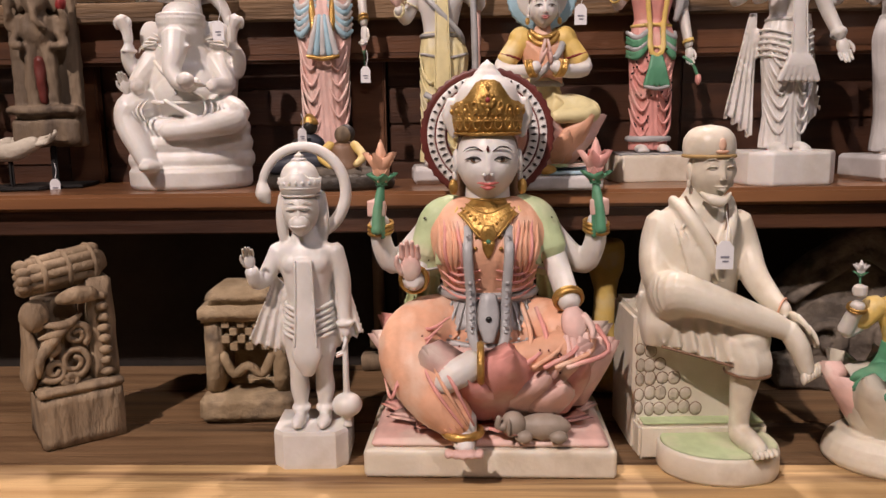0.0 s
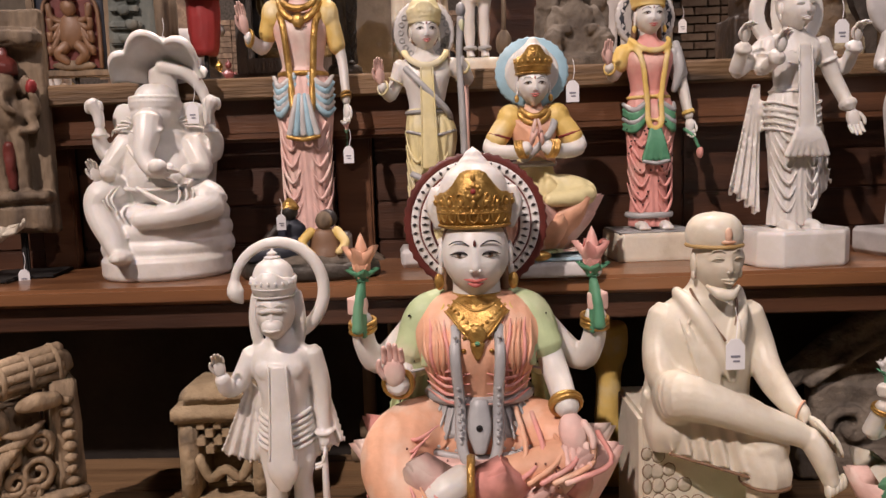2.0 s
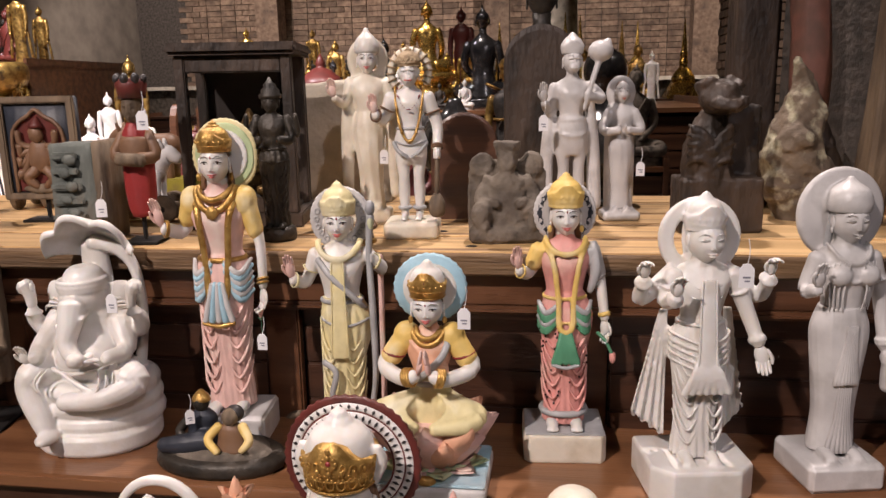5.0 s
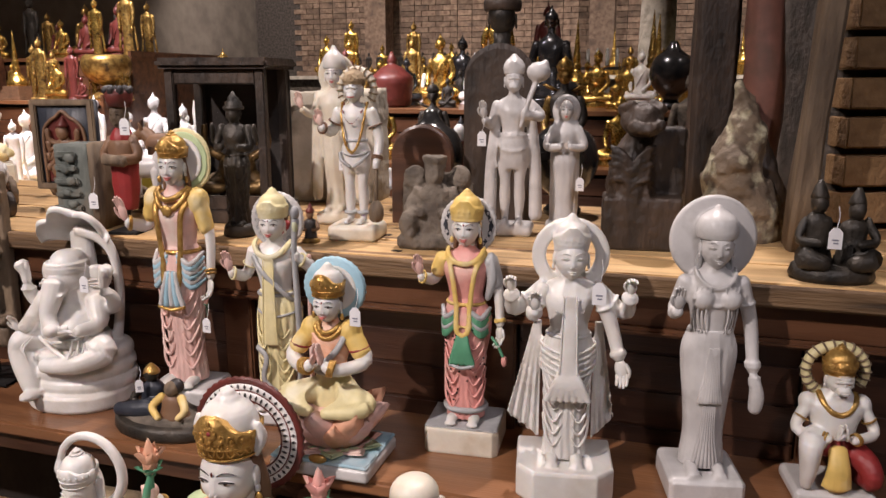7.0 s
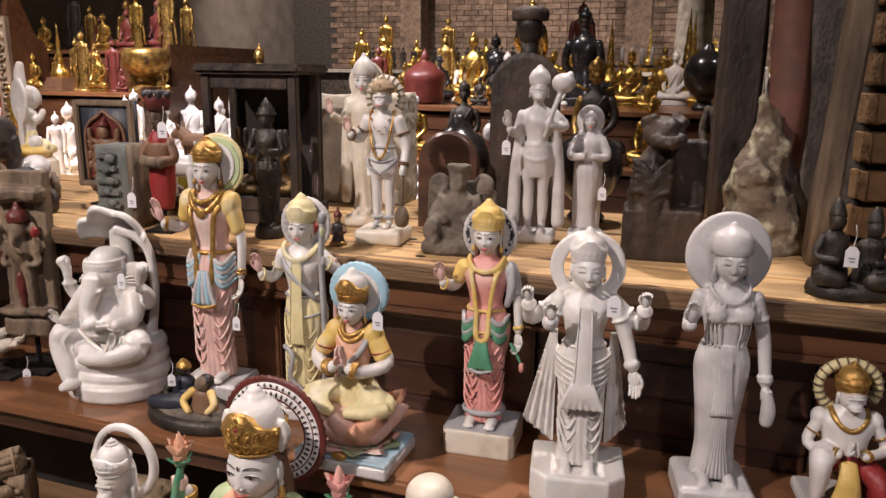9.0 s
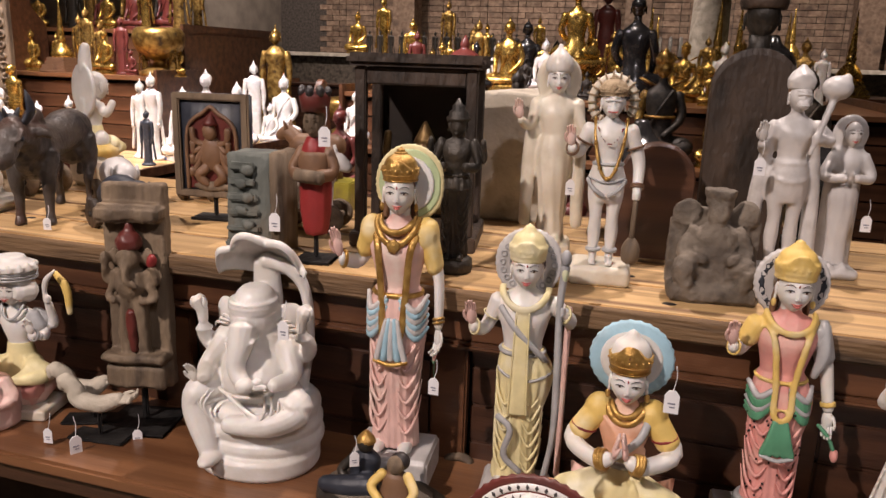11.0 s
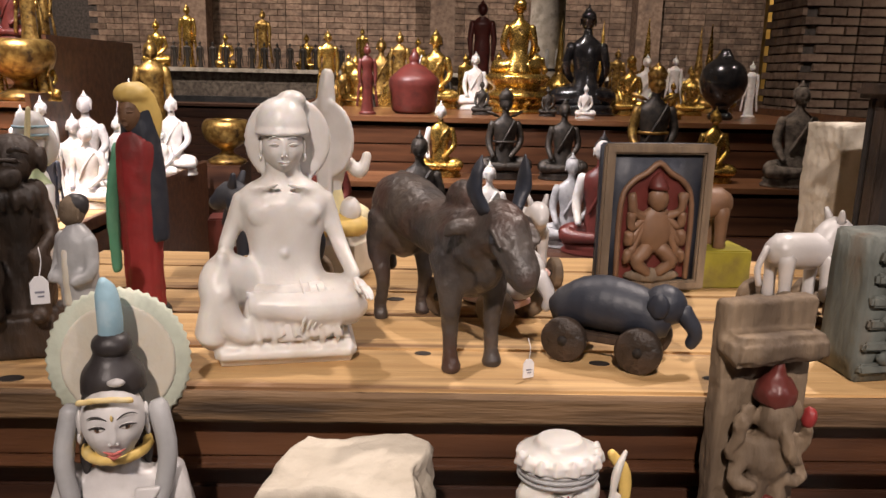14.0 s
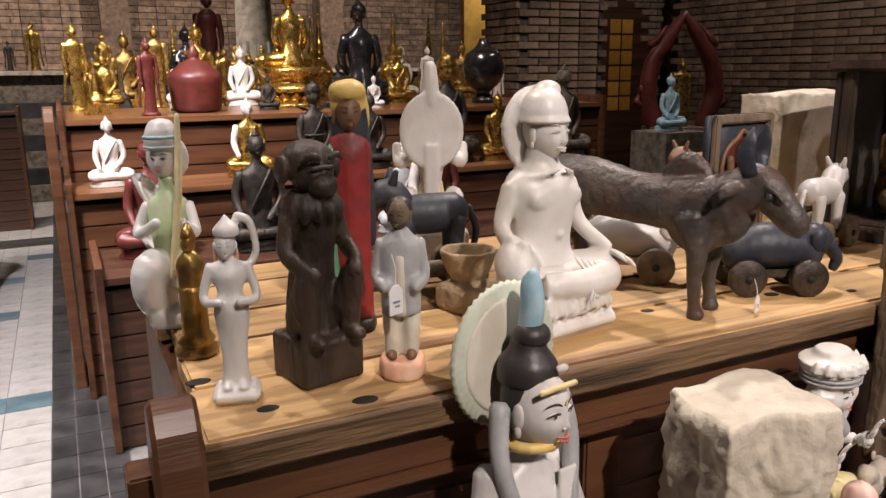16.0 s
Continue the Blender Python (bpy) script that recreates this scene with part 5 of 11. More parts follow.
# the small white monkey-faced statue
def monkey_guard():
    s = Shape()
    s.detail = True
    base_block(s, 0.121, 0.1, 0.058, MARBLE, chamfer=0.018)
    s.detail = False
    for side in (-1, 1):
        s.tube([(side * 0.02, 0, 0.06), (side * 0.02, 0, 0.085), (side * 0.021, 0.002, 0.11), (side * 0.021, -0.004, 0.145), (side * 0.023, 0, 0.18), (side * 0.02, 0.002, 0.22)], [0.011, 0.011, 0.016, 0.0145, 0.02, 0.022], MARBLE, 16, 4)
        s.ball((side * 0.021, -0.022, 0.066), (0.012, 0.028, 0.01), MARBLE, 12, 8)
        band(s, (side * 0.02, 0, 0.08), (0, 0, 1), 0.013, 0.004, MARBLE)
    s.loft([(0.168, 0, 0, 0.04, 0.027), (0.195, 0, 0, 0.041, 0.03), (0.225, 0, 0, 0.039, 0.03), (0.25, 0, 0, 0.034, 0.027), (0.28, 0, -0.002, 0.038, 0.028), (0.31, 0, -0.002, 0.047, 0.03), (0.33, 0, 0, 0.046, 0.026), (0.342, 0, 0, 0.026, 0.02), (0.36, -0.003, -0.002, 0.017, 0.017)], MARBLE, 30, 5)
    for side in (-1, 1):
        s.ball((side * 0.019, -0.02, 0.308), (0.019, 0.012, 0.016), MARBLE, 12, 8)
    s.detail = True
    for k in range(6):
        belt(s, (0, 0, 0.203 + 0.0085 * k), 0.042 - 0.001 * k, 0.0325 - 0.0005 * k, 0.0032, MARBLE, sag=0.008)
    s.detail = False
    sash(s, [(0, -0.034, 0.315), (0, -0.035, 0.265), (0, -0.04, 0.215), (0, -0.041, 0.188)], 0.03, MARBLE)
    s.tube([(0, -0.036, 0.2), (0, -0.038, 0.17), (0, -0.034, 0.142)], [0.022, 0.024, 0.01], MARBLE, 12, 4, flat=0.4)
    s.drape((-0.055, 0.006, 0.29), (-0.036, 0.01, 0.27), (-0.1, -0.002, 0.185), (-0.045, 0.004, 0.165), MARBLE, 3.5, 0.006, 0.005)
    s.drape((0.034, 0.01, 0.27), (0.055, 0.006, 0.3), (0.04, 0.004, 0.175), (0.09, -0.002, 0.198), MARBLE, 3.5, 0.006, 0.005)
    s.tube([(-0.044, 0.0, 0.326), (-0.066, -0.005, 0.288), (-0.078, -0.022, 0.283), (-0.082, -0.034, 0.302)], [0.016, 0.014, 0.012, 0.011], MARBLE, 14, 5)
    hand(s, (-0.083, -0.036, 0.304), (-0.05, -0.15, 1), (0.2, -1, 0), 0.036, MARBLE, 0.25)
    s.tube([(0.044, 0.0, 0.326), (0.056, 0.0, 0.28), (0.058, -0.008, 0.235), (0.06, -0.016, 0.2)], [0.016, 0.014, 0.011, 0.009], MARBLE, 14, 5)
    band(s, (0.059, -0.013, 0.216), (0, 0, 1), 0.012, 0.0035, MARBLE)
    hand(s, (0.06, -0.018, 0.2), (0.0, -0.1, -1), (-1, -0.2, 0), 0.034, MARBLE, 0.4)
    s.tube([(0.06, -0.026, 0.185), (0.06, -0.026, 0.11)], [0.005, 0.006], MARBLE, 10, 2)
    s.ball((0.06, -0.026, 0.092), (0.025, 0.022, 0.019), MARBLE, 18, 12)
    s.lathe([(0.008, -0.034), (0.006, -0.02), (0.008, 0)], (0.06, -0.026, 0.092), MARBLE, 10)
    # the tail swings up behind the head in a ring that stays open
    pts = []
    for k in range(19):
        q = radians(-62 + 232 * k / 18)
        pts.append((-0.004 + 0.068 * math.cos(q), 0.02, 0.412 + 0.066 * math.sin(q)))
    s.tube(pts, [0.0105 - 0.0002 * k for k in range(19)], MARBLE, 12, 2)
    s.tube([pts[-1], (pts[-1][0] + 0.002, 0.019, pts[-1][2] - 0.016), (pts[-1][0] + 0.012, 0.018, pts[-1][2] - 0.03)], [0.009, 0.013, 0.002], MARBLE, 12, 4)
    s.ball((-0.004, 0.008, 0.395), (0.034, 0.02, 0.045), MARBLE, 18, 12)
    for side in (-1, 1):
        s.tube([(-0.004 + side * 0.032, 0.004, 0.41), (-0.004 + side * 0.035, 0.0, 0.38), (-0.004 + side * 0.032, 0.0, 0.35), (-0.004 + side * 0.03, 0.0, 0.33)], [0.006, 0.008, 0.009, 0.004], MARBLE, 8, 4)
    head(s, (-0.004, -0.012, 0.386), 0.038, MARBLE, None, False, 3, monkey=True, ears=False)
    s.detail = True
    crown(s, (-0.004, -0.01, 0.408), 0.034, 0.062, MARBLE, MARBLE, peak=0.5)
    return s


put_statue(monkey_guard(), "monkey_god_statue", -0.248, 1.154, DECK, 2, "small unpainted white marble monkey god with a mace and looped tail", size=(0.957, 1.002, 1.035))


# the seated old saint
def saint():
    s = Shape()
    s.detail = True
    s.block((-0.008, 0.055, 0), (0.215, 0.15, 0.23), CREAM, 0.008)
    s.block((0.008, 0.0, 0), (0.235, 0.1, 0.058), CREAM, 0.006)
    s.block((0.008, -0.01, 0.0583), (0.215, 0.075, 0.002), PALEGREEN, 0.0005)
    s.lathe([(0.1, 0), (0.104, 0.006), (0.104, 0.036), (0.1, 0.042)], (0.025, -0.075, 0), CREAM, 40, squash=0.72)
    s.lathe([(0.002, 0), (0.099, 0.0), (0.096, 0.003), (0.002, 0.003)], (0.025, -0.075, 0.042), PALEGREEN, 40, squash=0.72)
    # stones painted on the seat's face in low relief
    rng = random.Random(3)
    for row, count in enumerate((6, 5, 4, 3, 2)):
        for k in range(count):
            c = (-0.1 + 0.02 * k + rng.uniform(-0.003, 0.003), -0.0195, 0.075 + 0.024 * row + rng.uniform(-0.002, 0.002))
            w, h = rng.uniform(0.009, 0.0115), rng.uniform(0.0095, 0.012)
            s.ball((c[0], c[1], c[2]), (w + 0.0015, 0.0016, h + 0.0015), BROWN, 12, 6)
            s.ball(c, (w, 0.003, h), PALESTONE, 12, 6)
    s.detail = False
    # robe, both arms and knees
    s.loft([(0.2, -0.015, 0.02, 0.092, 0.062), (0.25, -0.012, 0.012, 0.084, 0.058), (0.3, -0.008, 0.004, 0.08, 0.056), (0.345, -0.005, 0.002, 0.082, 0.052), (0.375, -0.002, 0.002, 0.074, 0.044), (0.395, 0.0, 0.0, 0.05, 0.037), (0.41, 0.003, -0.004, 0.034, 0.032), (0.43, 0.006, -0.012, 0.028, 0.028)], CREAM, 60, 6, 11, 0.012, 1.4)
    s.tube([(-0.06, 0.005, 0.372), (-0.072, 0.0, 0.33), (-0.075, -0.025, 0.29), (-0.05, -0.07, 0.262), (0.02, -0.095, 0.258)], [0.026, 0.029, 0.028, 0.022, 0.016], CREAM, 18, 6)
    s.tube([(0.066, 0.005, 0.37), (0.084, 0.0, 0.33), (0.09, -0.03, 0.29), (0.102, -0.075, 0.262), (0.118, -0.1, 0.25)], [0.026, 0.027, 0.025, 0.02, 0.013], CREAM, 18, 6)
    for k in range(5):
        t = k / 4
        s.tube([(0.068 + 0.02 * t, -0.03 - 0.03 * t, 0.31 - 0.03 * t), (0.088 + 0.016 * t, -0.038 - 0.032 * t, 0.3 - 0.03 * t), (0.108 + 0.01 * t, -0.022 - 0.04 * t, 0.295 - 0.03 * t)], 0.0035, CREAM, 6, 3)
        s.tube([(-0.094 + 0.004 * t, -0.03, 0.3 - 0.022 * t), (-0.082 + 0.005 * t, -0.052, 0.292 - 0.022 * t), (-0.07 + 0.004 * t, -0.05, 0.3 - 0.022 * t)], 0.0032, CREAM, 6, 3)
        s.tube([(-0.055 + 0.012 * k, -0.045, 0.375 - 0.004 * k), (-0.035 + 0.008 * k, -0.056, 0.32), (-0.02 + 0.006 * k, -0.058, 0.27)], [0.002, 0.0042, 0.002], CREAM, 6, 4)
    s.tube([(-0.045, 0.0, 0.405), (-0.03, -0.036, 0.385), (0.0, -0.056, 0.335), (0.02, -0.058, 0.29)], [0.009, 0.012, 0.012, 0.006], CREAM, 10, 5)
    s.tube([(0.05, 0.0, 0.405), (0.042, -0.035, 0.38), (0.026, -0.054, 0.335), (0.022, -0.058, 0.29)], [0.009, 0.011, 0.011, 0.006], CREAM, 10, 5)
    # standing leg with the robe's hem at the knee
    s.tube([(0.02, 0.0, 0.225), (0.05, -0.07, 0.222), (0.058, -0.094, 0.195)], [0.042, 0.038, 0.034], CREAM, 18, 5)
    s.tube([(0.057, -0.092, 0.2), (0.054, -0.09, 0.15), (0.05, -0.086, 0.1), (0.05, -0.084, 0.06)], [0.027, 0.024, 0.017, 0.016], CREAM, 16, 5)
    s.tube([(0.05, -0.084, 0.06), (0.056, -0.112, 0.056), (0.064, -0.138, 0.051)], [0.018, 0.018, 0.014], CREAM, 14, 4)
    # crossed leg
    s.tube([(-0.04, 0.0, 0.245), (-0.066, -0.07, 0.272), (-0.045, -0.095, 0.276), (0.04, -0.112, 0.25), (0.112, -0.12, 0.226)], [0.046, 0.037, 0.03, 0.022, 0.016], CREAM, 18, 6)
    s.tube([(0.11, -0.12, 0.228), (0.13, -0.128, 0.205), (0.148, -0.132, 0.172)], [0.018, 0.02, 0.015], CREAM, 14, 4)
    # hanging cloth
    s.drape((-0.085, -0.055, 0.262), (0.03, -0.1, 0.23), (-0.075, -0.06, 0.19), (0.045, -0.112, 0.168), CREAM, 5, 0.008, 0.009)
    s.loft([(0.185, -0.05, -0.03, 0.05, 0.03), (0.22, -0.055, -0.03, 0.055, 0.045), (0.26, -0.05, -0.02, 0.055, 0.05)], CREAM, 36, 4, 7, 0.05)
    s.loft([(0.158, 0.056, -0.092, 0.034, 0.034), (0.18, 0.056, -0.09, 0.037, 0.038), (0.21, 0.048, -0.075, 0.04, 0.042)], CREAM, 36, 4, 8, 0.05)
    s.detail = True
    hand(s, (0.12, -0.104, 0.25), (0.75, -0.35, -0.55), (-0.5, -0.2, -0.7), 0.066, CREAM)
    band(s, (0.112, -0.094, 0.254), (0.5, -0.7, -0.3), 0.0165, 0.0018, PEACH)
    for k in range(5):
        s.ball((0.05 + 0.0085 * k, -0.152 + 0.0025 * k, 0.051), (0.0055, 0.011, 0.006), CREAM, 8, 6)
        s.ball((0.138 + 0.007 * k, -0.138, 0.162 + 0.003 * k), (0.006, 0.008, 0.011), CREAM, 8, 6)
    for side in (-1, 1):
        s.tube([(0.004 + side * 0.034, -0.02, 0.412), (0.008 + side * 0.024, -0.044, 0.38), (0.016 + side * 0.006, -0.056, 0.345)], 0.0022, BROWN, 6, 4)
    belt(s, (0.056, -0.092, 0.158), 0.0345, 0.035, 0.0024, BROWN)
    s.tube([(-0.075, -0.066, 0.19), (-0.03, -0.086, 0.182), (0.02, -0.106, 0.172), (0.045, -0.118, 0.168)], 0.0022, BROWN, 6, 4)
    head(s, (0.008, -0.024, 0.45), 0.047, CREAM, None, False, 8, 3)
    s.tube([(-0.016, -0.05, 0.42), (0.0, -0.058, 0.411), (0.016, -0.06, 0.409), (0.03, -0.054, 0.42)], [0.003, 0.008, 0.008, 0.003], CREAM, 10, 4)
    s.lathe([(0.0395, 0), (0.042, 0.014), (0.039, 0.03), (0.026, 0.043), (0.002, 0.048)], (0.006, -0.019, 0.472), CREAM, 30, 4)
    belt(s, (0.006, -0.02, 0.474), 0.0405, 0.0415, 0.0028, OCHREBAND)
    s.ball((0.012, -0.061, 0.491), (0.006, 0.003, 0.01), PEACH, 8, 6)
    s.ball((0.012, -0.0605, 0.481), (0.011, 0.003, 0.003), PEACH, 8, 6)
    s.tube([(0.042, 0.008, 0.47), (0.052, 0.006, 0.45), (0.046, 0.008, 0.425)], [0.01, 0.012, 0.006], CREAM, 8, 4)
    return s


OCHREBAND = paint("ochre_cap_band", (0.45, 0.3, 0.12))
put_statue(saint(), "saint_statue", 0.360, 1.187, DECK, 2, "cream marble bearded old man seated with crossed leg", size=(0.920, 0.979, 1.000), reach=0.87)
tag_on(0.378, 1.112, DECK + 0.352, 0.042)


# marble elephant-headed god under a cobra hood
def elephant_god():
    s = Shape()
    s.lathe([(0.124, 0), (0.13, 0.008), (0.13, 0.034), (0.122, 0.042)], (0, 0, 0), MARBLE, 40, squash=0.74)
    for k, (r, z) in enumerate(((0.115, 0.055), (0.112, 0.086), (0.108, 0.115))):
        s.tube([(r * math.cos(2 * math.pi * j / 30), 0.012 + 0.66 * r * math.sin(2 * math.pi * j / 30), z) for j in range(30)], 0.021, MARBLE, 12, loop=True, up=(0, 0, 1))
        s.loft([(z - 0.02, 0, 0.01, r, 0.66 * r), (z + 0.02, 0, 0.01, r, 0.66 * r)], MARBLE, 20, 2)
    s.tube([(0.03, 0.02, 0.15), (0.09, -0.04, 0.15), (0.115, -0.05, 0.135), (0.06, -0.085, 0.12), (-0.02, -0.085, 0.11)], [0.036, 0.034, 0.028, 0.022, 0.016], MARBLE, 16, 5)
    s.tube([(-0.03, 0.02, 0.15), (-0.085, -0.045, 0.16), (-0.1, -0.06, 0.13), (-0.07, -0.08, 0.075), (-0.055, -0.085, 0.045)], [0.036, 0.036, 0.032, 0.023, 0.017], MARBLE, 16, 5)
    s.ball((-0.05, -0.1, 0.046), (0.02, 0.03, 0.012), MARBLE, 10, 7)
    for k in range(6):
        s.tube([(-0.02 + 0.012 * k, -0.08, 0.17 - 0.01 * k), (0.03 + 0.008 * k, -0.092, 0.14 - 0.005 * k), (0.08, -0.08, 0.12 + 0.004 * k)], 0.005, MARBLE, 6, 4)
    s.loft([(0.13, 0, 0.01, 0.072, 0.058), (0.17, 0, -0.005, 0.07, 0.06), (0.21, 0, -0.005, 0.066, 0.055), (0.25, 0, 0.005, 0.065, 0.046), (0.275, 0, 0.005, 0.06, 0.045), (0.3, 0, 0, 0.04, 0.04)], MARBLE, 30, 5)
    s.ball((0.0, -0.035, 0.185), (0.052, 0.04, 0.045), MARBLE, 18, 12)
    for side in (-1, 1):
        s.tube([(side * 0.065, 0.01, 0.265), (side * 0.1, 0.01, 0.235), (side * 0.115, -0.005, 0.265), (side * 0.105, -0.02, 0.29)], [0.024, 0.02, 0.016, 0.012], MARBLE, 12, 5)
        s.tube([(side * 0.06, 0.0, 0.26), (side * 0.09, -0.03, 0.205), (side * 0.07, -0.075, 0.2)], [0.026, 0.021, 0.015], MARBLE, 12, 5)
        s.tube([(side * 0.105, -0.02, 0.3), (side * 0.108, -0.02, 0.325), (side * 0.118, -0.02, 0.345)], [0.011, 0.013, 0.018], MARBLE, 8, 4)
        band(s, (side * 0.108, -0.014, 0.28), (0, 0, 1), 0.015, 0.004, MARBLE)
    hand(s, (-0.095, -0.07, 0.185), (-0.15, -0.2, 1), (0, -1, 0), 0.045, MARBLE)
    s.tube([(-0.08, -0.05, 0.2), (-0.1, -0.06, 0.18)], [0.016, 0.013], MARBLE, 10, 2)
    hand(s, (0.06, -0.085, 0.2), (-0.8, -0.4, 0.1), (0, 0, 1), 0.045, MARBLE)
    s.ball((0.03, -0.11, 0.21), 0.017, MARBLE, 12, 8)
    s.ball((0, -0.01, 0.315), (0.044, 0.045, 0.043), MARBLE, 20, 14)
    s.tube([(0, -0.05, 0.31), (0, -0.066, 0.27), (-0.004, -0.075, 0.235), (0.012, -0.085, 0.205), (0.035, -0.088, 0.2), (0.045, -0.085, 0.212)], [0.026, 0.022, 0.018, 0.015, 0.012, 0.008], MARBLE, 14, 5)
    for side in (-1, 1):
        s.ball((side * 0.064, 0.008, 0.312), (0.034, 0.009, 0.036), MARBLE, 16, 10, Matrix.Rotation(side * 0.4, 3, "Z"))
        s.tube([(side * 0.022, -0.045, 0.29), (side * 0.026, -0.07, 0.283)], [0.006, 0.003], MARBLE, 7, 2)
        s.ball((side * 0.02, -0.044, 0.322), (0.007, 0.005, 0.004), MARBLE, 8, 6)
    for z, r in ((0.336, 0.042), (0.345, 0.043), (0.354, 0.042)):
        belt(s, (0, -0.008, z), r, r, 0.005, MARBLE)
    s.lathe([(0.039, 0), (0.036, 0.014), (0.03, 0.024), (0.02, 0.032)], (0, -0.002, 0.352), MARBLE, 20, 3)
    s.v = [(x, y, z if z < 0.15 else 0.15 + (z - 0.15) * 0.87) for x, y, z in s.v]
    s.detail = True
    for side in (-1, 1):
        for k in range(4):
            s.tube([(side * (0.042 + 0.004 * k), -0.012, 0.288 - 0.004 * k), (side * (0.058 + 0.009 * k), 0.0, 0.296 - 0.008 * k), (side * (0.066 + 0.009 * k), 0.004, 0.28 - 0.006 * k)], [0.0015, 0.003, 0.0015], MARBLE, 6, 4)
        for k in range(5):
            s.tube([(side * (0.05 + 0.012 * k), -0.075 + 0.004 * k, 0.172 - 0.004 * k), (side * (0.06 + 0.011 * k), -0.094 + 0.006 * k, 0.15), (side * (0.05 + 0.01 * k), -0.098 + 0.008 * k, 0.128)], [0.001, 0.003, 0.001], MARBLE, 6, 3)
    s.tube([(-0.05, -0.03, 0.243), (-0.02, -0.062, 0.215), (0.02, -0.072, 0.19), (0.045, -0.06, 0.172)], [0.003, 0.004, 0.004, 0.003], MARBLE, 7, 4)
    belt(s, (0, -0.012, 0.168), 0.07, 0.064, 0.004, MARBLE, sag=0.006)
    s.ball((0, -0.0745, 0.182), (0.005, 0.003, 0.005), MARBLE, 8, 6)
    for x, z in ((-0.115, 0.306), (0.115, 0.306)):
        for k in range(3):
            s.ball((x + (k - 1) * 0.013, -0.02, z + 0.012 - 0.004 * abs(k - 1)), (0.008, 0.007, 0.012), MARBLE, 9, 6)
    s.detail = False
    # coil behind and the spread hood with scalloped rim
    s.tube([(0.07, 0.045, 0.12), (0.088, 0.05, 0.24), (0.08, 0.05, 0.33), (0.05, 0.045, 0.375), (0, 0.04, 0.39)], [0.013, 0.012, 0.012, 0.014, 0.016], MARBLE, 12, 5)
    s.tube([(0, 0.05, 0.26), (0, 0.05, 0.32), (0, 0.045, 0.385)], [0.03, 0.03, 0.026], MARBLE, 16, 4, flat=0.6)
    front_rows, back_rows = [], []
    for i in range(6):
        t = i / 5
        row_f, row_b = [], []
        for j in range(57):
            a = radians(8 + 164 * j / 56)
            lobe = abs(math.sin(3.5 * (a + 0.44)))
            up, bend = max(-0.35, math.sin(a)), 1.35 * t
            p = (0.088 * math.sin(1.45 * t) * math.cos(a) * (1 + 0.1 * t ** 3 * lobe), 0.058 - 0.075 * (1 - math.cos(bend)) * (0.45 + 0.55 * max(0.0, up)) - 0.012 * t * t * lobe, 0.356 + 0.088 * math.sin(bend) * up - 0.016 * t ** 4 * (1 - lobe))
            row_f.append(p)
            row_b.append((p[0] * 1.05, p[1] + 0.012 * (1 - 0.5 * t), p[2] + 0.012 * t))
        front_rows.append(row_f)
        back_rows.append(row_b)
    grid = [q for row in front_rows for q in row] + [q for row in back_rows for q in row]
    count, half = 57, 6 * 57
    faces = []
    for i in range(5):
        for j in range(56):
            k = i * count + j
            faces += [(k, k + 1, k + count + 1, k + count), (half + k, half + k + count, half + k + count + 1, half + k + 1)]
        for k in (i * count, i * count + 56):
            faces.append((k, k + count, half + k + count, half + k))
    faces += [(5 * count + j, 5 * count + j + 1, half + 5 * count + j + 1, half + 5 * count + j) for j in range(56)]
    s.detail = True
    s.add(grid, faces, MARBLE)
    return s


put_statue(elephant_god(), "elephant_god_statue", -0.531, 1.465, SHELF, 5, "white marble elephant-headed god seated under a cobra hood", size=(0.950, 1.014, 0.971), reach=0.92)
tag_on(-0.446, 1.41, SHELF + 0.303, 0.034)


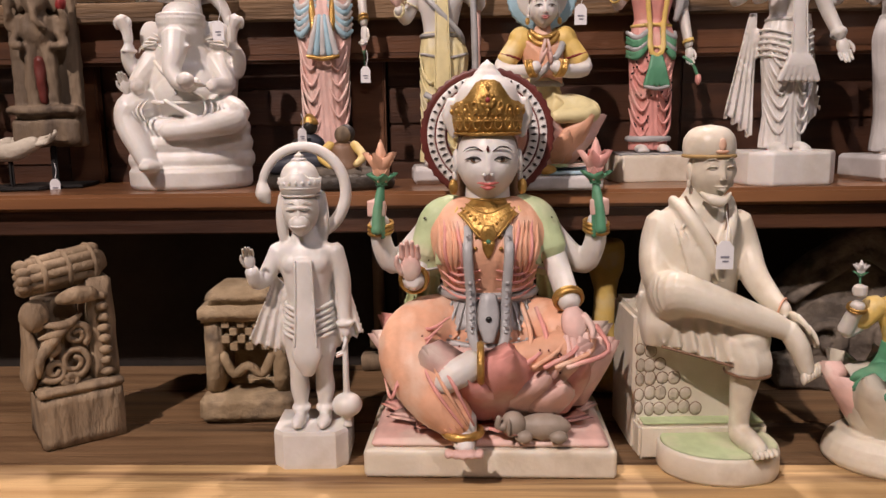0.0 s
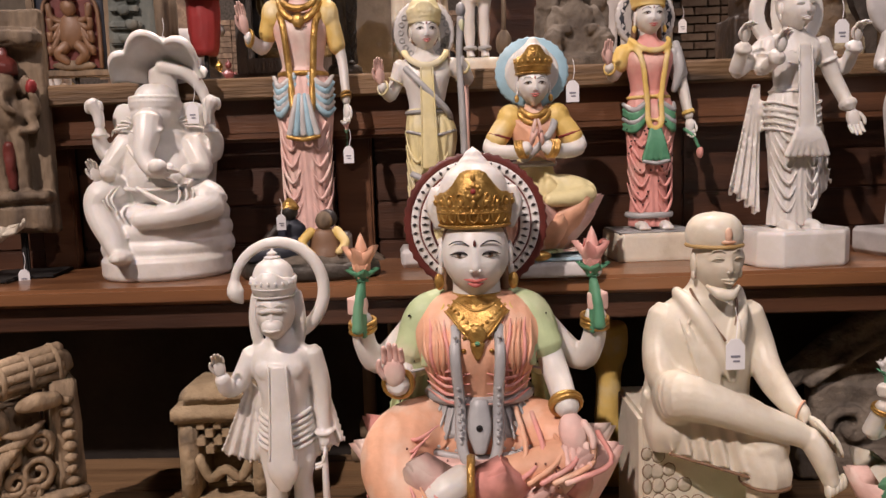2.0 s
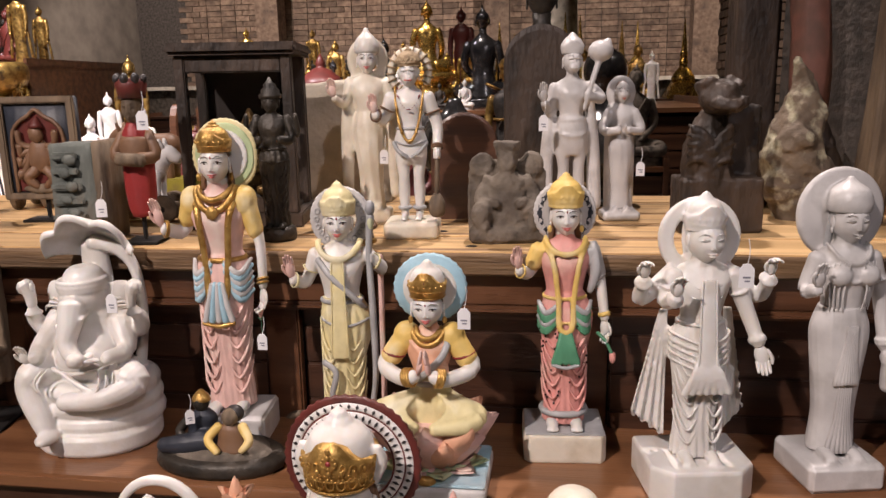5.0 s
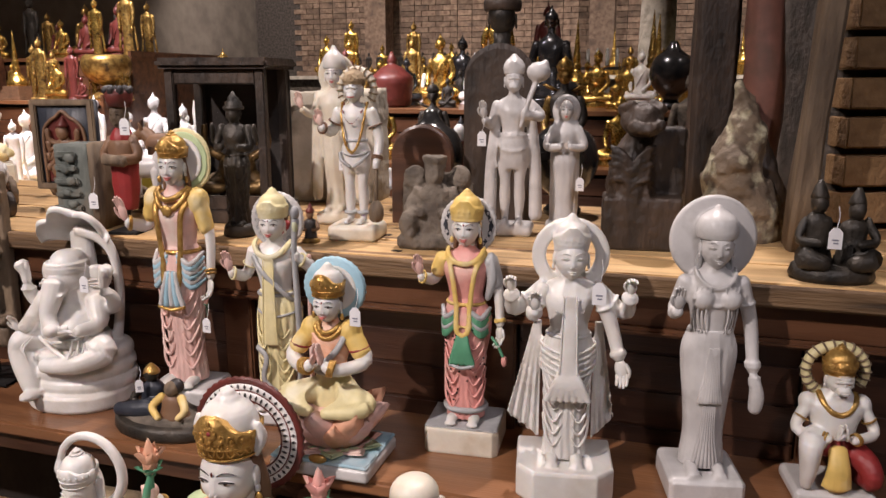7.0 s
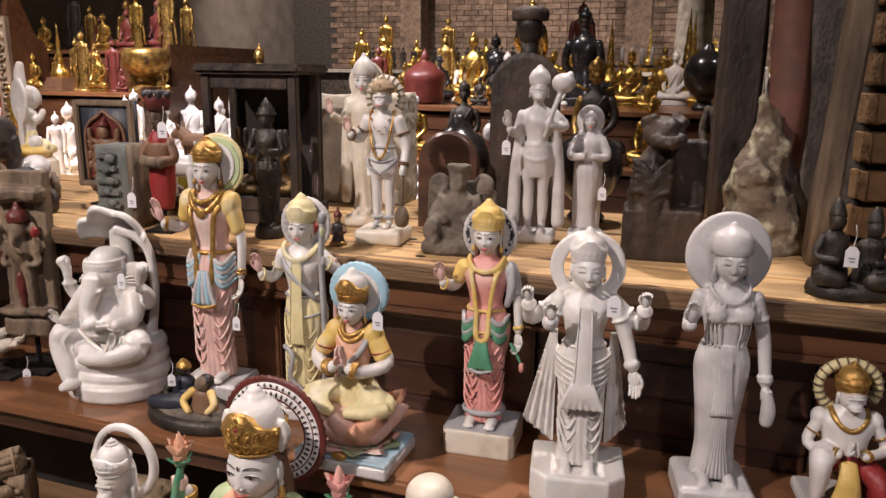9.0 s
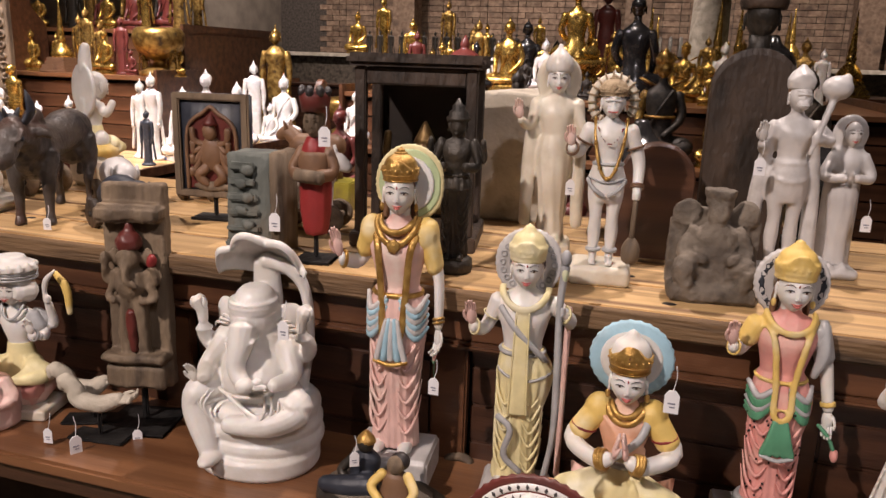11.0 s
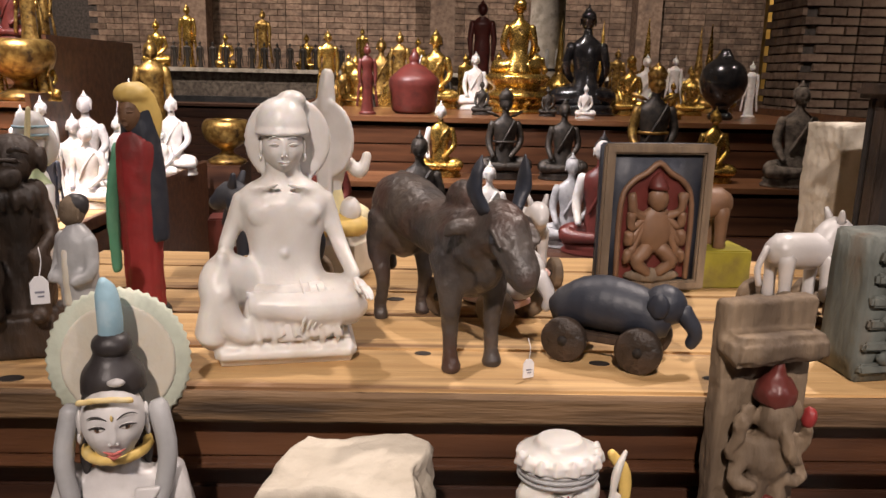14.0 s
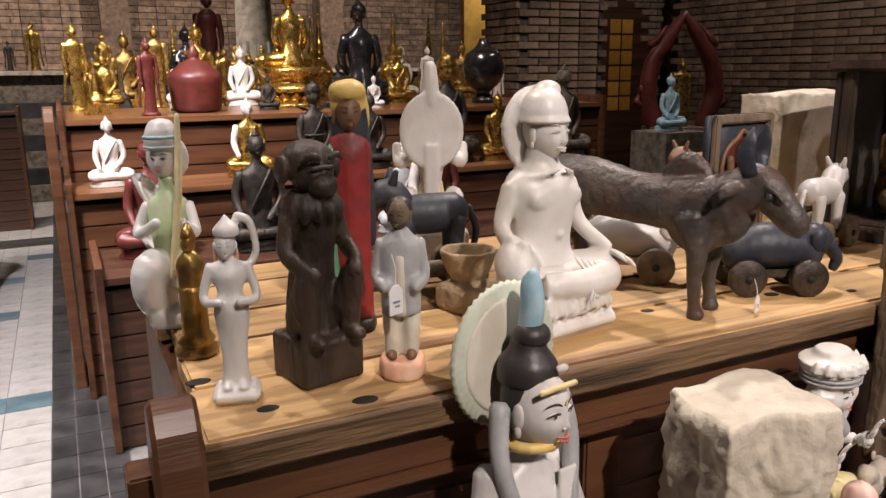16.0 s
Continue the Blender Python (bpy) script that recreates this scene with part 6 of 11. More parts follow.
def god_standing():
    """Pink robe, blue sash, ochre shawl, pale disc halo."""
    s = Shape()
    base_block(s, 0.158, 0.12, 0.06, GREYM)
    u, z0 = 0.515, 0.06
    standing(s, u, z0, MARBLE, PALEPINK, PALEPINK, GOLD, pleats=22, amp=0.045)
    for side in (-1, 1):
        for k in range(6):
            s.tube([(side * 0.012, -0.034, z0 + (0.545 - 0.012 * k) * u), (side * 0.04, -0.035, z0 + (0.5 - 0.018 * k) * u), (side * 0.056, 0.0, z0 + (0.54 - 0.022 * k) * u)], [0.004, 0.0068, 0.004], BLUE if k % 2 else GREYM, 6, 4)
        s.tube([(side * 0.045, -0.004, z0 + 0.765 * u), (side * 0.03, -0.036, z0 + 0.7 * u), (side * 0.022, -0.036, z0 + 0.55 * u), (side * 0.016, -0.045, z0 + 0.42 * u), (0, -0.047, z0 + 0.39 * u)], 0.0065, GOLD, 7, 5, flat=0.6)
    for k in range(5):
        s.tube([((k - 2) * 0.005, -0.044, z0 + 0.47 * u), ((k - 2) * 0.009, -0.05, z0 + 0.4 * u), ((k - 2) * 0.013, -0.048, z0 + 0.34 * u)], [0.005, 0.006, 0.007], BLUE if k % 2 else GREYM, 6, 4)
    s.tube([(-0.03, -0.05, z0 + 0.335 * u), (0, -0.054, z0 + 0.325 * u), (0.03, -0.05, z0 + 0.335 * u)], 0.004, GOLD, 6, 4)
    for k in range(2):
        necklace(s, (0, -0.004, z0 + 0.79 * u), 0.032 + 0.006 * k, 0.034, 0.02 + 0.02 * k, 0.006, GOLD)
    s.disc((0, -0.042, z0 + 0.71 * u), 0.011, GOLD, 0.006, 14, 0.15)
    arm(s, [(-0.052, 0, z0 + 0.74 * u), (-0.075, 0.0, z0 + 0.64 * u), (-0.105, -0.045, z0 + 0.66 * u)], 0.02, MARBLE, YELLOW, GOLD, 0.5, 0.013)
    hand(s, (-0.108, -0.048, z0 + 0.67 * u), (-0.25, -0.2, 1), (0.1, -1, 0), 0.05, PALEPINK)
    arm(s, [(0.052, 0, z0 + 0.74 * u), (0.078, 0, z0 + 0.6 * u), (0.088, -0.02, z0 + 0.45 * u)], 0.02, MARBLE, YELLOW, GOLD, 0.6, 0.013)
    hand(s, (0.088, -0.022, z0 + 0.445 * u), (0.0, -0.2, -1), (-0.3, -1, 0), 0.045, MARBLE, 0.5)
    bud(s, (0.086, -0.045, z0 + 0.345 * u), 0.018, PINK, GREEN)
    for side in (-1, 1):
        s.ball((side * 0.05, 0.002, z0 + 0.735 * u), (0.026, 0.028, 0.03), YELLOW, 14, 10)
    s.disc((0.012, 0.026, z0 + 0.89 * u), 0.064, PALEYELLOW, 0.008, 72, 0.03)
    s.disc((0.012, 0.021, z0 + 0.89 * u), 0.058, PALEGREEN, 0.004, 48)
    s.disc((0.012, 0.017, z0 + 0.89 * u), 0.046, MARBLE, 0.004, 48)
    head(s, (0, -0.006, z0 + 0.866 * u), 0.036, MARBLE, BROWN, True, 6, mark=RED, lip=LIP, earring=GOLD, long_hair=True)
    crown(s, (0, 0.0, z0 + 0.906 * u), 0.034, 0.052, GOLD, GOLD, peak=0.8)
    return s


put_statue(god_standing(), "robed_god_statue", -0.270, 1.499, SHELF, 6, "painted marble god in pink robe and ochre shawl", size=(0.950, 0.967, 1.040), reach=0.84)
tag_on(-0.187, 1.455, SHELF + 0.222, 0.03)


def archer():
    """Pale yellow dhoti, silver bow."""
    s = Shape()
    base_block(s, 0.127, 0.1, 0.035, GREYM)
    u, z0 = 0.45, 0.035
    standing(s, u, z0, MARBLE, PALEYELLOW, MARBLE, SILVER, pleats=16, amp=0.05, sway=0.015, hip=-0.01)
    sash(s, [(0.0, -0.034, z0 + 0.72 * u), (0, -0.038, z0 + 0.6 * u), (0, -0.04, z0 + 0.48 * u), (0, -0.042, z0 + 0.38 * u), (0, -0.04, z0 + 0.32 * u)], 0.026, PALEYELLOW)
    necklace(s, (0, 0, z0 + 0.79 * u), 0.04, 0.036, 0.03, 0.007, PALEYELLOW)
    s.tube([(-0.04, -0.02, z0 + 0.72 * u), (-0.01, -0.038, z0 + 0.65 * u), (0.035, -0.03, z0 + 0.55 * u), (0.045, 0, z0 + 0.5 * u)], 0.006, SILVER, 7, 4, flat=0.6)
    s.tube([(-0.035, -0.034, z0 + 0.3 * u), (-0.01, -0.045, z0 + 0.26 * u), (-0.02, -0.04, z0 + 0.15 * u), (0.01, -0.036, z0 + 0.08 * u)], 0.006, SILVER, 7, 4, flat=0.6)
    arm(s, [(-0.046, 0, z0 + 0.735 * u), (-0.07, 0.0, z0 + 0.62 * u), (-0.09, -0.035, z0 + 0.645 * u)], 0.019, MARBLE, None, PALEYELLOW, r2=0.012)
    hand(s, (-0.092, -0.037, z0 + 0.655 * u), (-0.1, -0.2, 1), (0.1, -1, 0), 0.044, PALEPINK)
    arm(s, [(0.046, 0, z0 + 0.735 * u), (0.085, 0.0, z0 + 0.67 * u), (0.07, -0.03, z0 + 0.72 * u)], 0.019, MARBLE, None, PALEYELLOW, r2=0.013)
    fist(s, (0.064, -0.034, z0 + 0.735 * u), 0.036, MARBLE)
    s.tube([(0.052, -0.034, z0 + 0.06 * u), (0.066, -0.036, z0 + 0.25 * u), (0.066, -0.04, z0 + 0.5 * u), (0.062, -0.04, z0 + 0.75 * u), (0.068, -0.04, z0 + 0.9 * u)], [0.006, 0.007, 0.008, 0.007, 0.009], SILVER, 10, 5)
    s.ball((0.068, -0.04, z0 + 0.93 * u), (0.011, 0.012, 0.014), SILVER, 10, 8)
    s.ball((0.068, -0.042, z0 + 0.875 * u), (0.008, 0.009, 0.016), PALEGREEN, 9, 7)
    s.tube([(0.078, 0.0, z0 + 0.02), (0.08, 0.0, z0 + 0.72 * u)], 0.007, PALEPINK, 8, 2)
    s.disc((0, 0.022, z0 + 0.87 * u), 0.058, GREYM, 0.008, 64, 0.04, 0.03)
    for j in range(20):
        q = 2 * math.pi * j / 20
        s.disc((0.045 * math.cos(q), 0.016, z0 + 0.87 * u + 0.045 * math.sin(q)), 0.006, SILVER, 0.003, 10, 0, 0.003)
    head(s, (0, -0.006, z0 + 0.86 * u), 0.034, MARBLE, None, True, 5, mark=RED, lip=LIP)
    crown(s, (0, 0.0, z0 + 0.892 * u), 0.034, 0.06, PALEYELLOW, PALEYELLOW, peak=0.6)
    return s


put_statue(archer(), "archer_god_statue", -0.047, 1.502, SHELF, 6, "white marble archer god in pale yellow dhoti holding a silver bow", size=(0.950, 0.992, 0.994), reach=0.92)


def praying_goddess():
    s = Shape()
    s.block((0, 0, 0), (0.19, 0.15, 0.026), GREYM, 0.004)
    s.block((0, 0, 0.0265), (0.185, 0.146, 0.006), BLUE, 0.002)
    for j in range(10):
        q = 2 * math.pi * j / 10
        s.petal((0.05 * math.cos(q), 0.035 * math.sin(q), 0.036), q, 0.05, 0.055, 0.008, PALEPINK if j % 2 else PALEGREEN, 0.2, 0.005)
    s.ball((0, -0.07, 0.036), (0.018, 0.008, 0.009), GOLD, 10, 7)
    lotus(s, (0, 0, 0.04), 0.096, 0.082, (PALEPINK, PEACH, PALEPINK), 8, 2, 0.75)
    seated_body(s, 0.11, 0.285, MARBLE, PALEYELLOW, PEACH, 0.27, 0.1)
    z, u = 0.11, 0.285
    for k in range(6):
        s.tube([(-0.03 + 0.004 * k, -0.014, z + (0.52 - 0.03 * k) * u), (0.0, -0.026, z + (0.42 - 0.02 * k) * u), (0.032, -0.012, z + (0.36 - 0.02 * k) * u)], 0.003, PEACH, 5, 4)
    s.tube([(0.036, -0.004, z + 0.56 * u), (0.024, -0.026, z + 0.44 * u), (-0.004, -0.028, z + 0.33 * u), (-0.02, -0.02, z + 0.28 * u)], 0.006, SILVER, 7, 4, flat=0.5)
    belt(s, (0, 0.004, z + 0.26 * u), 0.032, 0.027, 0.005, SILVER)
    for k in range(2):
        necklace(s, (0, 0.0, z + 0.585 * u), 0.02 + 0.006 * k, 0.022, 0.014 + 0.012 * k, 0.005, GOLD)
    for side in (-1, 1):
        arm(s, [(side * 0.037, 0.004, z + 0.53 * u), (side * 0.07, -0.01, z + 0.36 * u), (side * 0.032, -0.05, z + 0.33 * u), (side * 0.014, -0.056, z + 0.36 * u)], 0.018, MARBLE, YELLOW, None, 0.6, 0.012)
        s.ball((side * 0.037, 0.004, z + 0.525 * u), (0.022, 0.022, 0.026), YELLOW, 12, 9)
        hand(s, (side * 0.008, -0.058, z + 0.37 * u), (-side * 0.12, -0.1, 1), (-side, 0, 0), 0.038, PALEPINK, 0.02)
        for k in range(3):
            band(s, (side * (0.02 + 0.004 * k), -0.054, z + 0.345 * u), (-side, -0.3, 0.3), 0.0135, 0.003, GOLD)
        band(s, (side * 0.056, -0.004, z + 0.43 * u), (side * 0.3, 0, -1), 0.0175, 0.003, RED)
    s.disc((0, 0.024, z + 0.8 * u), 0.058, BLUE, 0.008, 56, 0.03, 0.02)
    s.disc((0, 0.02, z + 0.8 * u), 0.044, MARBLE, 0.006, 40, 0, 0.018)
    head(s, (0, -0.008, z + 0.71 * u), 0.032, MARBLE, BROWN, True, 2, mark=RED, lip=LIP, earring=GOLD, long_hair=False)
    crown(s, (0, -0.004, z + 0.775 * u), 0.031, 0.062, GOLD, MARBLE, RED)
    return s


put_statue(praying_goddess(), "praying_goddess_statue", 0.135, 1.371, SHELF, 0, "painted marble goddess praying on a pink lotus, blue halo", size=(1.029, 1.012, 0.979))
tag_on(0.196, 1.345, SHELF + 0.311, 0.034)


def rose_goddess():
    """Rose sari, green sash, yellow trim and crown."""
    s = Shape()
    base_block(s, 0.16, 0.12, 0.052, CREAM, SILVER, chamfer=0.012)
    u, z0 = 0.445, 0.055
    standing(s, u, z0, MARBLE, PINK, PINK, YELLOW, pleats=20, amp=0.04, sway=0.008)
    for side in (-1, 1):
        for k in range(6):
            s.tube([(side * 0.01, -0.032, z0 + (0.53 - 0.012 * k) * u), (side * 0.035, -0.032, z0 + (0.49 - 0.016 * k) * u), (side * 0.048, 0.0, z0 + (0.52 - 0.02 * k) * u)], [0.004, 0.006, 0.004], GREEN if k % 3 else SILVER, 6, 4)
        s.tube([(side * 0.04, -0.004, z0 + 0.765 * u), (side * 0.024, -0.034, z0 + 0.7 * u), (side * 0.014, -0.034, z0 + 0.55 * u), (side * 0.012, -0.04, z0 + 0.44 * u), (0, -0.042, z0 + 0.41 * u)], 0.006, YELLOW, 7, 5, flat=0.6)
    for k in range(5):
        s.tube([((k - 2) * 0.004, -0.04, z0 + 0.42 * u), ((k - 2) * 0.007, -0.046, z0 + 0.36 * u), ((k - 2) * 0.011, -0.044, z0 + 0.29 * u)], [0.004, 0.005, 0.006], GREEN, 6, 4)
    s.tube([(-0.024, -0.046, z0 + 0.285 * u), (0, -0.05, z0 + 0.275 * u), (0.024, -0.046, z0 + 0.285 * u)], 0.0035, SILVER, 6, 4)
    belt(s, (0, 0, z0 + 0.06 * u), 0.041, 0.032, 0.006, SILVER)
    rng = random.Random(8)
    for k in range(46):
        q, h = rng.uniform(3.4, 6.0), rng.uniform(0.1, 0.45)
        rx = (0.088 + 0.03 * max(0, (h - 0.15) / 0.3)) * u
        s.ball((rx * math.cos(q), 0.78 * rx * math.sin(q) - 0.001, z0 + h * u), (0.0022, 0.0018, 0.0022), BLACKST, 5, 4)
    necklace(s, (0, 0, z0 + 0.785 * u), 0.036, 0.034, 0.026, 0.006, YELLOW)
    s.tube([(0.05, -0.006, z0 + 0.76 * u), (0.055, -0.014, z0 + 0.66 * u), (0.045, -0.012, z0 + 0.57 * u)], [0.008, 0.011, 0.006], SILVER, 8, 4)
    arm(s, [(-0.046, 0, z0 + 0.735 * u), (-0.068, 0.0, z0 + 0.64 * u), (-0.09, -0.035, z0 + 0.665 * u)], 0.018, MARBLE, YELLOW, YELLOW, 0.5, 0.0115)
    hand(s, (-0.092, -0.037, z0 + 0.675 * u), (-0.05, -0.2, 1), (0.1, -1, 0), 0.042, PALEPINK)
    arm(s, [(0.046, 0, z0 + 0.735 * u), (0.066, 0, z0 + 0.6 * u), (0.075, -0.018, z0 + 0.46 * u)], 0.018, MARBLE, SILVER, YELLOW, 0.6, 0.0115)
    hand(s, (0.075, -0.02, z0 + 0.455 * u), (0, -0.2, -1), (-0.3, -1, 0), 0.04, MARBLE, 0.4)
    s.tube([(0.058, -0.03, z0 + 0.41 * u), (0.075, -0.04, z0 + 0.38 * u), (0.088, -0.04, z0 + 0.33 * u)], 0.004, GREEN, 7, 3)
    s.lathe([(0.002, -0.022), (0.008, -0.012), (0.006, 0)], (0.09, -0.04, z0 + 0.335 * u), PINK, 10, 2)
    s.disc((0, 0.02, z0 + 0.875 * u), 0.056, GREYM, 0.008, 64, 0.05, 0.026)
    for j in range(22):
        q = 2 * math.pi * j / 22
        s.disc((0.046 * math.cos(q), 0.014, z0 + 0.875 * u + 0.046 * math.sin(q)), 0.006, NAVY, 0.003, 10, 0, 0.0035)
    head(s, (0, -0.006, z0 + 0.868 * u), 0.034, MARBLE, BROWN, True, 0, mark=RED, lip=LIP, earring=YELLOW, long_hair=True)
    crown(s, (0, 0.0, z0 + 0.905 * u), 0.034, 0.06, YELLOW, YELLOW, peak=0.9)
    return s


put_statue(rose_goddess(), "rose_goddess_statue", 0.354, 1.511, SHELF, 4, "painted marble goddess in a rose sari with green sash", size=(0.950, 0.997, 0.978), reach=0.92)


def white_god():
    """Unpainted, four arms, wide hanging scarves."""
    s = Shape()
    base_block(s, 0.17, 0.14, 0.062, MARBLE, chamfer=0.03)
    u, z0 = 0.43, 0.062
    standing(s, u, z0, MARBLE, MARBLECLOTH, MARBLECLOTH, MARBLE, pleats=18, amp=0.05, hip=-0.005)
    sash(s, [(0, -0.032, z0 + 0.72 * u), (0, -0.035, z0 + 0.6 * u), (0, -0.04, z0 + 0.46 * u), (0, -0.042, z0 + 0.4 * u)], 0.026, MARBLE)
    for k in range(7):
        s.tube([((k - 3) * 0.004, -0.038, z0 + 0.42 * u), ((k - 3) * 0.008, -0.046, z0 + 0.36 * u), ((k - 3) * 0.012, -0.043, z0 + 0.29 * u)], [0.004, 0.005, 0.006], MARBLE, 6, 4)
    for k in range(5):
        belt(s, (0, 0, z0 + (0.4 + 0.026 * k) * u), 0.047, 0.036, 0.003, MARBLE, sag=0.012)
        necklace(s, (0, 0, z0 + 0.72 * u - 0.02 * k), 0.03, 0.035, 0.016, 0.0025, MARBLE) if k < 2 else None
    for side, reach in ((-1, 0.105), (1, 0.085)):
        s.drape((side * 0.046, 0.022, z0 + 0.58 * u), (side * 0.06, 0.022, z0 + 0.58 * u), (side * 0.045, 0.022, z0 + 0.05 * u), (side * reach, 0.02, z0 + 0.16 * u), MARBLE, 4, 0.008, 0.006)
        arm(s, [(side * 0.045, 0.012, z0 + 0.73 * u), (side * 0.095, 0.01, z0 + 0.63 * u), (side * 0.1, -0.02, z0 + 0.72 * u)], 0.018, MARBLE, None, MARBLE, r2=0.012)
        hand(s, (side * 0.1, -0.022, z0 + 0.73 * u), (0, -0.2, 1), (0, -1, 0), 0.036, MARBLE, 0.5)
    arm(s, [(-0.045, -0.004, z0 + 0.735 * u), (-0.062, -0.01, z0 + 0.63 * u), (-0.06, -0.055, z0 + 0.67 * u)], 0.018, MARBLE, None, MARBLE, r2=0.012)
    hand(s, (-0.06, -0.058, z0 + 0.68 * u), (0.1, -0.2, 1), (0, -1, 0), 0.038, MARBLE, 0.3)
    arm(s, [(0.046, -0.004, z0 + 0.735 * u), (0.07, -0.006, z0 + 0.6 * u), (0.085, -0.03, z0 + 0.47 * u)], 0.018, MARBLE, None, MARBLE, r2=0.012)
    hand(s, (0.086, -0.032, z0 + 0.465 * u), (0.15, -0.2, -1), (-0.4, -1, 0), 0.045, MARBLE, 0.2)
    s.disc((0, 0.022, z0 + 0.86 * u), 0.066, MARBLE, 0.009, 84, 0.02, 0.042)
    s.ball((0, 0.02, z0 + 0.87 * u), (0.03, 0.012, 0.06), MARBLE, 16, 10)
    head(s, (0, -0.006, z0 + 0.86 * u), 0.037, MARBLE, MARBLE, False, 4)
    crown(s, (0, 0.0, z0 + 0.895 * u), 0.033, 0.062, MARBLE, MARBLE, peak=0.9)
    return s


put_statue(white_god(), "four_armed_god_statue", 0.564, 1.398, SHELF, 10, "unpainted white marble four-armed god with wide hanging scarves", size=(0.972, 0.994, 0.961))
tag_on(0.617, 1.345, SHELF + 0.389, 0.036)


def plain_goddess():
    """Unpainted, full disc behind the head."""
    s = Shape()
    base_block(s, 0.138, 0.13, 0.05, GREYM)
    u, z0 = 0.47, 0.05
    standing(s, u, z0, GREYM, GREYCLOTH, GREYM, None, pleats=22, amp=0.016, drape=False)
    s.detail = True
    for k in range(9):
        w = (k - 4) / 4
        s.tube([(w * 0.008, -0.0385, z0 + 0.5 * u), (w * 0.013, -0.037 + 0.003 * w * w, z0 + 0.36 * u), (w * 0.019, -0.038 + 0.006 * w * w, z0 + 0.29 * u - 0.004 * abs(w))], [0.002, 0.0035, 0.0045], GREYM, 7, 4)
    for k in range(7):
        w = (k - 3) / 3
        s.tube([(w * 0.01, -0.033, z0 + 0.3 * u), (w * 0.012, -0.033 + 0.003 * w * w, z0 + 0.15 * u), (w * 0.022, -0.036 + 0.008 * w * w, z0 + 0.025 * u)], [0.002, 0.0032, 0.0045], GREYM, 7, 4)
    for side in (-1, 1):
        for k in range(4):
            s.tube([(side * (0.012 + 0.008 * k), -0.036 + 0.002 * k, z0 + 0.73 * u), (side * (0.02 + 0.006 * k), -0.035 + 0.004 * k, z0 + 0.63 * u), (side * (0.016 + 0.006 * k), -0.03 + 0.003 * k, z0 + 0.55 * u)], [0.0008, 0.0018, 0.0008], GREYM, 6, 3)
    s.detail = False
    necklace(s, (0, 0, z0 + 0.785 * u), 0.036, 0.034, 0.03, 0.004, GREYM)
    necklace(s, (0, 0, z0 + 0.785 * u), 0.034, 0.036, 0.06, 0.003, GREYM)
    for side in (-1, 1):
        s.ball((side * 0.024, -0.03, z0 + 0.68 * u), (0.02, 0.014, 0.018), GREYM, 12, 8)
    arm(s, [(-0.048, 0, z0 + 0.735 * u), (-0.066, 0.0, z0 + 0.62 * u), (-0.07, -0.04, z0 + 0.64 * u)], 0.019, GREYM, None, None, r2=0.012)
    hand(s, (-0.07, -0.042, z0 + 0.65 * u), (0, -0.2, 1), (0, -1, 0), 0.042, GREYM)
    arm(s, [(0.048, 0, z0 + 0.735 * u), (0.07, 0, z0 + 0.58 * u), (0.078, -0.012, z0 + 0.4 * u)], 0.018, GREYM, None, GREYM, r2=0.012)
    fist(s, (0.08, -0.016, z0 + 0.365 * u), 0.036, GREYM)
    s.tube([(0.082, -0.02, z0 + 0.36 * u), (0.086, -0.02, z0 + 0.3 * u), (0.084, -0.02, z0 + 0.25 * u)], [0.01, 0.014, 0.012], GREYM, 10, 3)
    s.disc((0, 0.026, z0 + 0.88 * u), 0.078, GREYM, 0.014, 56)
    head(s, (0, -0.004, z0 + 0.86 * u), 0.037, GREYM, SILVER, False, -4, long_hair=True)
    s.lathe([(0.034, 0), (0.037, 0.016), (0.03, 0.036), (0.01, 0.05), (0.004, 0.058)], (0, 0.002, z0 + 0.895 * u), GREYM, 24, 3)
    return s


put_statue(plain_goddess(), "disc_halo_goddess_statue", 0.792, 1.460, SHELF, 12, "plain grey-white marble goddess with a round disc halo", size=(0.916, 0.988, 0.955))


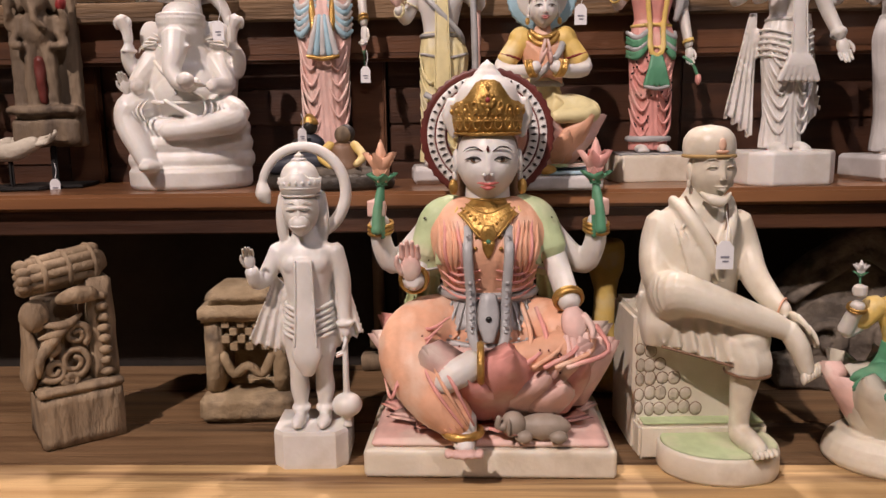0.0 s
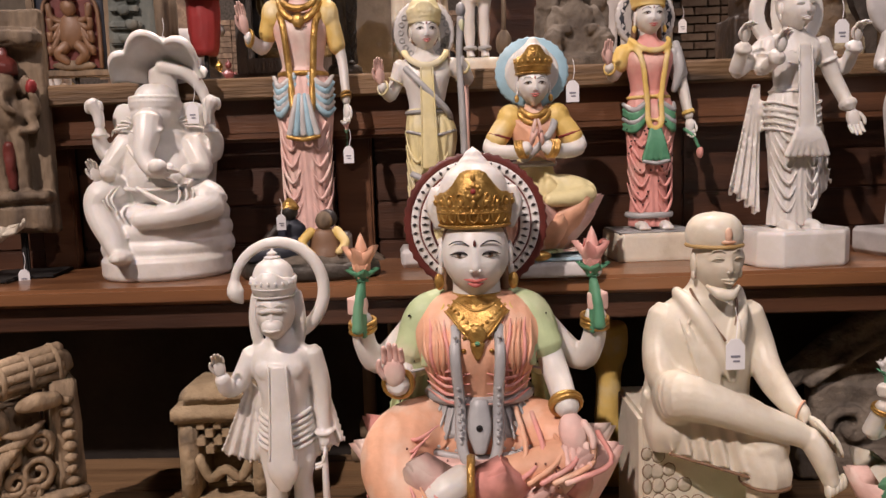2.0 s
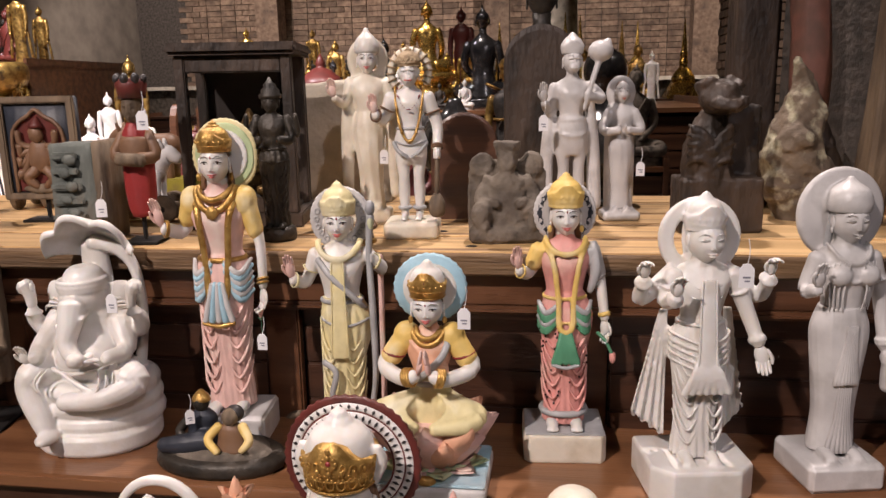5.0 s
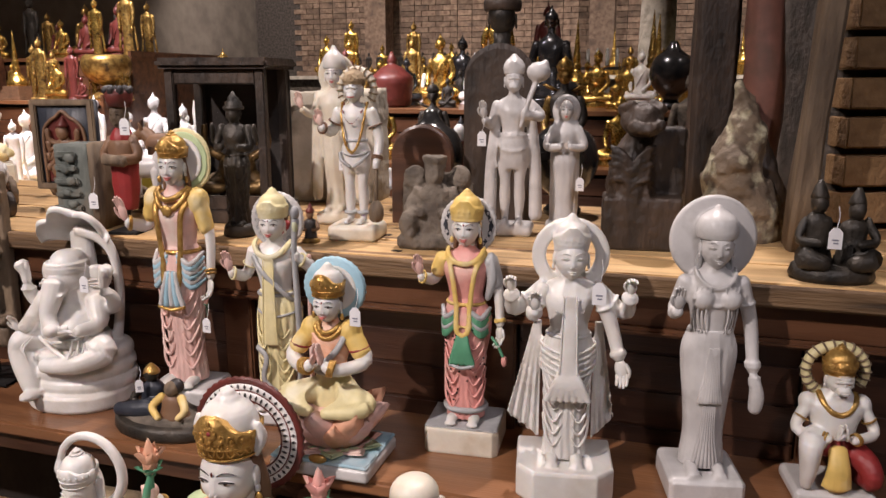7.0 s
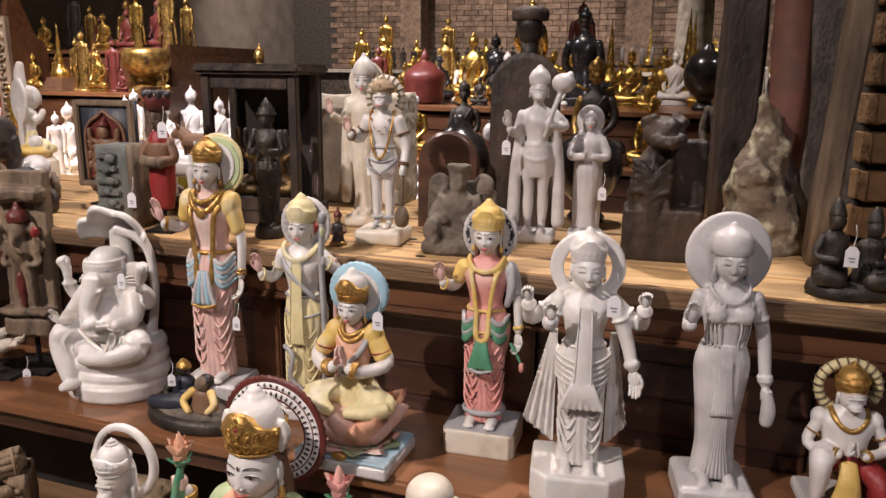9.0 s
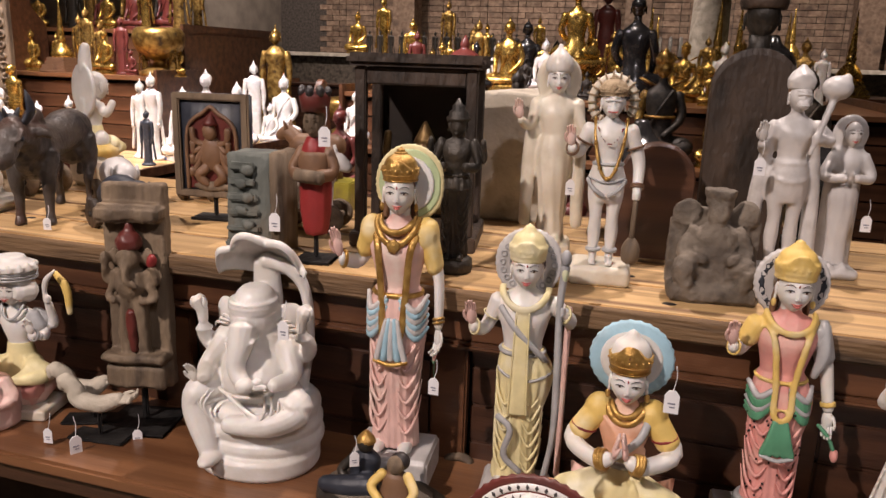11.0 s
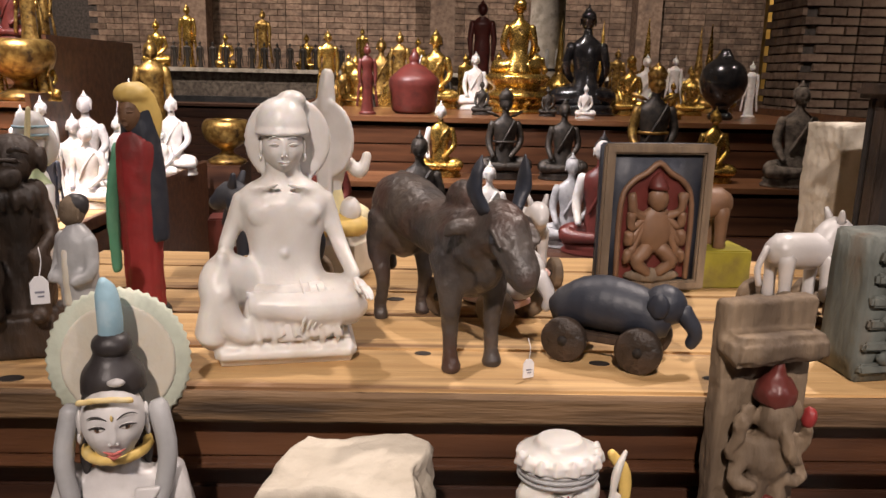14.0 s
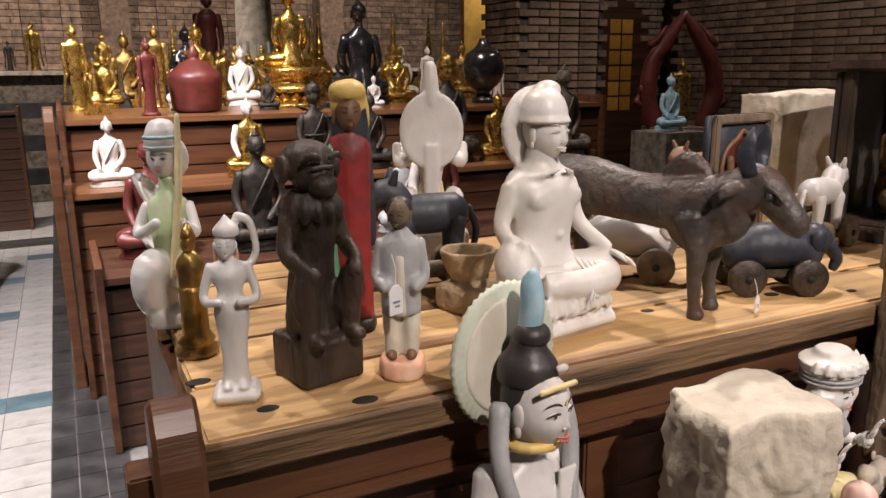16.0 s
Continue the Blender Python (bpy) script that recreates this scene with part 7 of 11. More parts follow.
def kneeling_monkey():
    s = Shape()
    base_block(s, 0.15, 0.11, 0.03, GREYM)
    z0 = 0.03
    s.tube([(-0.02, 0.01, z0 + 0.08), (-0.05, -0.045, z0 + 0.1), (-0.052, -0.05, z0 + 0.05), (-0.052, -0.045, z0 + 0.01)], [0.026, 0.024, 0.018, 0.012], MARBLE, 14, 5)
    s.tube([(0.02, 0.01, z0 + 0.075), (0.05, -0.04, z0 + 0.06), (0.055, -0.05, z0 + 0.03), (0.04, 0.02, z0 + 0.015)], [0.026, 0.024, 0.02, 0.014], RED, 14, 5)
    s.tube([(0.0, -0.035, z0 + 0.085), (0.0, -0.05, z0 + 0.05), (0.0, -0.048, z0 + 0.012)], [0.016, 0.02, 0.026], YELLOW, 12, 4, flat=0.6)
    s.ball((0, 0.0, z0 + 0.08), (0.05, 0.04, 0.028), RED, 16, 10)
    s.loft([(z0 + 0.08, 0, 0.0, 0.036, 0.03), (z0 + 0.12, 0, 0, 0.04, 0.03), (z0 + 0.155, 0, 0, 0.05, 0.03), (z0 + 0.175, 0, 0, 0.036, 0.024), (z0 + 0.195, 0, 0, 0.018, 0.018)], MARBLE, 24, 5)
    for side in (-1, 1):
        arm(s, [(side * 0.046, 0, z0 + 0.16), (side * 0.07, -0.012, z0 + 0.11), (side * 0.02, -0.045, z0 + 0.108)], 0.016, MARBLE, None, GOLD, r2=0.01)
        hand(s, (side * 0.008, -0.048, z0 + 0.108), (-side * 0.12, -0.15, 1), (-side, 0, 0), 0.032, MARBLE, 0.02)
        s.ball((side * 0.046, 0.004, z0 + 0.16), (0.02, 0.02, 0.02), MARBLE, 10, 8)
    necklace(s, (0, 0, z0 + 0.185), 0.03, 0.03, 0.035, 0.006, GOLD)
    pts = [(0.052 * math.cos(q), 0.018, z0 + 0.222 + 0.05 * math.sin(q)) for q in (radians(-70 - 320 * k / 20) for k in range(21))]
    s.tube(pts, 0.0105, PALEYELLOW, 10, 2)
    for p in pts[::1]:
        band(s, p, (p[2] - z0 - 0.222, 0, -p[0]), 0.011, 0.002, OLDWOOD)
    head(s, (0, -0.006, z0 + 0.212), 0.03, MARBLE, GOLD, False, 2, monkey=True, long_hair=False)
    crown(s, (0, 0.0, z0 + 0.225), 0.029, 0.058, GOLD, GOLD, peak=0.3)
    return s


put_statue(kneeling_monkey(), "kneeling_monkey_statue", 1.004, 1.512, SHELF, 8, "kneeling white marble monkey god with gold crown, red cloth", size=(0.950, 0.989, 0.866), reach=0.92)


def fainting_group():
    """Two dark painted figures leaning on each other on a rocky base."""
    s = Shape()
    s.lathe([(0.11, 0), (0.115, 0.008), (0.113, 0.022), (0.105, 0.028)], (0, 0, 0), BRONZE, 30, squash=0.62)
    n = len(s.v)
    s.loft([(0.02, 0, 0, 0.1, 0.055), (0.035, -0.01, 0, 0.09, 0.05), (0.045, -0.01, 0, 0.05, 0.03)], GREYSTONE, 20, 2)
    s.rough(n, 0.006, 60)
    s.tube([(-0.09, -0.03, 0.04), (-0.05, -0.03, 0.046), (-0.01, -0.02, 0.05)], [0.014, 0.018, 0.02], NAVY, 12, 4)
    s.loft([(0.035, -0.035, 0.01, 0.032, 0.026), (0.06, -0.035, 0.008, 0.026, 0.02), (0.085, -0.03, 0.005, 0.024, 0.018), (0.1, -0.03, 0.004, 0.01, 0.01)], NAVY, 18, 4)
    s.ball((-0.03, 0.0, 0.113), (0.014, 0.015, 0.016), BRONZE, 14, 10)
    s.lathe([(0.016, 0), (0.014, 0.008), (0.004, 0.02)], (-0.03, 0.002, 0.116), GOLD, 14, 2)
    s.loft([(0.035, 0.03, -0.012, 0.034, 0.028), (0.055, 0.03, -0.014, 0.026, 0.02), (0.075, 0.028, -0.014, 0.022, 0.016), (0.085, 0.028, -0.014, 0.01, 0.01)], BROWN, 18, 4)
    s.ball((0.03, -0.018, 0.097), (0.014, 0.015, 0.016), OLDWOOD, 14, 10)
    s.ball((0.034, -0.008, 0.1), (0.016, 0.014, 0.016), HAIR, 12, 8)
    s.tube([(0.01, -0.02, 0.08), (-0.004, -0.035, 0.06), (0.016, -0.045, 0.042)], [0.009, 0.008, 0.007], YELLOW, 9, 4)
    s.tube([(0.048, -0.014, 0.08), (0.066, -0.03, 0.06), (0.055, -0.04, 0.045)], [0.009, 0.008, 0.006], YELLOW, 9, 4)
    s.tube([(-0.05, 0.0, 0.085), (-0.068, -0.01, 0.06), (-0.05, -0.02, 0.05)], [0.009, 0.008, 0.006], BRONZE, 9, 4)
    return s


put_statue(fainting_group(), "dark_figure_group", -0.252, 1.391, SHELF, -3, "small dark painted group of two reclining figures on rock", "figurine", size=(1.062, 1.003, 0.999))
tag_on(-0.292, 1.364, SHELF + 0.11, 0.026, 30)


# ---- the things on the shelf's far end ----
def four_faced_god():
    s = Shape()
    s.block((0, 0, 0), (0.13, 0.11, 0.022), CREAM, 0.003)
    lotus(s, (0, 0, 0.02), 0.072, 0.06, (PALEPINK, PINK, BLUE), 8, 1, 0.8)
    seated_body(s, 0.07, 0.25, MARBLE, PALEYELLOW, MARBLE, 0.25, 0.1)
    for side in (-1, 1):
        arm(s, [(side * 0.034, 0, 0.2), (side * 0.06, -0.01, 0.165), (side * 0.055, -0.05, 0.175)], 0.014, MARBLE, SILVER, SILVER, 0.5, 0.01)
        arm(s, [(side * 0.034, 0.01, 0.2), (side * 0.068, 0.01, 0.18), (side * 0.07, -0.005, 0.225)], 0.014, MARBLE, SILVER, None, 0.5, 0.009)
        fist(s, (side * 0.07, -0.008, 0.236), 0.026, MARBLE)
        hand(s, (side * 0.055, -0.052, 0.178), (0, -0.3, 1), (0, -1, 0), 0.034, MARBLE)
        s.tube([(side * 0.02, -0.02, 0.25), (side * 0.03, 0.0, 0.25)], [0.02, 0.024], MARBLE, 10, 2)
        head(s, (side * 0.024, 0.004, 0.25), 0.026, MARBLE, None, True, side * 55, lip=LIP, fine=False)
    s.tube([(0.066, -0.01, 0.24), (0.07, -0.01, 0.27), (0.085, 0.0, 0.29)], [0.004, 0.006, 0.003], MARBLE, 8, 3)
    s.tube([(0.075, 0.02, 0.28), (0.095, 0.02, 0.25), (0.098, 0.02, 0.2)], [0.006, 0.009, 0.006], YELLOW, 8, 4)
    necklace(s, (0, -0.002, 0.225), 0.022, 0.024, 0.03, 0.003, SILVER)
    head(s, (0, -0.012, 0.25), 0.028, MARBLE, None, True, 0, lip=LIP, mark=RED)
    s.lathe([(0.042, 0), (0.046, 0.02), (0.05, 0.032), (0.03, 0.04), (0.026, 0.048), (0.008, 0.05)], (0, 0.0, 0.268), MARBLE, 24, 1)
    for z in (0.274, 0.28, 0.286):
        belt(s, (0, 0, z), 0.0455, 0.0455, 0.002, SILVER)
    for j in range(9):
        q = math.pi * (1 + j / 8)
        s.lathe([(0.009, 0), (0.006, 0.01), (0.001, 0.018)], (0.046 * math.cos(q), 0.046 * math.sin(q), 0.29), MARBLE, 6)
    return s


put_statue(four_faced_god(), "four_faced_god_statue", -1.087, 1.462, SHELF, 14, "white marble four-faced god with silver crown on a lotus", size=(1.050, 0.905, 1.070))


def bald_elder():
    s = Shape()
    s.lathe([(0.045, 0), (0.05, 0.01), (0.048, 0.06), (0.036, 0.09), (0.03, 0.1), (0.012, 0.108)], (0, 0, 0), PALEPINK, 24, 3)
    for side in (-1, 1):
        s.tube([(side * 0.03, 0, 0.095), (side * 0.05, -0.01, 0.06), (side * 0.02, -0.04, 0.05)], [0.014, 0.013, 0.009], PALEPINK, 10, 4)
        for k in range(4):
            s.tube([(side * (0.012 + 0.006 * k), -0.03, 0.1), (side * (0.02 + 0.006 * k), -0.048, 0.05), (side * (0.022 + 0.006 * k), -0.048, 0.005)], 0.003, PINK, 6, 3)
    head(s, (0, -0.008, 0.13), 0.03, PALEPINK, None, True, 0, lip=LIP)
    s.ball((0, -0.034, 0.108), (0.012, 0.006, 0.014), GREYM, 8, 6)
    return s


put_statue(bald_elder(), "bald_elder_figurine", -1.097, 1.395, SHELF, 10, "small pink painted figurine of a bald bearded elder", "figurine", size=(0.964, 0.998, 1.000))


def temple_plaque():
    s = Shape()
    s.block((0, 0.012, 0), (0.135, 0.03, 0.4), OLDWOOD, 0.004, rough=0.003, cuts=5)
    s.block((0, -0.012, 0.33), (0.142, 0.05, 0.035), OLDWOOD, 0.008, rough=0.004, cuts=2)
    s.block((0, -0.012, 0.005), (0.13, 0.05, 0.05), OLDWOOD, 0.006, rough=0.004, cuts=2)
    s.block((0, -0.018, 0.06), (0.14, 0.06, 0.018), OLDWOOD, 0.005, rough=0.003, cuts=2)
    n = len(s.v)
    u = 0.24
    s.tube([(-0.018, -0.02, 0.08), (-0.02, -0.022, 0.13), (-0.012, -0.02, 0.19)], [0.013, 0.014, 0.018], OLDWOOD, 10, 4)
    s.tube([(0.018, -0.02, 0.08), (0.02, -0.022, 0.13), (0.012, -0.02, 0.19)], [0.013, 0.014, 0.018], OLDWOOD, 10, 4)
    s.tube([(0, -0.03, 0.16), (0, -0.034, 0.12), (0, -0.03, 0.085)], [0.012, 0.01, 0.008], MAROON, 8, 3)
    s.ball((0, -0.022, 0.215), (0.034, 0.026, 0.036), OLDWOOD, 14, 10)
    s.ball((0, -0.03, 0.265), (0.024, 0.022, 0.026), OLDWOOD, 14, 10)
    s.lathe([(0.024, 0), (0.026, 0.018), (0.012, 0.034), (0.006, 0.05)], (0, -0.022, 0.282), MAROON, 12, 2)
    s.tube([(0, -0.048, 0.258), (0.006, -0.056, 0.23), (0.022, -0.05, 0.215)], [0.009, 0.008, 0.005], OLDWOOD, 8, 4)
    for side in (-1, 1):
        s.ball((side * 0.034, -0.018, 0.265), (0.014, 0.006, 0.018), OLDWOOD, 8, 6)
        s.tube([(side * 0.03, -0.018, 0.235), (side * 0.054, -0.02, 0.22), (side * 0.05, -0.03, 0.25)], [0.011, 0.009, 0.008], OLDWOOD, 9, 4)
        s.tube([(side * 0.03, -0.02, 0.225), (side * 0.05, -0.026, 0.19), (side * 0.03, -0.04, 0.185)], [0.011, 0.009, 0.008], OLDWOOD, 9, 4)
        s.ball((side * 0.05, -0.03, 0.262), (0.012, 0.01, 0.014), RED if side > 0 else OLDWOOD, 8, 6)
        s.ball((side * 0.034, -0.022, 0.345), (0.03, 0.018, 0.016), OLDWOOD, 10, 7)
    s.rough(n, 0.003, 70)
    return s


plaque = empty("temple_plaque", -0.827, 1.514, SHELF, 12, "weathered carved wooden relief of an elephant god on an iron stand", "carving")
plaque.scale = (0.940, 0.996, 1.044)
temple_plaque().carved(0.0032).put("panel", 0, 0, 0.075, parent=plaque)
box_part("base_plate", (0, -0.01, 0), (0.15, 0.13, 0.006), IRON, plaque)
box_part("rod", (0, 0.0, 0.006), (0.012, 0.012, 0.075), IRON, plaque)
tag_on(-0.79, 1.44, SHELF + 0.02, 0.03, 30)


def hand_fragment(x, y, rz, length, label):
    e = empty("carved_fragment", x, y, SHELF, rz, label, "fragment", "carved fragments on stands")
    box_part("base_plate", (0, 0, 0), (0.12, 0.05, 0.007), IRON, e)
    box_part("rod", (0, 0, 0.007), (0.008, 0.008, 0.055), IRON, e)
    s = Shape()
    s.tube([(-0.075, 0, 0.1), (-0.07, 0, 0.115), (-0.05, 0, 0.1), (-0.04, 0, 0.078), (0.0, 0, 0.072), (length * 0.6, 0, 0.082), (length, 0, 0.09)], [0.01, 0.014, 0.016, 0.018, 0.017, 0.016, 0.012], PALESTONE, 12, 5)
    hand(s, (length - 0.01, 0, 0.088), (1, 0, 0.1), (0, -0.4, 1), 0.05, PALESTONE, 0.3)
    s.rough(0, 0.0015, 60)
    s.put("arm", parent=e)
    return e


hand_fragment(-0.86, 1.42, 6, 0.05, "weathered carved arm on a small black iron stand")
hand_fragment(-0.925, 1.475, 22, 0.03, "pale curved carved branch on a black iron stand")
tag_on(-0.93, 1.36, SHELF + 0.035, 0.03, 10)
tag_on(-0.86, 1.355, SHELF + 0.035, 0.036, 60)


def limestone(name, x, y, z, size, rz, label, seed, crust=0.02):
    """A broken block: sawn top, lumpy crusted sides."""
    s = Shape()
    bm = bmesh.new()
    bmesh.ops.create_cube(bm, size=1)
    bmesh.ops.subdivide_edges(bm, edges=bm.edges[:], cuts=34, use_grid_fill=True)
    for v in bm.verts:
        p = Vector((v.co.x * size[0], v.co.y * size[1], (v.co.z + 0.5) * size[2]))
        q = p + Vector((seed, 0, 0))
        out = Vector((v.co.x, v.co.y, 0)).normalized()
        top = max(0.0, (v.co.z - 0.38) / 0.12)
        lump = noise.noise(q * 14) * 0.9 + abs(noise.noise(q * 34)) * 0.8 + noise.noise(q * 80) * 0.3
        if v.co.z < 0.499:
            p += out * lump * crust
        else:
            p += Vector((v.co.x, v.co.y, 0)) * noise.noise(q * 14) * crust * 1.6
        p.z += (noise.noise(q * 9) * 0.012 + noise.noise(q * 60) * 0.002) * top
        v.co = p
    bm.verts.index_update()
    s.add([v.co for v in bm.verts], [[v.index for v in f.verts] for f in bm.faces], PALESTONE)
    bm.free()
    return s.put(name, x, y, z, rz, label, "stone block")


limestone("carved_stone_block", -1.325, 1.40, SHELF, (0.15, 0.13, 0.335), -10, "rough pale limestone block with a carved front", 2)


def ascetic():
    """A grey painted ascetic with a blue topknot before a toothed disc."""
    s = Shape()
    base_block(s, 0.15, 0.12, 0.03, CREAM)
    seated_body(s, 0.03, 0.42, GREYM, GREYCLOTH, GREYM, 0.16, 0.1)
    s.disc((0.0, 0.045, 0.385), 0.085, HALOPAINT, 0.01, 96, 0.035)
    s.disc((0.0, 0.039, 0.385), 0.07, CREAM, 0.004, 48)
    for side in (-1, 1):
        arm(s, [(side * 0.056, 0.01, 0.262), (side * 0.08, -0.01, 0.18), (side * 0.06, -0.07, 0.19)], 0.025, GREYM, None, None, r2=0.017)
        s.tube([(side * 0.05, 0.0, 0.345), (side * 0.06, -0.012, 0.29), (side * 0.045, -0.03, 0.22)], [0.013, 0.012, 0.01], SILVER, 9, 4)
    hand(s, (-0.07, -0.075, 0.19), (0, -0.2, 1), (0, -1, 0), 0.055, PALEPINK)
    hand(s, (0.07, -0.075, 0.19), (0.2, -0.6, -0.6), (0, -0.5, 1), 0.05, GREYM)
    band(s, (0, 0, 0.3), (0, 0, 1), 0.036, 0.007, YELLOW)
    for k in range(5):
        s.tube([(0.05 - 0.006 * k, -0.03, 0.26), (0.0, -0.052, 0.19 - 0.006 * k), (-0.05, -0.04, 0.15)], 0.004, GREYM, 6, 4)
    head(s, (0, -0.012, 0.338), 0.048, GREYM, HAIR, True, 10, mark=YELLOW, lip=LIP, long_hair=True)
    s.tube([(-0.03, -0.046, 0.372), (0, -0.054, 0.377), (0.03, -0.046, 0.372)], 0.004, YELLOW, 6, 4)
    s.lathe([(0.038, 0), (0.036, 0.02), (0.024, 0.036), (0.02, 0.048)], (0, 0.004, 0.368), HAIR, 20, 3)
    s.ball((0.002, 0.0, 0.42), (0.024, 0.022, 0.016), HAIR, 14, 9)
    s.ball((0.012, -0.04, 0.39), (0.012, 0.006, 0.005), GREYM, 8, 6)
    s.tube([(0, 0.005, 0.42), (0.002, 0.0, 0.45), (0.0, 0.0, 0.478), (-0.002, -0.004, 0.492)], [0.014, 0.015, 0.013, 0.006], BLUE, 12, 4)
    return s


put_statue(ascetic(), "ascetic_god_statue", -1.609, 1.474, SHELF, 11, "grey painted ascetic god, blue topknot, pale toothed halo disc", size=(0.95, 1.011, 1.052))


def finial():
    s = Shape()
    s.lathe([(0.04, 0), (0.045, 0.01), (0.03, 0.03), (0.026, 0.08), (0.03, 0.11)], (0, 0, 0), CREAM, 20, 3)
    s.ball((0, 0, 0.15), (0.042, 0.042, 0.045), YELLOW, 18, 12)
    return s


put_statue(finial(), "yellow_capped_figurine", -1.83, 1.36, SHELF, 0, "small figurine with a plain yellow rounded cap", "figurine")


def white_attendant():
    s = Shape()
    base_block(s, 0.13, 0.12, 0.04, MARBLE)
    standing(s, 0.4, 0.04, MARBLE, MARBLECLOTH, MARBLE, MARBLE, pleats=14, amp=0.05)
    for side in (-1, 1):
        arm(s, [(side * 0.042, 0, 0.335), (side * 0.085, 0, 0.29), (side * 0.09, -0.03, 0.345)], 0.017, MARBLE, None, MARBLE, r2=0.012)
        fist(s, (side * 0.09, -0.034, 0.36), 0.034, MARBLE)
    head(s, (0, -0.005, 0.385), 0.032, MARBLE, MARBLE, False)
    crown(s, (0, 0, 0.41), 0.03, 0.06, MARBLE, MARBLE)
    return s


put_statue(white_attendant(), "white_attendant_statue", 1.31, 1.46, SHELF, 10, "unpainted white marble standing god with raised hands")


# ---- on the low platform, behind and beside ----
def carved_bracket():
    s = Shape()
    s.block((0, 0, 0), (0.126, 0.115, 0.086), RAWWOOD, 0.003, rough=0.002, cuts=5)
    s.block((0, 0, 0.085), (0.13, 0.12, 0.014), RAWWOOD, 0.003, rough=0.002, cuts=5)
    s.block((0.043, 0.008, 0.096), (0.042, 0.1, 0.168), RAWWOOD, 0.004, taper=0.93, rough=0.0025, cuts=6)
    n = len(s.v)
    s.loft([(0.095, -0.022, 0.01, 0.05, 0.045), (0.14, -0.018, 0.01, 0.04, 0.04), (0.19, -0.018, 0.01, 0.036, 0.036), (0.235, -0.024, 0.005, 0.03, 0.03)], RAWWOOD, 40, 6, 7, 0.07, 1.0)
    for cx, cz, r, turns in ((-0.005, 0.135, 0.026, 1.6), (-0.035, 0.125, 0.018, 1.4), (0.002, 0.178, 0.019, 1.5), (-0.04, 0.165, 0.014, 1.3), (-0.012, 0.108, 0.012, 1.3)):
        s.tube([(cx + r * (1 - 0.75 * t) * math.cos(6.28 * turns * t + cz * 30), -0.042 - 0.004 * t, cz + r * (1 - 0.75 * t) * math.sin(6.28 * turns * t + cz * 30)) for t in (k / 15 for k in range(16))], [0.0065 - 0.0002 * k for k in range(16)], RAWWOOD, 8, 2)
    for k in range(5):
        s.tube([(0.012 - 0.01 * k, -0.04, 0.21 - 0.004 * k), (-0.014 - 0.01 * k, -0.052, 0.198 - 0.012 * k), (-0.05 - 0.002 * k, -0.044, 0.2 - 0.02 * k)], [0.003, 0.008, 0.003], RAWWOOD, 8, 4)
        s.tube([(-0.07, -0.03 + 0.015 * k, 0.1), (-0.062, -0.035 + 0.014 * k, 0.15), (-0.066, -0.03 + 0.012 * k, 0.2)], [0.008, 0.01, 0.004], RAWWOOD, 8, 4)
    s.ball((-0.055, -0.035, 0.215), (0.022, 0.02, 0.026), RAWWOOD, 14, 10)
    s.tube([(0.03, -0.045, 0.24), (0.0, -0.058, 0.243), (-0.02, -0.05, 0.238)], [0.012, 0.014, 0.008], RAWWOOD, 10, 4)
    for k in range(8):
        s.ball((0.043, -0.046, 0.11 + 0.018 * k), (0.011, 0.006, 0.007), RAWWOOD, 8, 6)
    # fluted drum with a flower at its end
    for k in range(10):
        q = 2 * math.pi * k / 10
        s.tube([(-0.055, -0.03 + 0.02 * math.cos(q), 0.276 + 0.02 * math.sin(q)), (0.045, -0.005 + 0.024 * math.cos(q), 0.286 + 0.024 * math.sin(q))], 0.0085, RAWWOOD, 8, 2)
        s.ball((-0.066, -0.034 + 0.02 * math.cos(q), 0.274 + 0.02 * math.sin(q)), (0.012, 0.009, 0.009), RAWWOOD, 8, 6)
    s.tube([(-0.06, -0.031, 0.276), (0.045, -0.005, 0.286)], [0.02, 0.025], RAWWOOD, 16, 2)
    for t in (0.12, 0.5, 0.9):
        band(s, (-0.055 + 0.1 * t, -0.03 + 0.025 * t, 0.276 + 0.01 * t), (1, 0.25, 0.1), 0.027 + 0.003 * t, 0.004, RAWWOOD)
    s.rough(n, 0.0018, 60)
    return s


carved_bracket().put("carved_bracket", -0.682, 1.246, DECK, 38, "weathered wooden bracket carved with a crouching animal and scrolls", "carving", scale=(1.032, 1.002, 1.057))


def stone_niche():
    s = Shape()
    s.block((0, 0, 0), (0.17, 0.15, 0.05), STONE, 0.008, rough=0.004, cuts=3)
    s.block((0, 0.05, 0.05), (0.15, 0.03, 0.15), STONE, 0.004)
    for x in (-0.06, 0.062):
        s.block((x, 0.0, 0.05), (0.03, 0.11, 0.14), STONE, 0.005, rough=0.003, cuts=3)
    s.block((0, 0, 0.185), (0.165, 0.13, 0.028), STONE, 0.006, rough=0.003, cuts=3)
    s.block((0, 0, 0.213), (0.15, 0.12, 0.03), STONE, 0.01, taper=0.85, rough=0.004, cuts=3)
    for j in range(6):
        for k in range(4):
            if (j + k) % 2:
                s.block((-0.036 + 0.014 * j, -0.045, 0.13 + 0.014 * k), (0.0135, 0.02, 0.0135), STONE, 0.001)
    s.block((0, 0.02, 0.05), (0.09, 0.06, 0.012), STONE, 0.003)
    s.tube([(-0.045, -0.045, 0.12), (-0.025, -0.048, 0.085), (0, -0.05, 0.1), (0.025, -0.048, 0.085), (0.045, -0.045, 0.12)], 0.009, STONE, 8, 4)
    return s


stone_niche().put("stone_shrine", -0.4, 1.36, DECK, 3, "small weathered stone shrine with a pierced niche", "shrine")


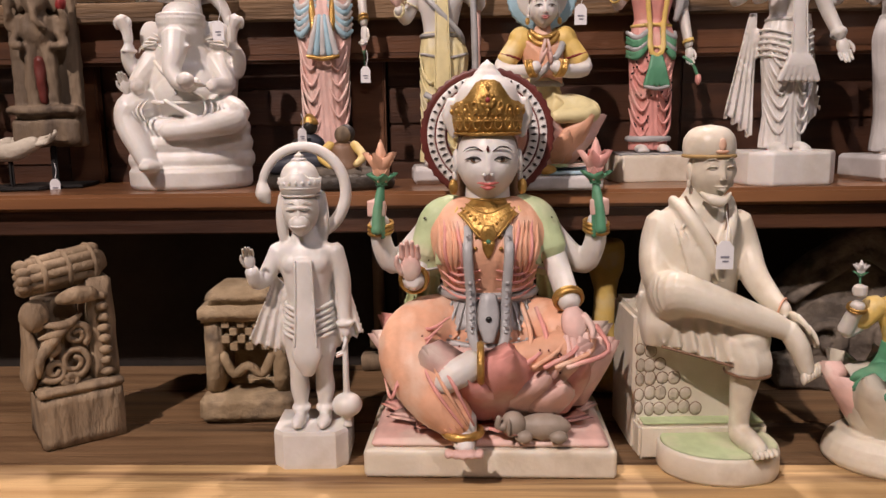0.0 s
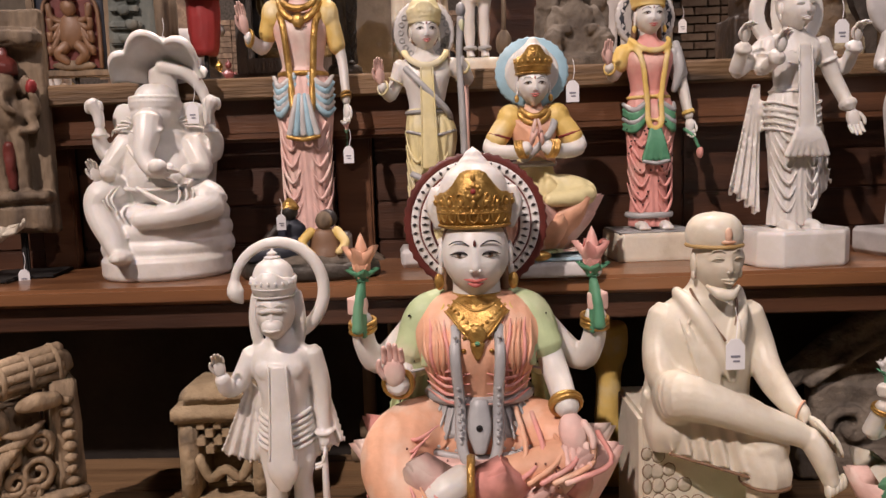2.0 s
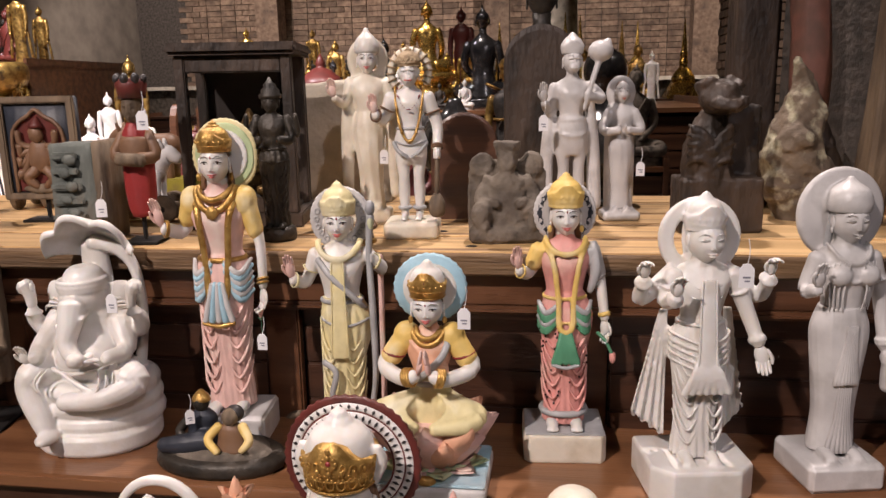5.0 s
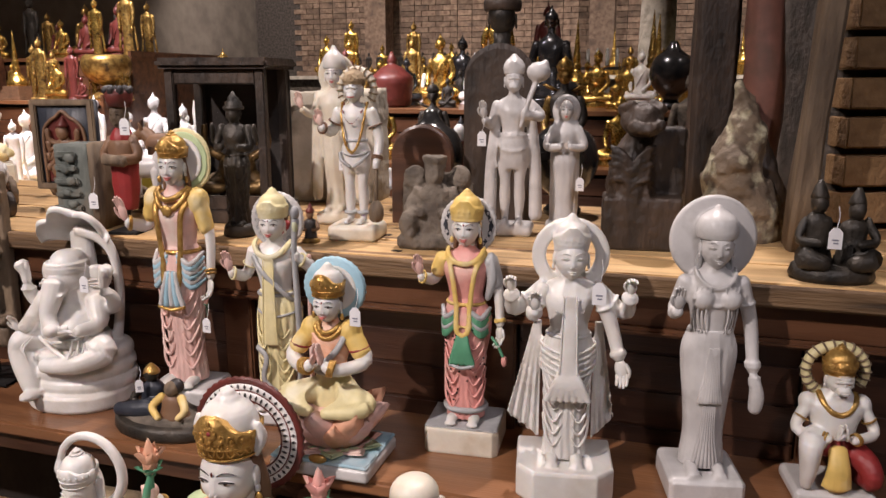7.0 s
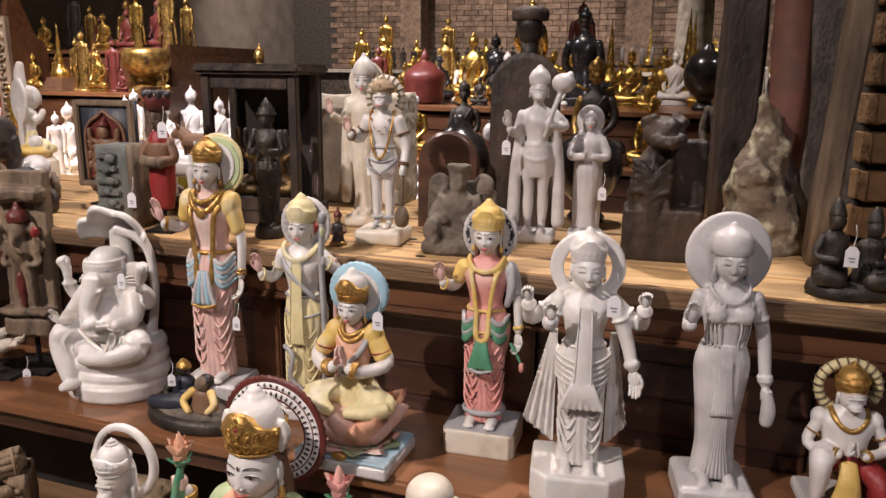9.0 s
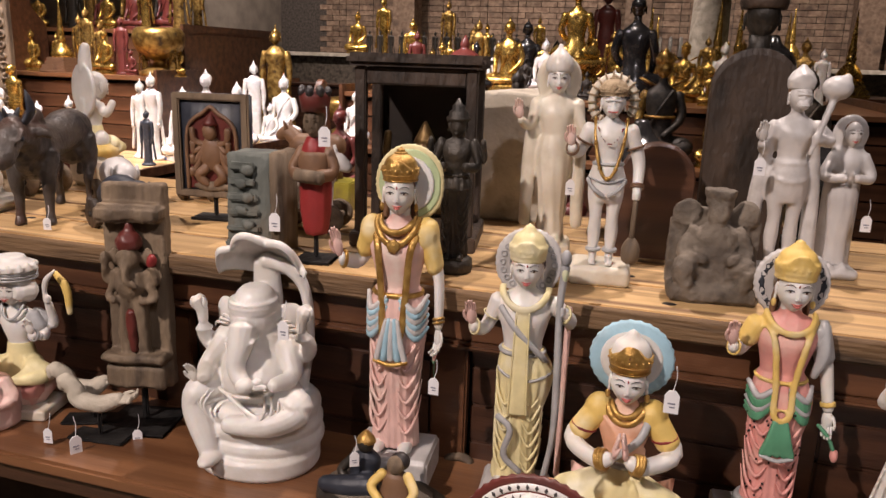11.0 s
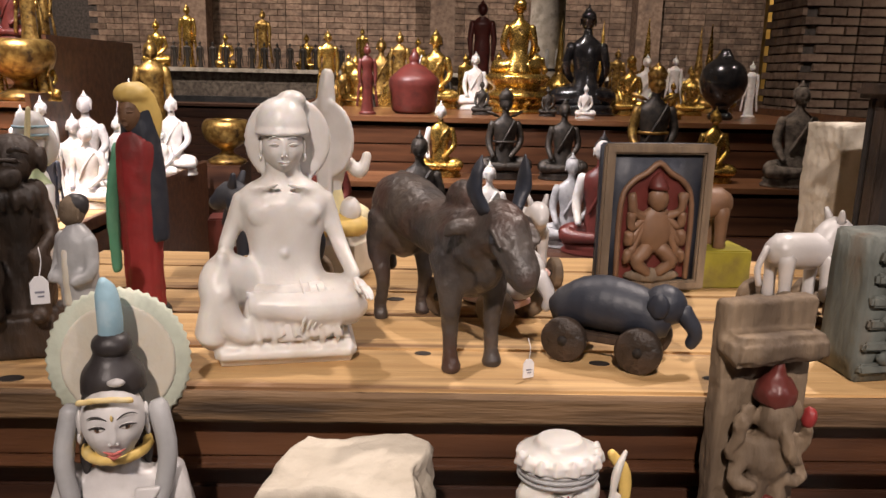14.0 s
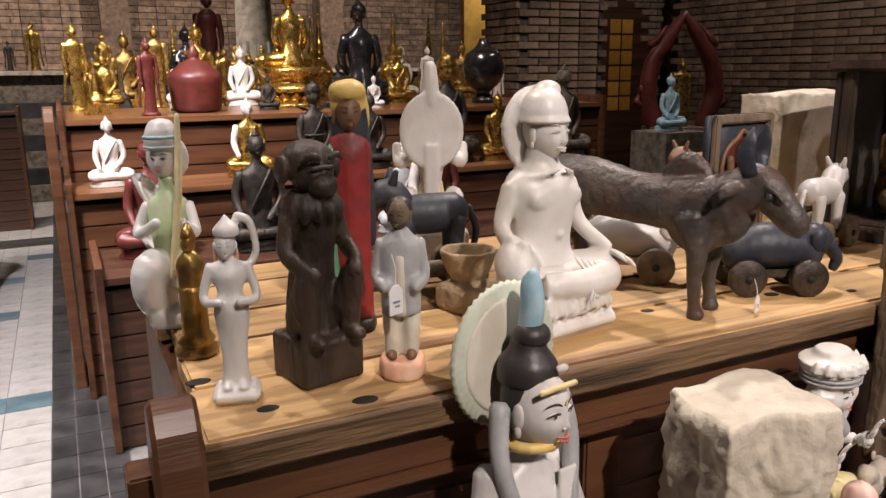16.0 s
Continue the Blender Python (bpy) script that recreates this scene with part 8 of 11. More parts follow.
def window_frame_carving():
    s = Shape()
    for z, w in ((0, 0.3), (0.05, 0.26), (0.31, 0.28), (0.35, 0.34)):
        s.block((0, 0, z), (w, 0.06, 0.035), OLDWOOD, 0.004, rough=0.002, cuts=3)
    for x in (-0.11, -0.055, 0.055, 0.11):
        s.block((x, 0, 0.08), (0.022, 0.04, 0.235), OLDWOOD, 0.004, rough=0.002, cuts=3)
    for side in (-1, 1):
        s.tube([(side * 0.03, -0.02, 0.3), (side * 0.0, -0.02, 0.25), (side * 0.04, -0.02, 0.2), (side * 0.03, -0.02, 0.12)], 0.01, OLDWOOD, 8, 4)
        s.tube([(side * (0.09 + 0.03 * math.cos(q) * (1 - q / 9)), -0.01, 0.4 + 0.024 * math.sin(q) * (1 - q / 9)) for q in (0.5 * j for j in range(14))], 0.009, OLDWOOD, 8, 2)
    return s


window_frame_carving().put("carved_window_frame", -0.08, 1.6, DECK, 0, "old carved wooden window frame leaning in the dark", "carving")


def yellow_post():
    s = Shape()
    s.lathe([(0.032, 0), (0.034, 0.03), (0.024, 0.045), (0.026, 0.12), (0.022, 0.2), (0.034, 0.24), (0.036, 0.29), (0.026, 0.3)], (0, 0, 0), YELLOW, 16, 2)
    s.rough(0, 0.002, 50)
    return s


yellow_post().put("yellow_post", 0.27, 1.47, DECK, 0, "short worn yellow turned wooden post", "post")


def gable_carving():
    s = Shape()
    s.block((0, 0, 0), (0.3, 0.08, 0.06), GREYSTONE, 0.006, rough=0.004, cuts=4)
    s.block((0, 0.01, 0.06), (0.24, 0.06, 0.12), GREYSTONE, 0.006, rough=0.005, cuts=4)
    n = len(s.v)
    for side in (-1, 1):
        for k in range(2):
            s.tube([(side * (0.055 + (0.04 - 0.01 * k) * math.cos(q) * (1 - q / 8)), -0.03, 0.1 + 0.04 * math.sin(q) * (1 - q / 8)) for q in (0.5 * j + k for j in range(12))], 0.01, GREYSTONE, 8, 2)
        s.tube([(side * 0.17, -0.02, 0.18), (side * 0.08, -0.02, 0.26), (0, -0.02, 0.31)], 0.022, GREYSTONE, 10, 2)
        s.tube([(side * 0.13, -0.03, 0.18), (side * 0.06, -0.03, 0.235), (0, -0.03, 0.275)], 0.012, GREYSTONE, 8, 2)
    s.block((0, 0.01, 0.17), (0.2, 0.05, 0.09), GREYSTONE, 0.006, taper=0.4, rough=0.003, cuts=3)
    s.rough(n, 0.004, 50)
    return s


gable_carving().carved().put("carved_gable", 0.76, 1.47, DECK, -8, "dark grey carved stone gable with scrolls", "carving")


def lotus_lady():
    s = Shape()
    s.lathe([(0.12, 0), (0.128, 0.015), (0.118, 0.05), (0.1, 0.065)], (0, 0, 0), CREAM, 30, 2, squash=0.8)
    lotus(s, (0, 0, 0.05), 0.125, 0.15, (CREAM, PALEPINK, CREAM), 8, 1, 0.8)
    seated_body(s, 0.15, 0.36, MARBLE, GREEN, YELLOW, 0.22, 0.08)
    for side in (-1, 1):
        arm(s, [(side * 0.05, 0, 0.34), (side * 0.1, 0.0, 0.28), (side * 0.095, -0.03, 0.345)], 0.022, MARBLE, YELLOW, GOLD, 0.5, 0.014)
        fist(s, (side * 0.095, -0.03, 0.375), 0.042, MARBLE)
    bud(s, (-0.095, -0.03, 0.405), 0.03, GREYM, GREEN)
    head(s, (0, -0.01, 0.405), 0.04, MARBLE, HAIR, True, lip=LIP)
    crown(s, (0, 0, 0.43), 0.038, 0.08, GOLD, GOLD)
    return s


put_statue(lotus_lady(), "green_sari_goddess_statue", 0.662, 1.135, DECK, -6, "painted goddess in green and yellow seated on a pale lotus", size=(0.842, 0.840, 0.735))


def dark_lump(name, x, y, label):
    s = Shape()
    s.block((0, 0, 0), (0.12, 0.1, 0.2), BRONZE, 0.01, rough=0.012, cuts=4)
    s.ball((0, 0, 0.23), (0.05, 0.045, 0.05), BRONZE, 14, 10)
    s.rough(0, 0.006, 40)
    return s.put(name, x, y, DECK, 0, label, "carving")


dark_lump("dark_bust", 0.5, 1.6, "dark metal bust standing in the shadow")


# ---- on the plank table ----
def meditating():
    s = Shape()
    s.block((0, 0, 0), (0.215, 0.15, 0.034), MARBLE, 0.01)
    u = 0.31
    z = 0.034
    s.tube([(-0.03, 0.01, z + 0.05), (-0.085, -0.03, z + 0.085), (-0.1, -0.05, z + 0.07), (-0.08, -0.06, z + 0.03), (-0.055, -0.065, z + 0.01)], [0.034, 0.034, 0.03, 0.022, 0.016], MARBLE, 16, 5)
    s.tube([(0.03, 0.01, z + 0.04), (0.085, -0.03, z + 0.05), (0.098, -0.045, z + 0.045), (0.04, -0.06, z + 0.045), (-0.04, -0.06, z + 0.05)], [0.036, 0.034, 0.03, 0.024, 0.018], MARBLE, 16, 5)
    s.loft([(z, 0.01, -0.04, 0.075, 0.034), (z + 0.04, 0.01, -0.04, 0.07, 0.03), (z + 0.075, 0.005, -0.03, 0.05, 0.03)], MARBLECLOTH, 40, 4, 9, 0.06, 2)
    s.loft([(z, 0, 0.01, 0.075, 0.06), (z + 0.05, 0, 0.005, 0.07, 0.058), (z + 0.1, 0, 0.005, 0.052, 0.042), (z + 0.15, 0, 0.002, 0.058, 0.044), (z + 0.185, 0, 0.002, 0.066, 0.042), (z + 0.205, 0, 0.006, 0.056, 0.034), (z + 0.222, 0, 0.004, 0.028, 0.026), (z + 0.245, 0, 0, 0.024, 0.024)], MARBLE, 34, 5)
    for side in (-1, 1):
        s.ball((side * 0.026, -0.027, z + 0.172), (0.028, 0.014, 0.02), MARBLE, 14, 9)
        s.tube([(side * 0.006, -0.04, z + 0.214), (side * 0.03, -0.03, z + 0.207), (side * 0.052, -0.006, z + 0.2)], 0.004, MARBLE, 7, 4)
    s.ball((0, -0.042, z + 0.118), (0.005, 0.003, 0.005), MARBLE, 8, 6)
    s.drape((-0.055, -0.06, z + 0.075), (0.06, -0.066, z + 0.06), (-0.05, -0.072, z + 0.004), (0.085, -0.074, z + 0.004), MARBLE, 6, 0.004, 0.005)
    s.tube([(-0.11, -0.05, z + 0.01), (-0.105, -0.058, z + 0.045), (-0.09, -0.06, z + 0.075)], [0.03, 0.024, 0.022], MARBLE, 14, 4)
    s.detail = True
    for k in range(7):
        s.tube([(0.02 + 0.012 * k, -0.05 - 0.002 * k, z + 0.083 - 0.003 * k), (0.03 + 0.011 * k, -0.076 + 0.002 * k, z + 0.052), (0.02 + 0.009 * k, -0.084 + 0.003 * k, z + 0.022)], [0.001, 0.003, 0.0015], MARBLE, 6, 4)
    s.detail = False
    arm(s, [(-0.058, 0.005, z + 0.188), (-0.084, 0.0, z + 0.13), (-0.09, -0.045, z + 0.11)], 0.019, MARBLE, r2=0.013)
    fist(s, (-0.09, -0.05, z + 0.112), 0.036, MARBLE)
    arm(s, [(0.058, 0.005, z + 0.188), (0.082, 0.0, z + 0.125), (0.105, -0.045, z + 0.085)], 0.019, MARBLE, r2=0.013)
    hand(s, (0.105, -0.048, z + 0.083), (0.5, -0.6, -0.3), (0, -0.3, -1), 0.045, MARBLE)
    s.disc((0.008, 0.03, z + 0.268), 0.062, MARBLE, 0.012, 72, 0.045)
    belt(s, (0, 0.0, z + 0.281), 0.036, 0.037, 0.004, MARBLE)
    head(s, (0, -0.005, z + 0.262), 0.039, MARBLE, MARBLE, False, 5, long_hair=False)
    s.lathe([(0.035, 0), (0.037, 0.014), (0.03, 0.034), (0.016, 0.046)], (0, 0.002, z + 0.28), MARBLE, 24, 3)
    s.ball((0.014, 0.008, z + 0.325), (0.022, 0.02, 0.014), MARBLE, 12, 8)
    return s


put_statue(meditating(), "meditating_god_statue", -1.448, 1.696, TABLE, 10, "white marble meditating god seated on a rectangular slab", size=(0.950, 1.011, 0.989), reach=0.92)


def bowl_plinth():
    s = Shape()
    s.block((0, 0, 0), (0.085, 0.08, 0.045), STONE, 0.006)
    s.lathe([(0.02, 0.045), (0.034, 0.062), (0.045, 0.09), (0.047, 0.1), (0.04, 0.1), (0.03, 0.07), (0.004, 0.06)], (0, 0, 0), STONE, 26, 2)
    return s


bowl_plinth().carved().put("stone_bowl", -1.5, 1.83, TABLE, 15, "small pale stone bowl on a square foot", "bowl")


def bull():
    """Carved bull along +x: a long barrel on thin legs, upright leaf-shaped horns."""
    s = Shape()
    s.tube([(-0.2, 0, 0.178), (-0.185, 0, 0.19), (-0.12, 0, 0.193), (-0.02, 0, 0.18), (0.08, 0, 0.18), (0.14, 0, 0.187)], [0.034, 0.052, 0.05, 0.043, 0.05, 0.042], BULLWOOD, 24, 5)
    s.ball((-0.165, 0, 0.165), (0.05, 0.046, 0.062), BULLWOOD, 18, 12)
    s.ball((0.085, 0, 0.165), (0.06, 0.044, 0.066), BULLWOOD, 18, 12)
    s.tube([(0.03, 0, 0.225), (0.06, 0, 0.243), (0.095, 0, 0.232)], [0.014, 0.02, 0.014], BULLWOOD, 12, 4)
    s.tube([(0.12, 0, 0.185), (0.155, 0, 0.205), (0.185, 0, 0.212)], [0.046, 0.038, 0.032], BULLWOOD, 18, 4)
    s.tube([(0.16, 0, 0.226), (0.186, 0, 0.216), (0.214, 0, 0.19), (0.238, 0, 0.166), (0.248, 0, 0.156)], [0.026, 0.031, 0.026, 0.022, 0.016], BULLWOOD, 18, 4)
    s.tube([(0.1, 0, 0.125), (0.14, 0, 0.14), (0.168, 0, 0.17)], [0.016, 0.018, 0.014], BULLWOOD, 12, 4)
    for side in (-1, 1):
        s.tube([(-0.165, side * 0.03, 0.17), (-0.175, side * 0.042, 0.12), (-0.16, side * 0.04, 0.07), (-0.172, side * 0.04, 0.025), (-0.168, side * 0.04, 0.004)], [0.036, 0.022, 0.013, 0.011, 0.014], BULLWOOD, 14, 4)
        s.tube([(0.085, side * 0.03, 0.16), (0.1, side * 0.036, 0.11), (0.098, side * 0.034, 0.065), (0.1, side * 0.034, 0.025), (0.104, side * 0.034, 0.004)], [0.032, 0.019, 0.013, 0.011, 0.015], BULLWOOD, 14, 4)
        s.tube([(0.172, side * 0.024, 0.235), (0.166, side * 0.037, 0.262), (0.172, side * 0.036, 0.288), (0.176, side * 0.032, 0.308)], [0.013, 0.016, 0.011, 0.002], NAVY, 12, 4, flat=0.55)
        s.tube([(0.155, side * 0.03, 0.215), (0.146, side * 0.056, 0.212), (0.142, side * 0.066, 0.202)], [0.01, 0.011, 0.004], BULLWOOD, 10, 3)
        s.ball((0.204, side * 0.028, 0.206), (0.01, 0.006, 0.008), NAVY, 10, 7)
        s.ball((0.246, side * 0.01, 0.162), (0.006, 0.005, 0.005), NAVY, 8, 6)
        s.tube([(0.2, side * 0.03, 0.222), (0.216, side * 0.032, 0.212), (0.226, side * 0.028, 0.2)], [0.003, 0.004, 0.003], BULLWOOD, 6, 3)
    s.tube([(0.228, -0.02, 0.16), (0.249, 0, 0.15), (0.228, 0.02, 0.16)], 0.004, BULLWOOD, 6, 3)
    s.tube([(-0.222, 0, 0.2), (-0.235, 0, 0.14), (-0.224, 0, 0.075)], [0.01, 0.008, 0.012], BULLWOOD, 9, 4)
    return s.carved(0.0036, 0.0016)


bull().put("wooden_bull", -1.222, 1.715, TABLE, -66, "dark weathered carved wooden bull with upright horns", "carved bull", scale=(0.93, 0.93, 0.98))
tag_on(-1.11, 1.585, TABLE + 0.03, 0.026, 20)


def toy_cart(x, y, rz, scale, animal, wheel, deck_mat, label, low=False):
    """A wooden toy animal on a board with four thick wheels."""
    e = empty("wheeled_toy", x, y, TABLE, rz, label, "toy", "wheeled wooden toys")
    k = scale
    box_part("board", (0, 0, 0.03 * k), (0.15 * k, 0.06 * k, 0.014 * k), deck_mat, e)
    for sx in (-0.055, 0.055):
        for sy in (-0.045, 0.045):
            s = Shape()
            s.lathe([(0.004 * k, -0.009 * k), (0.031 * k, -0.009 * k), (0.034 * k, -0.006 * k), (0.034 * k, 0.006 * k), (0.031 * k, 0.009 * k), (0.004 * k, 0.009 * k)], (0, 0, 0), wheel, 22)
            s.lathe([(0.008 * k, -0.012 * k), (0.007 * k, 0.012 * k)], (0, 0, 0), DARKVOID, 10)
            ob = s.put("wheel", sx * k, sy * k, 0.034 * k, parent=e)
            ob.rotation_euler = (radians(90), 0, 0)
    s = Shape()
    if low:
        s.tube([(-0.07 * k, 0, 0.07 * k), (-0.02 * k, 0, 0.085 * k), (0.04 * k, 0, 0.08 * k), (0.075 * k, 0, 0.07 * k)], [0.03 * k, 0.042 * k, 0.038 * k, 0.03 * k], animal, 16, 4)
        s.ball((0.08 * k, 0, 0.095 * k), (0.032 * k, 0.03 * k, 0.03 * k), animal, 14, 9)
        s.tube([(0.105 * k, 0, 0.09 * k), (0.125 * k, 0, 0.06 * k), (0.12 * k, 0, 0.04 * k)], [0.014 * k, 0.011 * k, 0.008 * k], animal, 10, 4)
        for side in (-1, 1):
            s.ball((0.075 * k, side * 0.03 * k, 0.1 * k), (0.016 * k, 0.006 * k, 0.02 * k), animal, 8, 6)
    else:
        s.tube([(-0.05 * k, 0, 0.13 * k), (0, 0, 0.128 * k), (0.04 * k, 0, 0.13 * k)], [0.03 * k, 0.033 * k, 0.028 * k], animal, 14, 4)
        s.tube([(0.035 * k, 0, 0.135 * k), (0.06 * k, 0, 0.165 * k), (0.09 * k, 0, 0.15 * k)], [0.026 * k, 0.024 * k, 0.013 * k], animal, 12, 4)
        for sx in (-0.045, 0.035):
            for side in (-1, 1):
                s.tube([(sx * k, side * 0.02 * k, 0.12 * k), (sx * k, side * 0.022 * k, 0.08 * k), (sx * k, side * 0.022 * k, 0.044 * k)], [0.016 * k, 0.011 * k, 0.011 * k], animal, 9, 3)
        for side in (-1, 1):
            s.tube([(0.055 * k, side * 0.014 * k, 0.18 * k), (0.05 * k, side * 0.02 * k, 0.2 * k)], [0.008 * k, 0.004 * k], animal, 7, 2)
        s.tube([(-0.072 * k, 0, 0.135 * k), (-0.085 * k, 0, 0.1 * k), (-0.08 * k, 0, 0.07 * k)], 0.006 * k, animal, 7, 3)
    s.rough(0, 0.0012 * k, 60)
    s.put("animal", parent=e)
    return e


toy_cart(-0.985, 1.675, -26, 0.95, NAVY, DARKWOOD, DARKWOOD, "dark blue wooden toy elephant on four thick wheels", low=True)
toy_cart(-1.15, 1.86, -40, 1.0, GREYM, OLDWOOD, PALEPINK, "pink and white painted wooden toy on four wheels", low=True)
toy_cart(-0.62, 1.86, 10, 0.95, GREYM, OLDWOOD, OLDWOOD, "white painted wooden toy cow on a wheeled board")
toy_cart(-1.52, 1.95, 170, 1.1, NAVY, OLDWOOD, OLDWOOD, "blue-grey worn wooden toy horse on a wheeled board")
toy_cart(-1.05, 2.08, -80, 0.9, GREYM, OLDWOOD, PALEPINK, "small white painted toy cow on a pink board")


def painted_relief():
    s = Shape()
    s.block((0, 0.008, 0), (0.19, 0.02, 0.235), NAVY, 0.003, rough=0.001, cuts=2)
    for x in (-0.086, 0.086):
        s.block((x, -0.006, 0.0), (0.018, 0.012, 0.235), OLDWOOD, 0.003)
    for z in (0, 0.219):
        s.block((0, -0.0065, z), (0.19, 0.012, 0.016), OLDWOOD, 0.003)
    arch = [(-0.062, 0.02), (-0.062, 0.14), (-0.045, 0.175), (-0.02, 0.19), (0, 0.205), (0.02, 0.19), (0.045, 0.175), (0.062, 0.14), (0.062, 0.02)]
    s.rings([[(a, -0.0025, b) for a, b in arch], [(a, 0.004, b) for a, b in arch]], MAROON, smooth=False)
    s.tube([(a, -0.006, b) for a, b in arch], 0.005, BROWN, 7, 3)
    n = len(s.v)
    s.ball((0, -0.006, 0.1), (0.03, 0.014, 0.04), BROWN, 14, 10)
    s.ball((0, -0.012, 0.15), (0.018, 0.014, 0.02), BROWN, 12, 9)
    s.lathe([(0.018, 0), (0.012, 0.014), (0.003, 0.026)], (0, -0.008, 0.165), MAROON, 12, 2)
    for side in (-1, 1):
        for k in range(4):
            s.tube([(side * 0.02, -0.006, 0.12 - 0.004 * k), (side * (0.04 + 0.002 * k), -0.01, 0.13 - 0.026 * k), (side * 0.045, -0.012, 0.155 - 0.03 * k)], [0.008, 0.007, 0.008], BROWN, 8, 4)
        s.tube([(side * 0.012, -0.006, 0.07), (side * 0.03, -0.012, 0.05), (side * 0.01, -0.01, 0.03)], [0.013, 0.012, 0.008], BROWN, 9, 4)
    s.ball((0, -0.006, 0.025), (0.05, 0.01, 0.012), OLDWOOD, 12, 7)
    s.rough(n, 0.003, 80)
    return s


board = empty("painted_relief", -0.876, 1.859, TABLE, 8, "framed painted wood relief of a many-armed deity on a stand", "relief")
board.scale = (0.985, 1.000, 1.032)
painted_relief().put("panel", 0, 0, 0.05, parent=board)
box_part("base_plate", (0, 0, 0), (0.1, 0.07, 0.006), IRON, board)
box_part("rod", (0, 0.006, 0.006), (0.01, 0.01, 0.05), IRON, board)


def carved_post():
    s = Shape()
    s.block((0, 0, 0), (0.085, 0.085, 0.195), GREYWOOD, 0.003, taper=0.94, rough=0.003, cuts=5)
    s.block((0.047, 0, 0), (0.02, 0.09, 0.2), OLDWOOD, 0.003, rough=0.001, cuts=3)
    n = len(s.v)
    for k in range(6):
        s.block((-0.01, -0.046, 0.015 + 0.03 * k), (0.066 - 0.004 * k, 0.01, 0.014), GREYWOOD, 0.003)
        s.ball((-0.012 + 0.012 * (k % 2), -0.05, 0.035 + 0.026 * k), (0.012, 0.006, 0.01), GREYWOOD, 8, 6)
    s.rough(n, 0.003, 60)
    return s


carved_post().put("carved_wood_post", -0.625, 1.639, TABLE, 7, "short grey-green carved wooden post with sawn side", "post", scale=(1.153, 1.015, 1.025))
tag_on(-0.562, 1.59, TABLE + 0.09, 0.036, 10)


def red_puppet():
    s = Shape()
    s.loft([(0.05, 0, 0, 0.026, 0.02), (0.09, 0, 0, 0.036, 0.026), (0.16, 0, 0, 0.038, 0.028), (0.2, 0, 0, 0.032, 0.026), (0.225, 0, 0, 0.02, 0.018)], RED, 26, 4, 8, 0.05)
    s.loft([(0.15, 0, 0, 0.04, 0.03), (0.18, 0, 0, 0.04, 0.032), (0.2, 0, 0, 0.034, 0.028)], BROWN, 22, 3, 8, 0.05)
    for side in (-1, 1):
        s.tube([(side * 0.03, 0, 0.2), (side * 0.048, -0.012, 0.165), (side * 0.02, -0.04, 0.16)], [0.014, 0.013, 0.011], BROWN, 10, 4)
    s.tube([(-0.03, -0.04, 0.16), (0.03, -0.042, 0.158)], 0.012, OLDWOOD, 9, 2)
    head(s, (0, -0.004, 0.25), 0.03, OLDWOOD, None, False, fine=False)
    s.lathe([(0.03, 0), (0.033, 0.012), (0.036, 0.026), (0.03, 0.034), (0.004, 0.036)], (0, 0, 0.268), MAROON, 20, 1)
    for j in range(8):
        q = 2 * math.pi * j / 8
        s.ball((0.03 * math.cos(q), 0.03 * math.sin(q), 0.302), (0.01, 0.01, 0.01), HAIR, 8, 6)
    s.rough(0, 0.0025, 60)
    return s


puppet = empty("carved_red_figure", -0.484, 1.611, TABLE, 9, "worn red painted wooden figure with crown on a black stand", "figurine")
puppet.scale = (0.818, 0.980, 1.067)
red_puppet().put("figure", parent=puppet)
box_part("base_plate", (0, 0, 0), (0.09, 0.08, 0.006), IRON, puppet)
box_part("rod", (0, 0, 0.006), (0.01, 0.01, 0.06), IRON, puppet)
tag_on(-0.45, 1.58, TABLE + 0.262, 0.036, 15)


def cabinet():
    e = empty("display_cabinet", -0.361, 1.869, TABLE, 10, "dark wooden display cabinet with glazed doors", "cabinet")
    e.scale = (0.855, 0.990, 1.030)
    w, d, h = 0.29, 0.2, 0.385
    box_part("plinth", (0, 0, 0), (w + 0.02, d + 0.02, 0.03), DARKWOOD, e)
    box_part("cornice", (0, 0, h - 0.025), (w + 0.035, d + 0.035, 0.025), DARKWOOD, e, bevel=0.008)
    # back coloured near black to stand in for the dim cabinet interior
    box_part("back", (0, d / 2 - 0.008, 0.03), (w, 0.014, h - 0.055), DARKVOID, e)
    for x in (-w / 2 + 0.013, w / 2 - 0.013):
        for y in (-d / 2 + 0.013, d / 2 - 0.03):
            box_part("post", (x, y, 0.03), (0.026, 0.026, h - 0.055), DARKWOOD, e)
    for y in (-d / 2 + 0.012,):
        for z in (0.03, h - 0.06):
            box_part("rail", (0, y, z), (w - 0.053, 0.018, 0.034), DARKWOOD, e)
        s = Shape()
        s.block((0, 0, 0), (w - 0.055, 0.003, h - 0.125), GLASS, 0)
        ob = s.put("pane", 0, y, 0.065, parent=e)
        ob.visible_shadow = False
    box_part("shelf_board", (0, 0.01, 0.03), (w - 0.03, d - 0.04, 0.01), DARKWOOD, e)
    return e


cabinet()


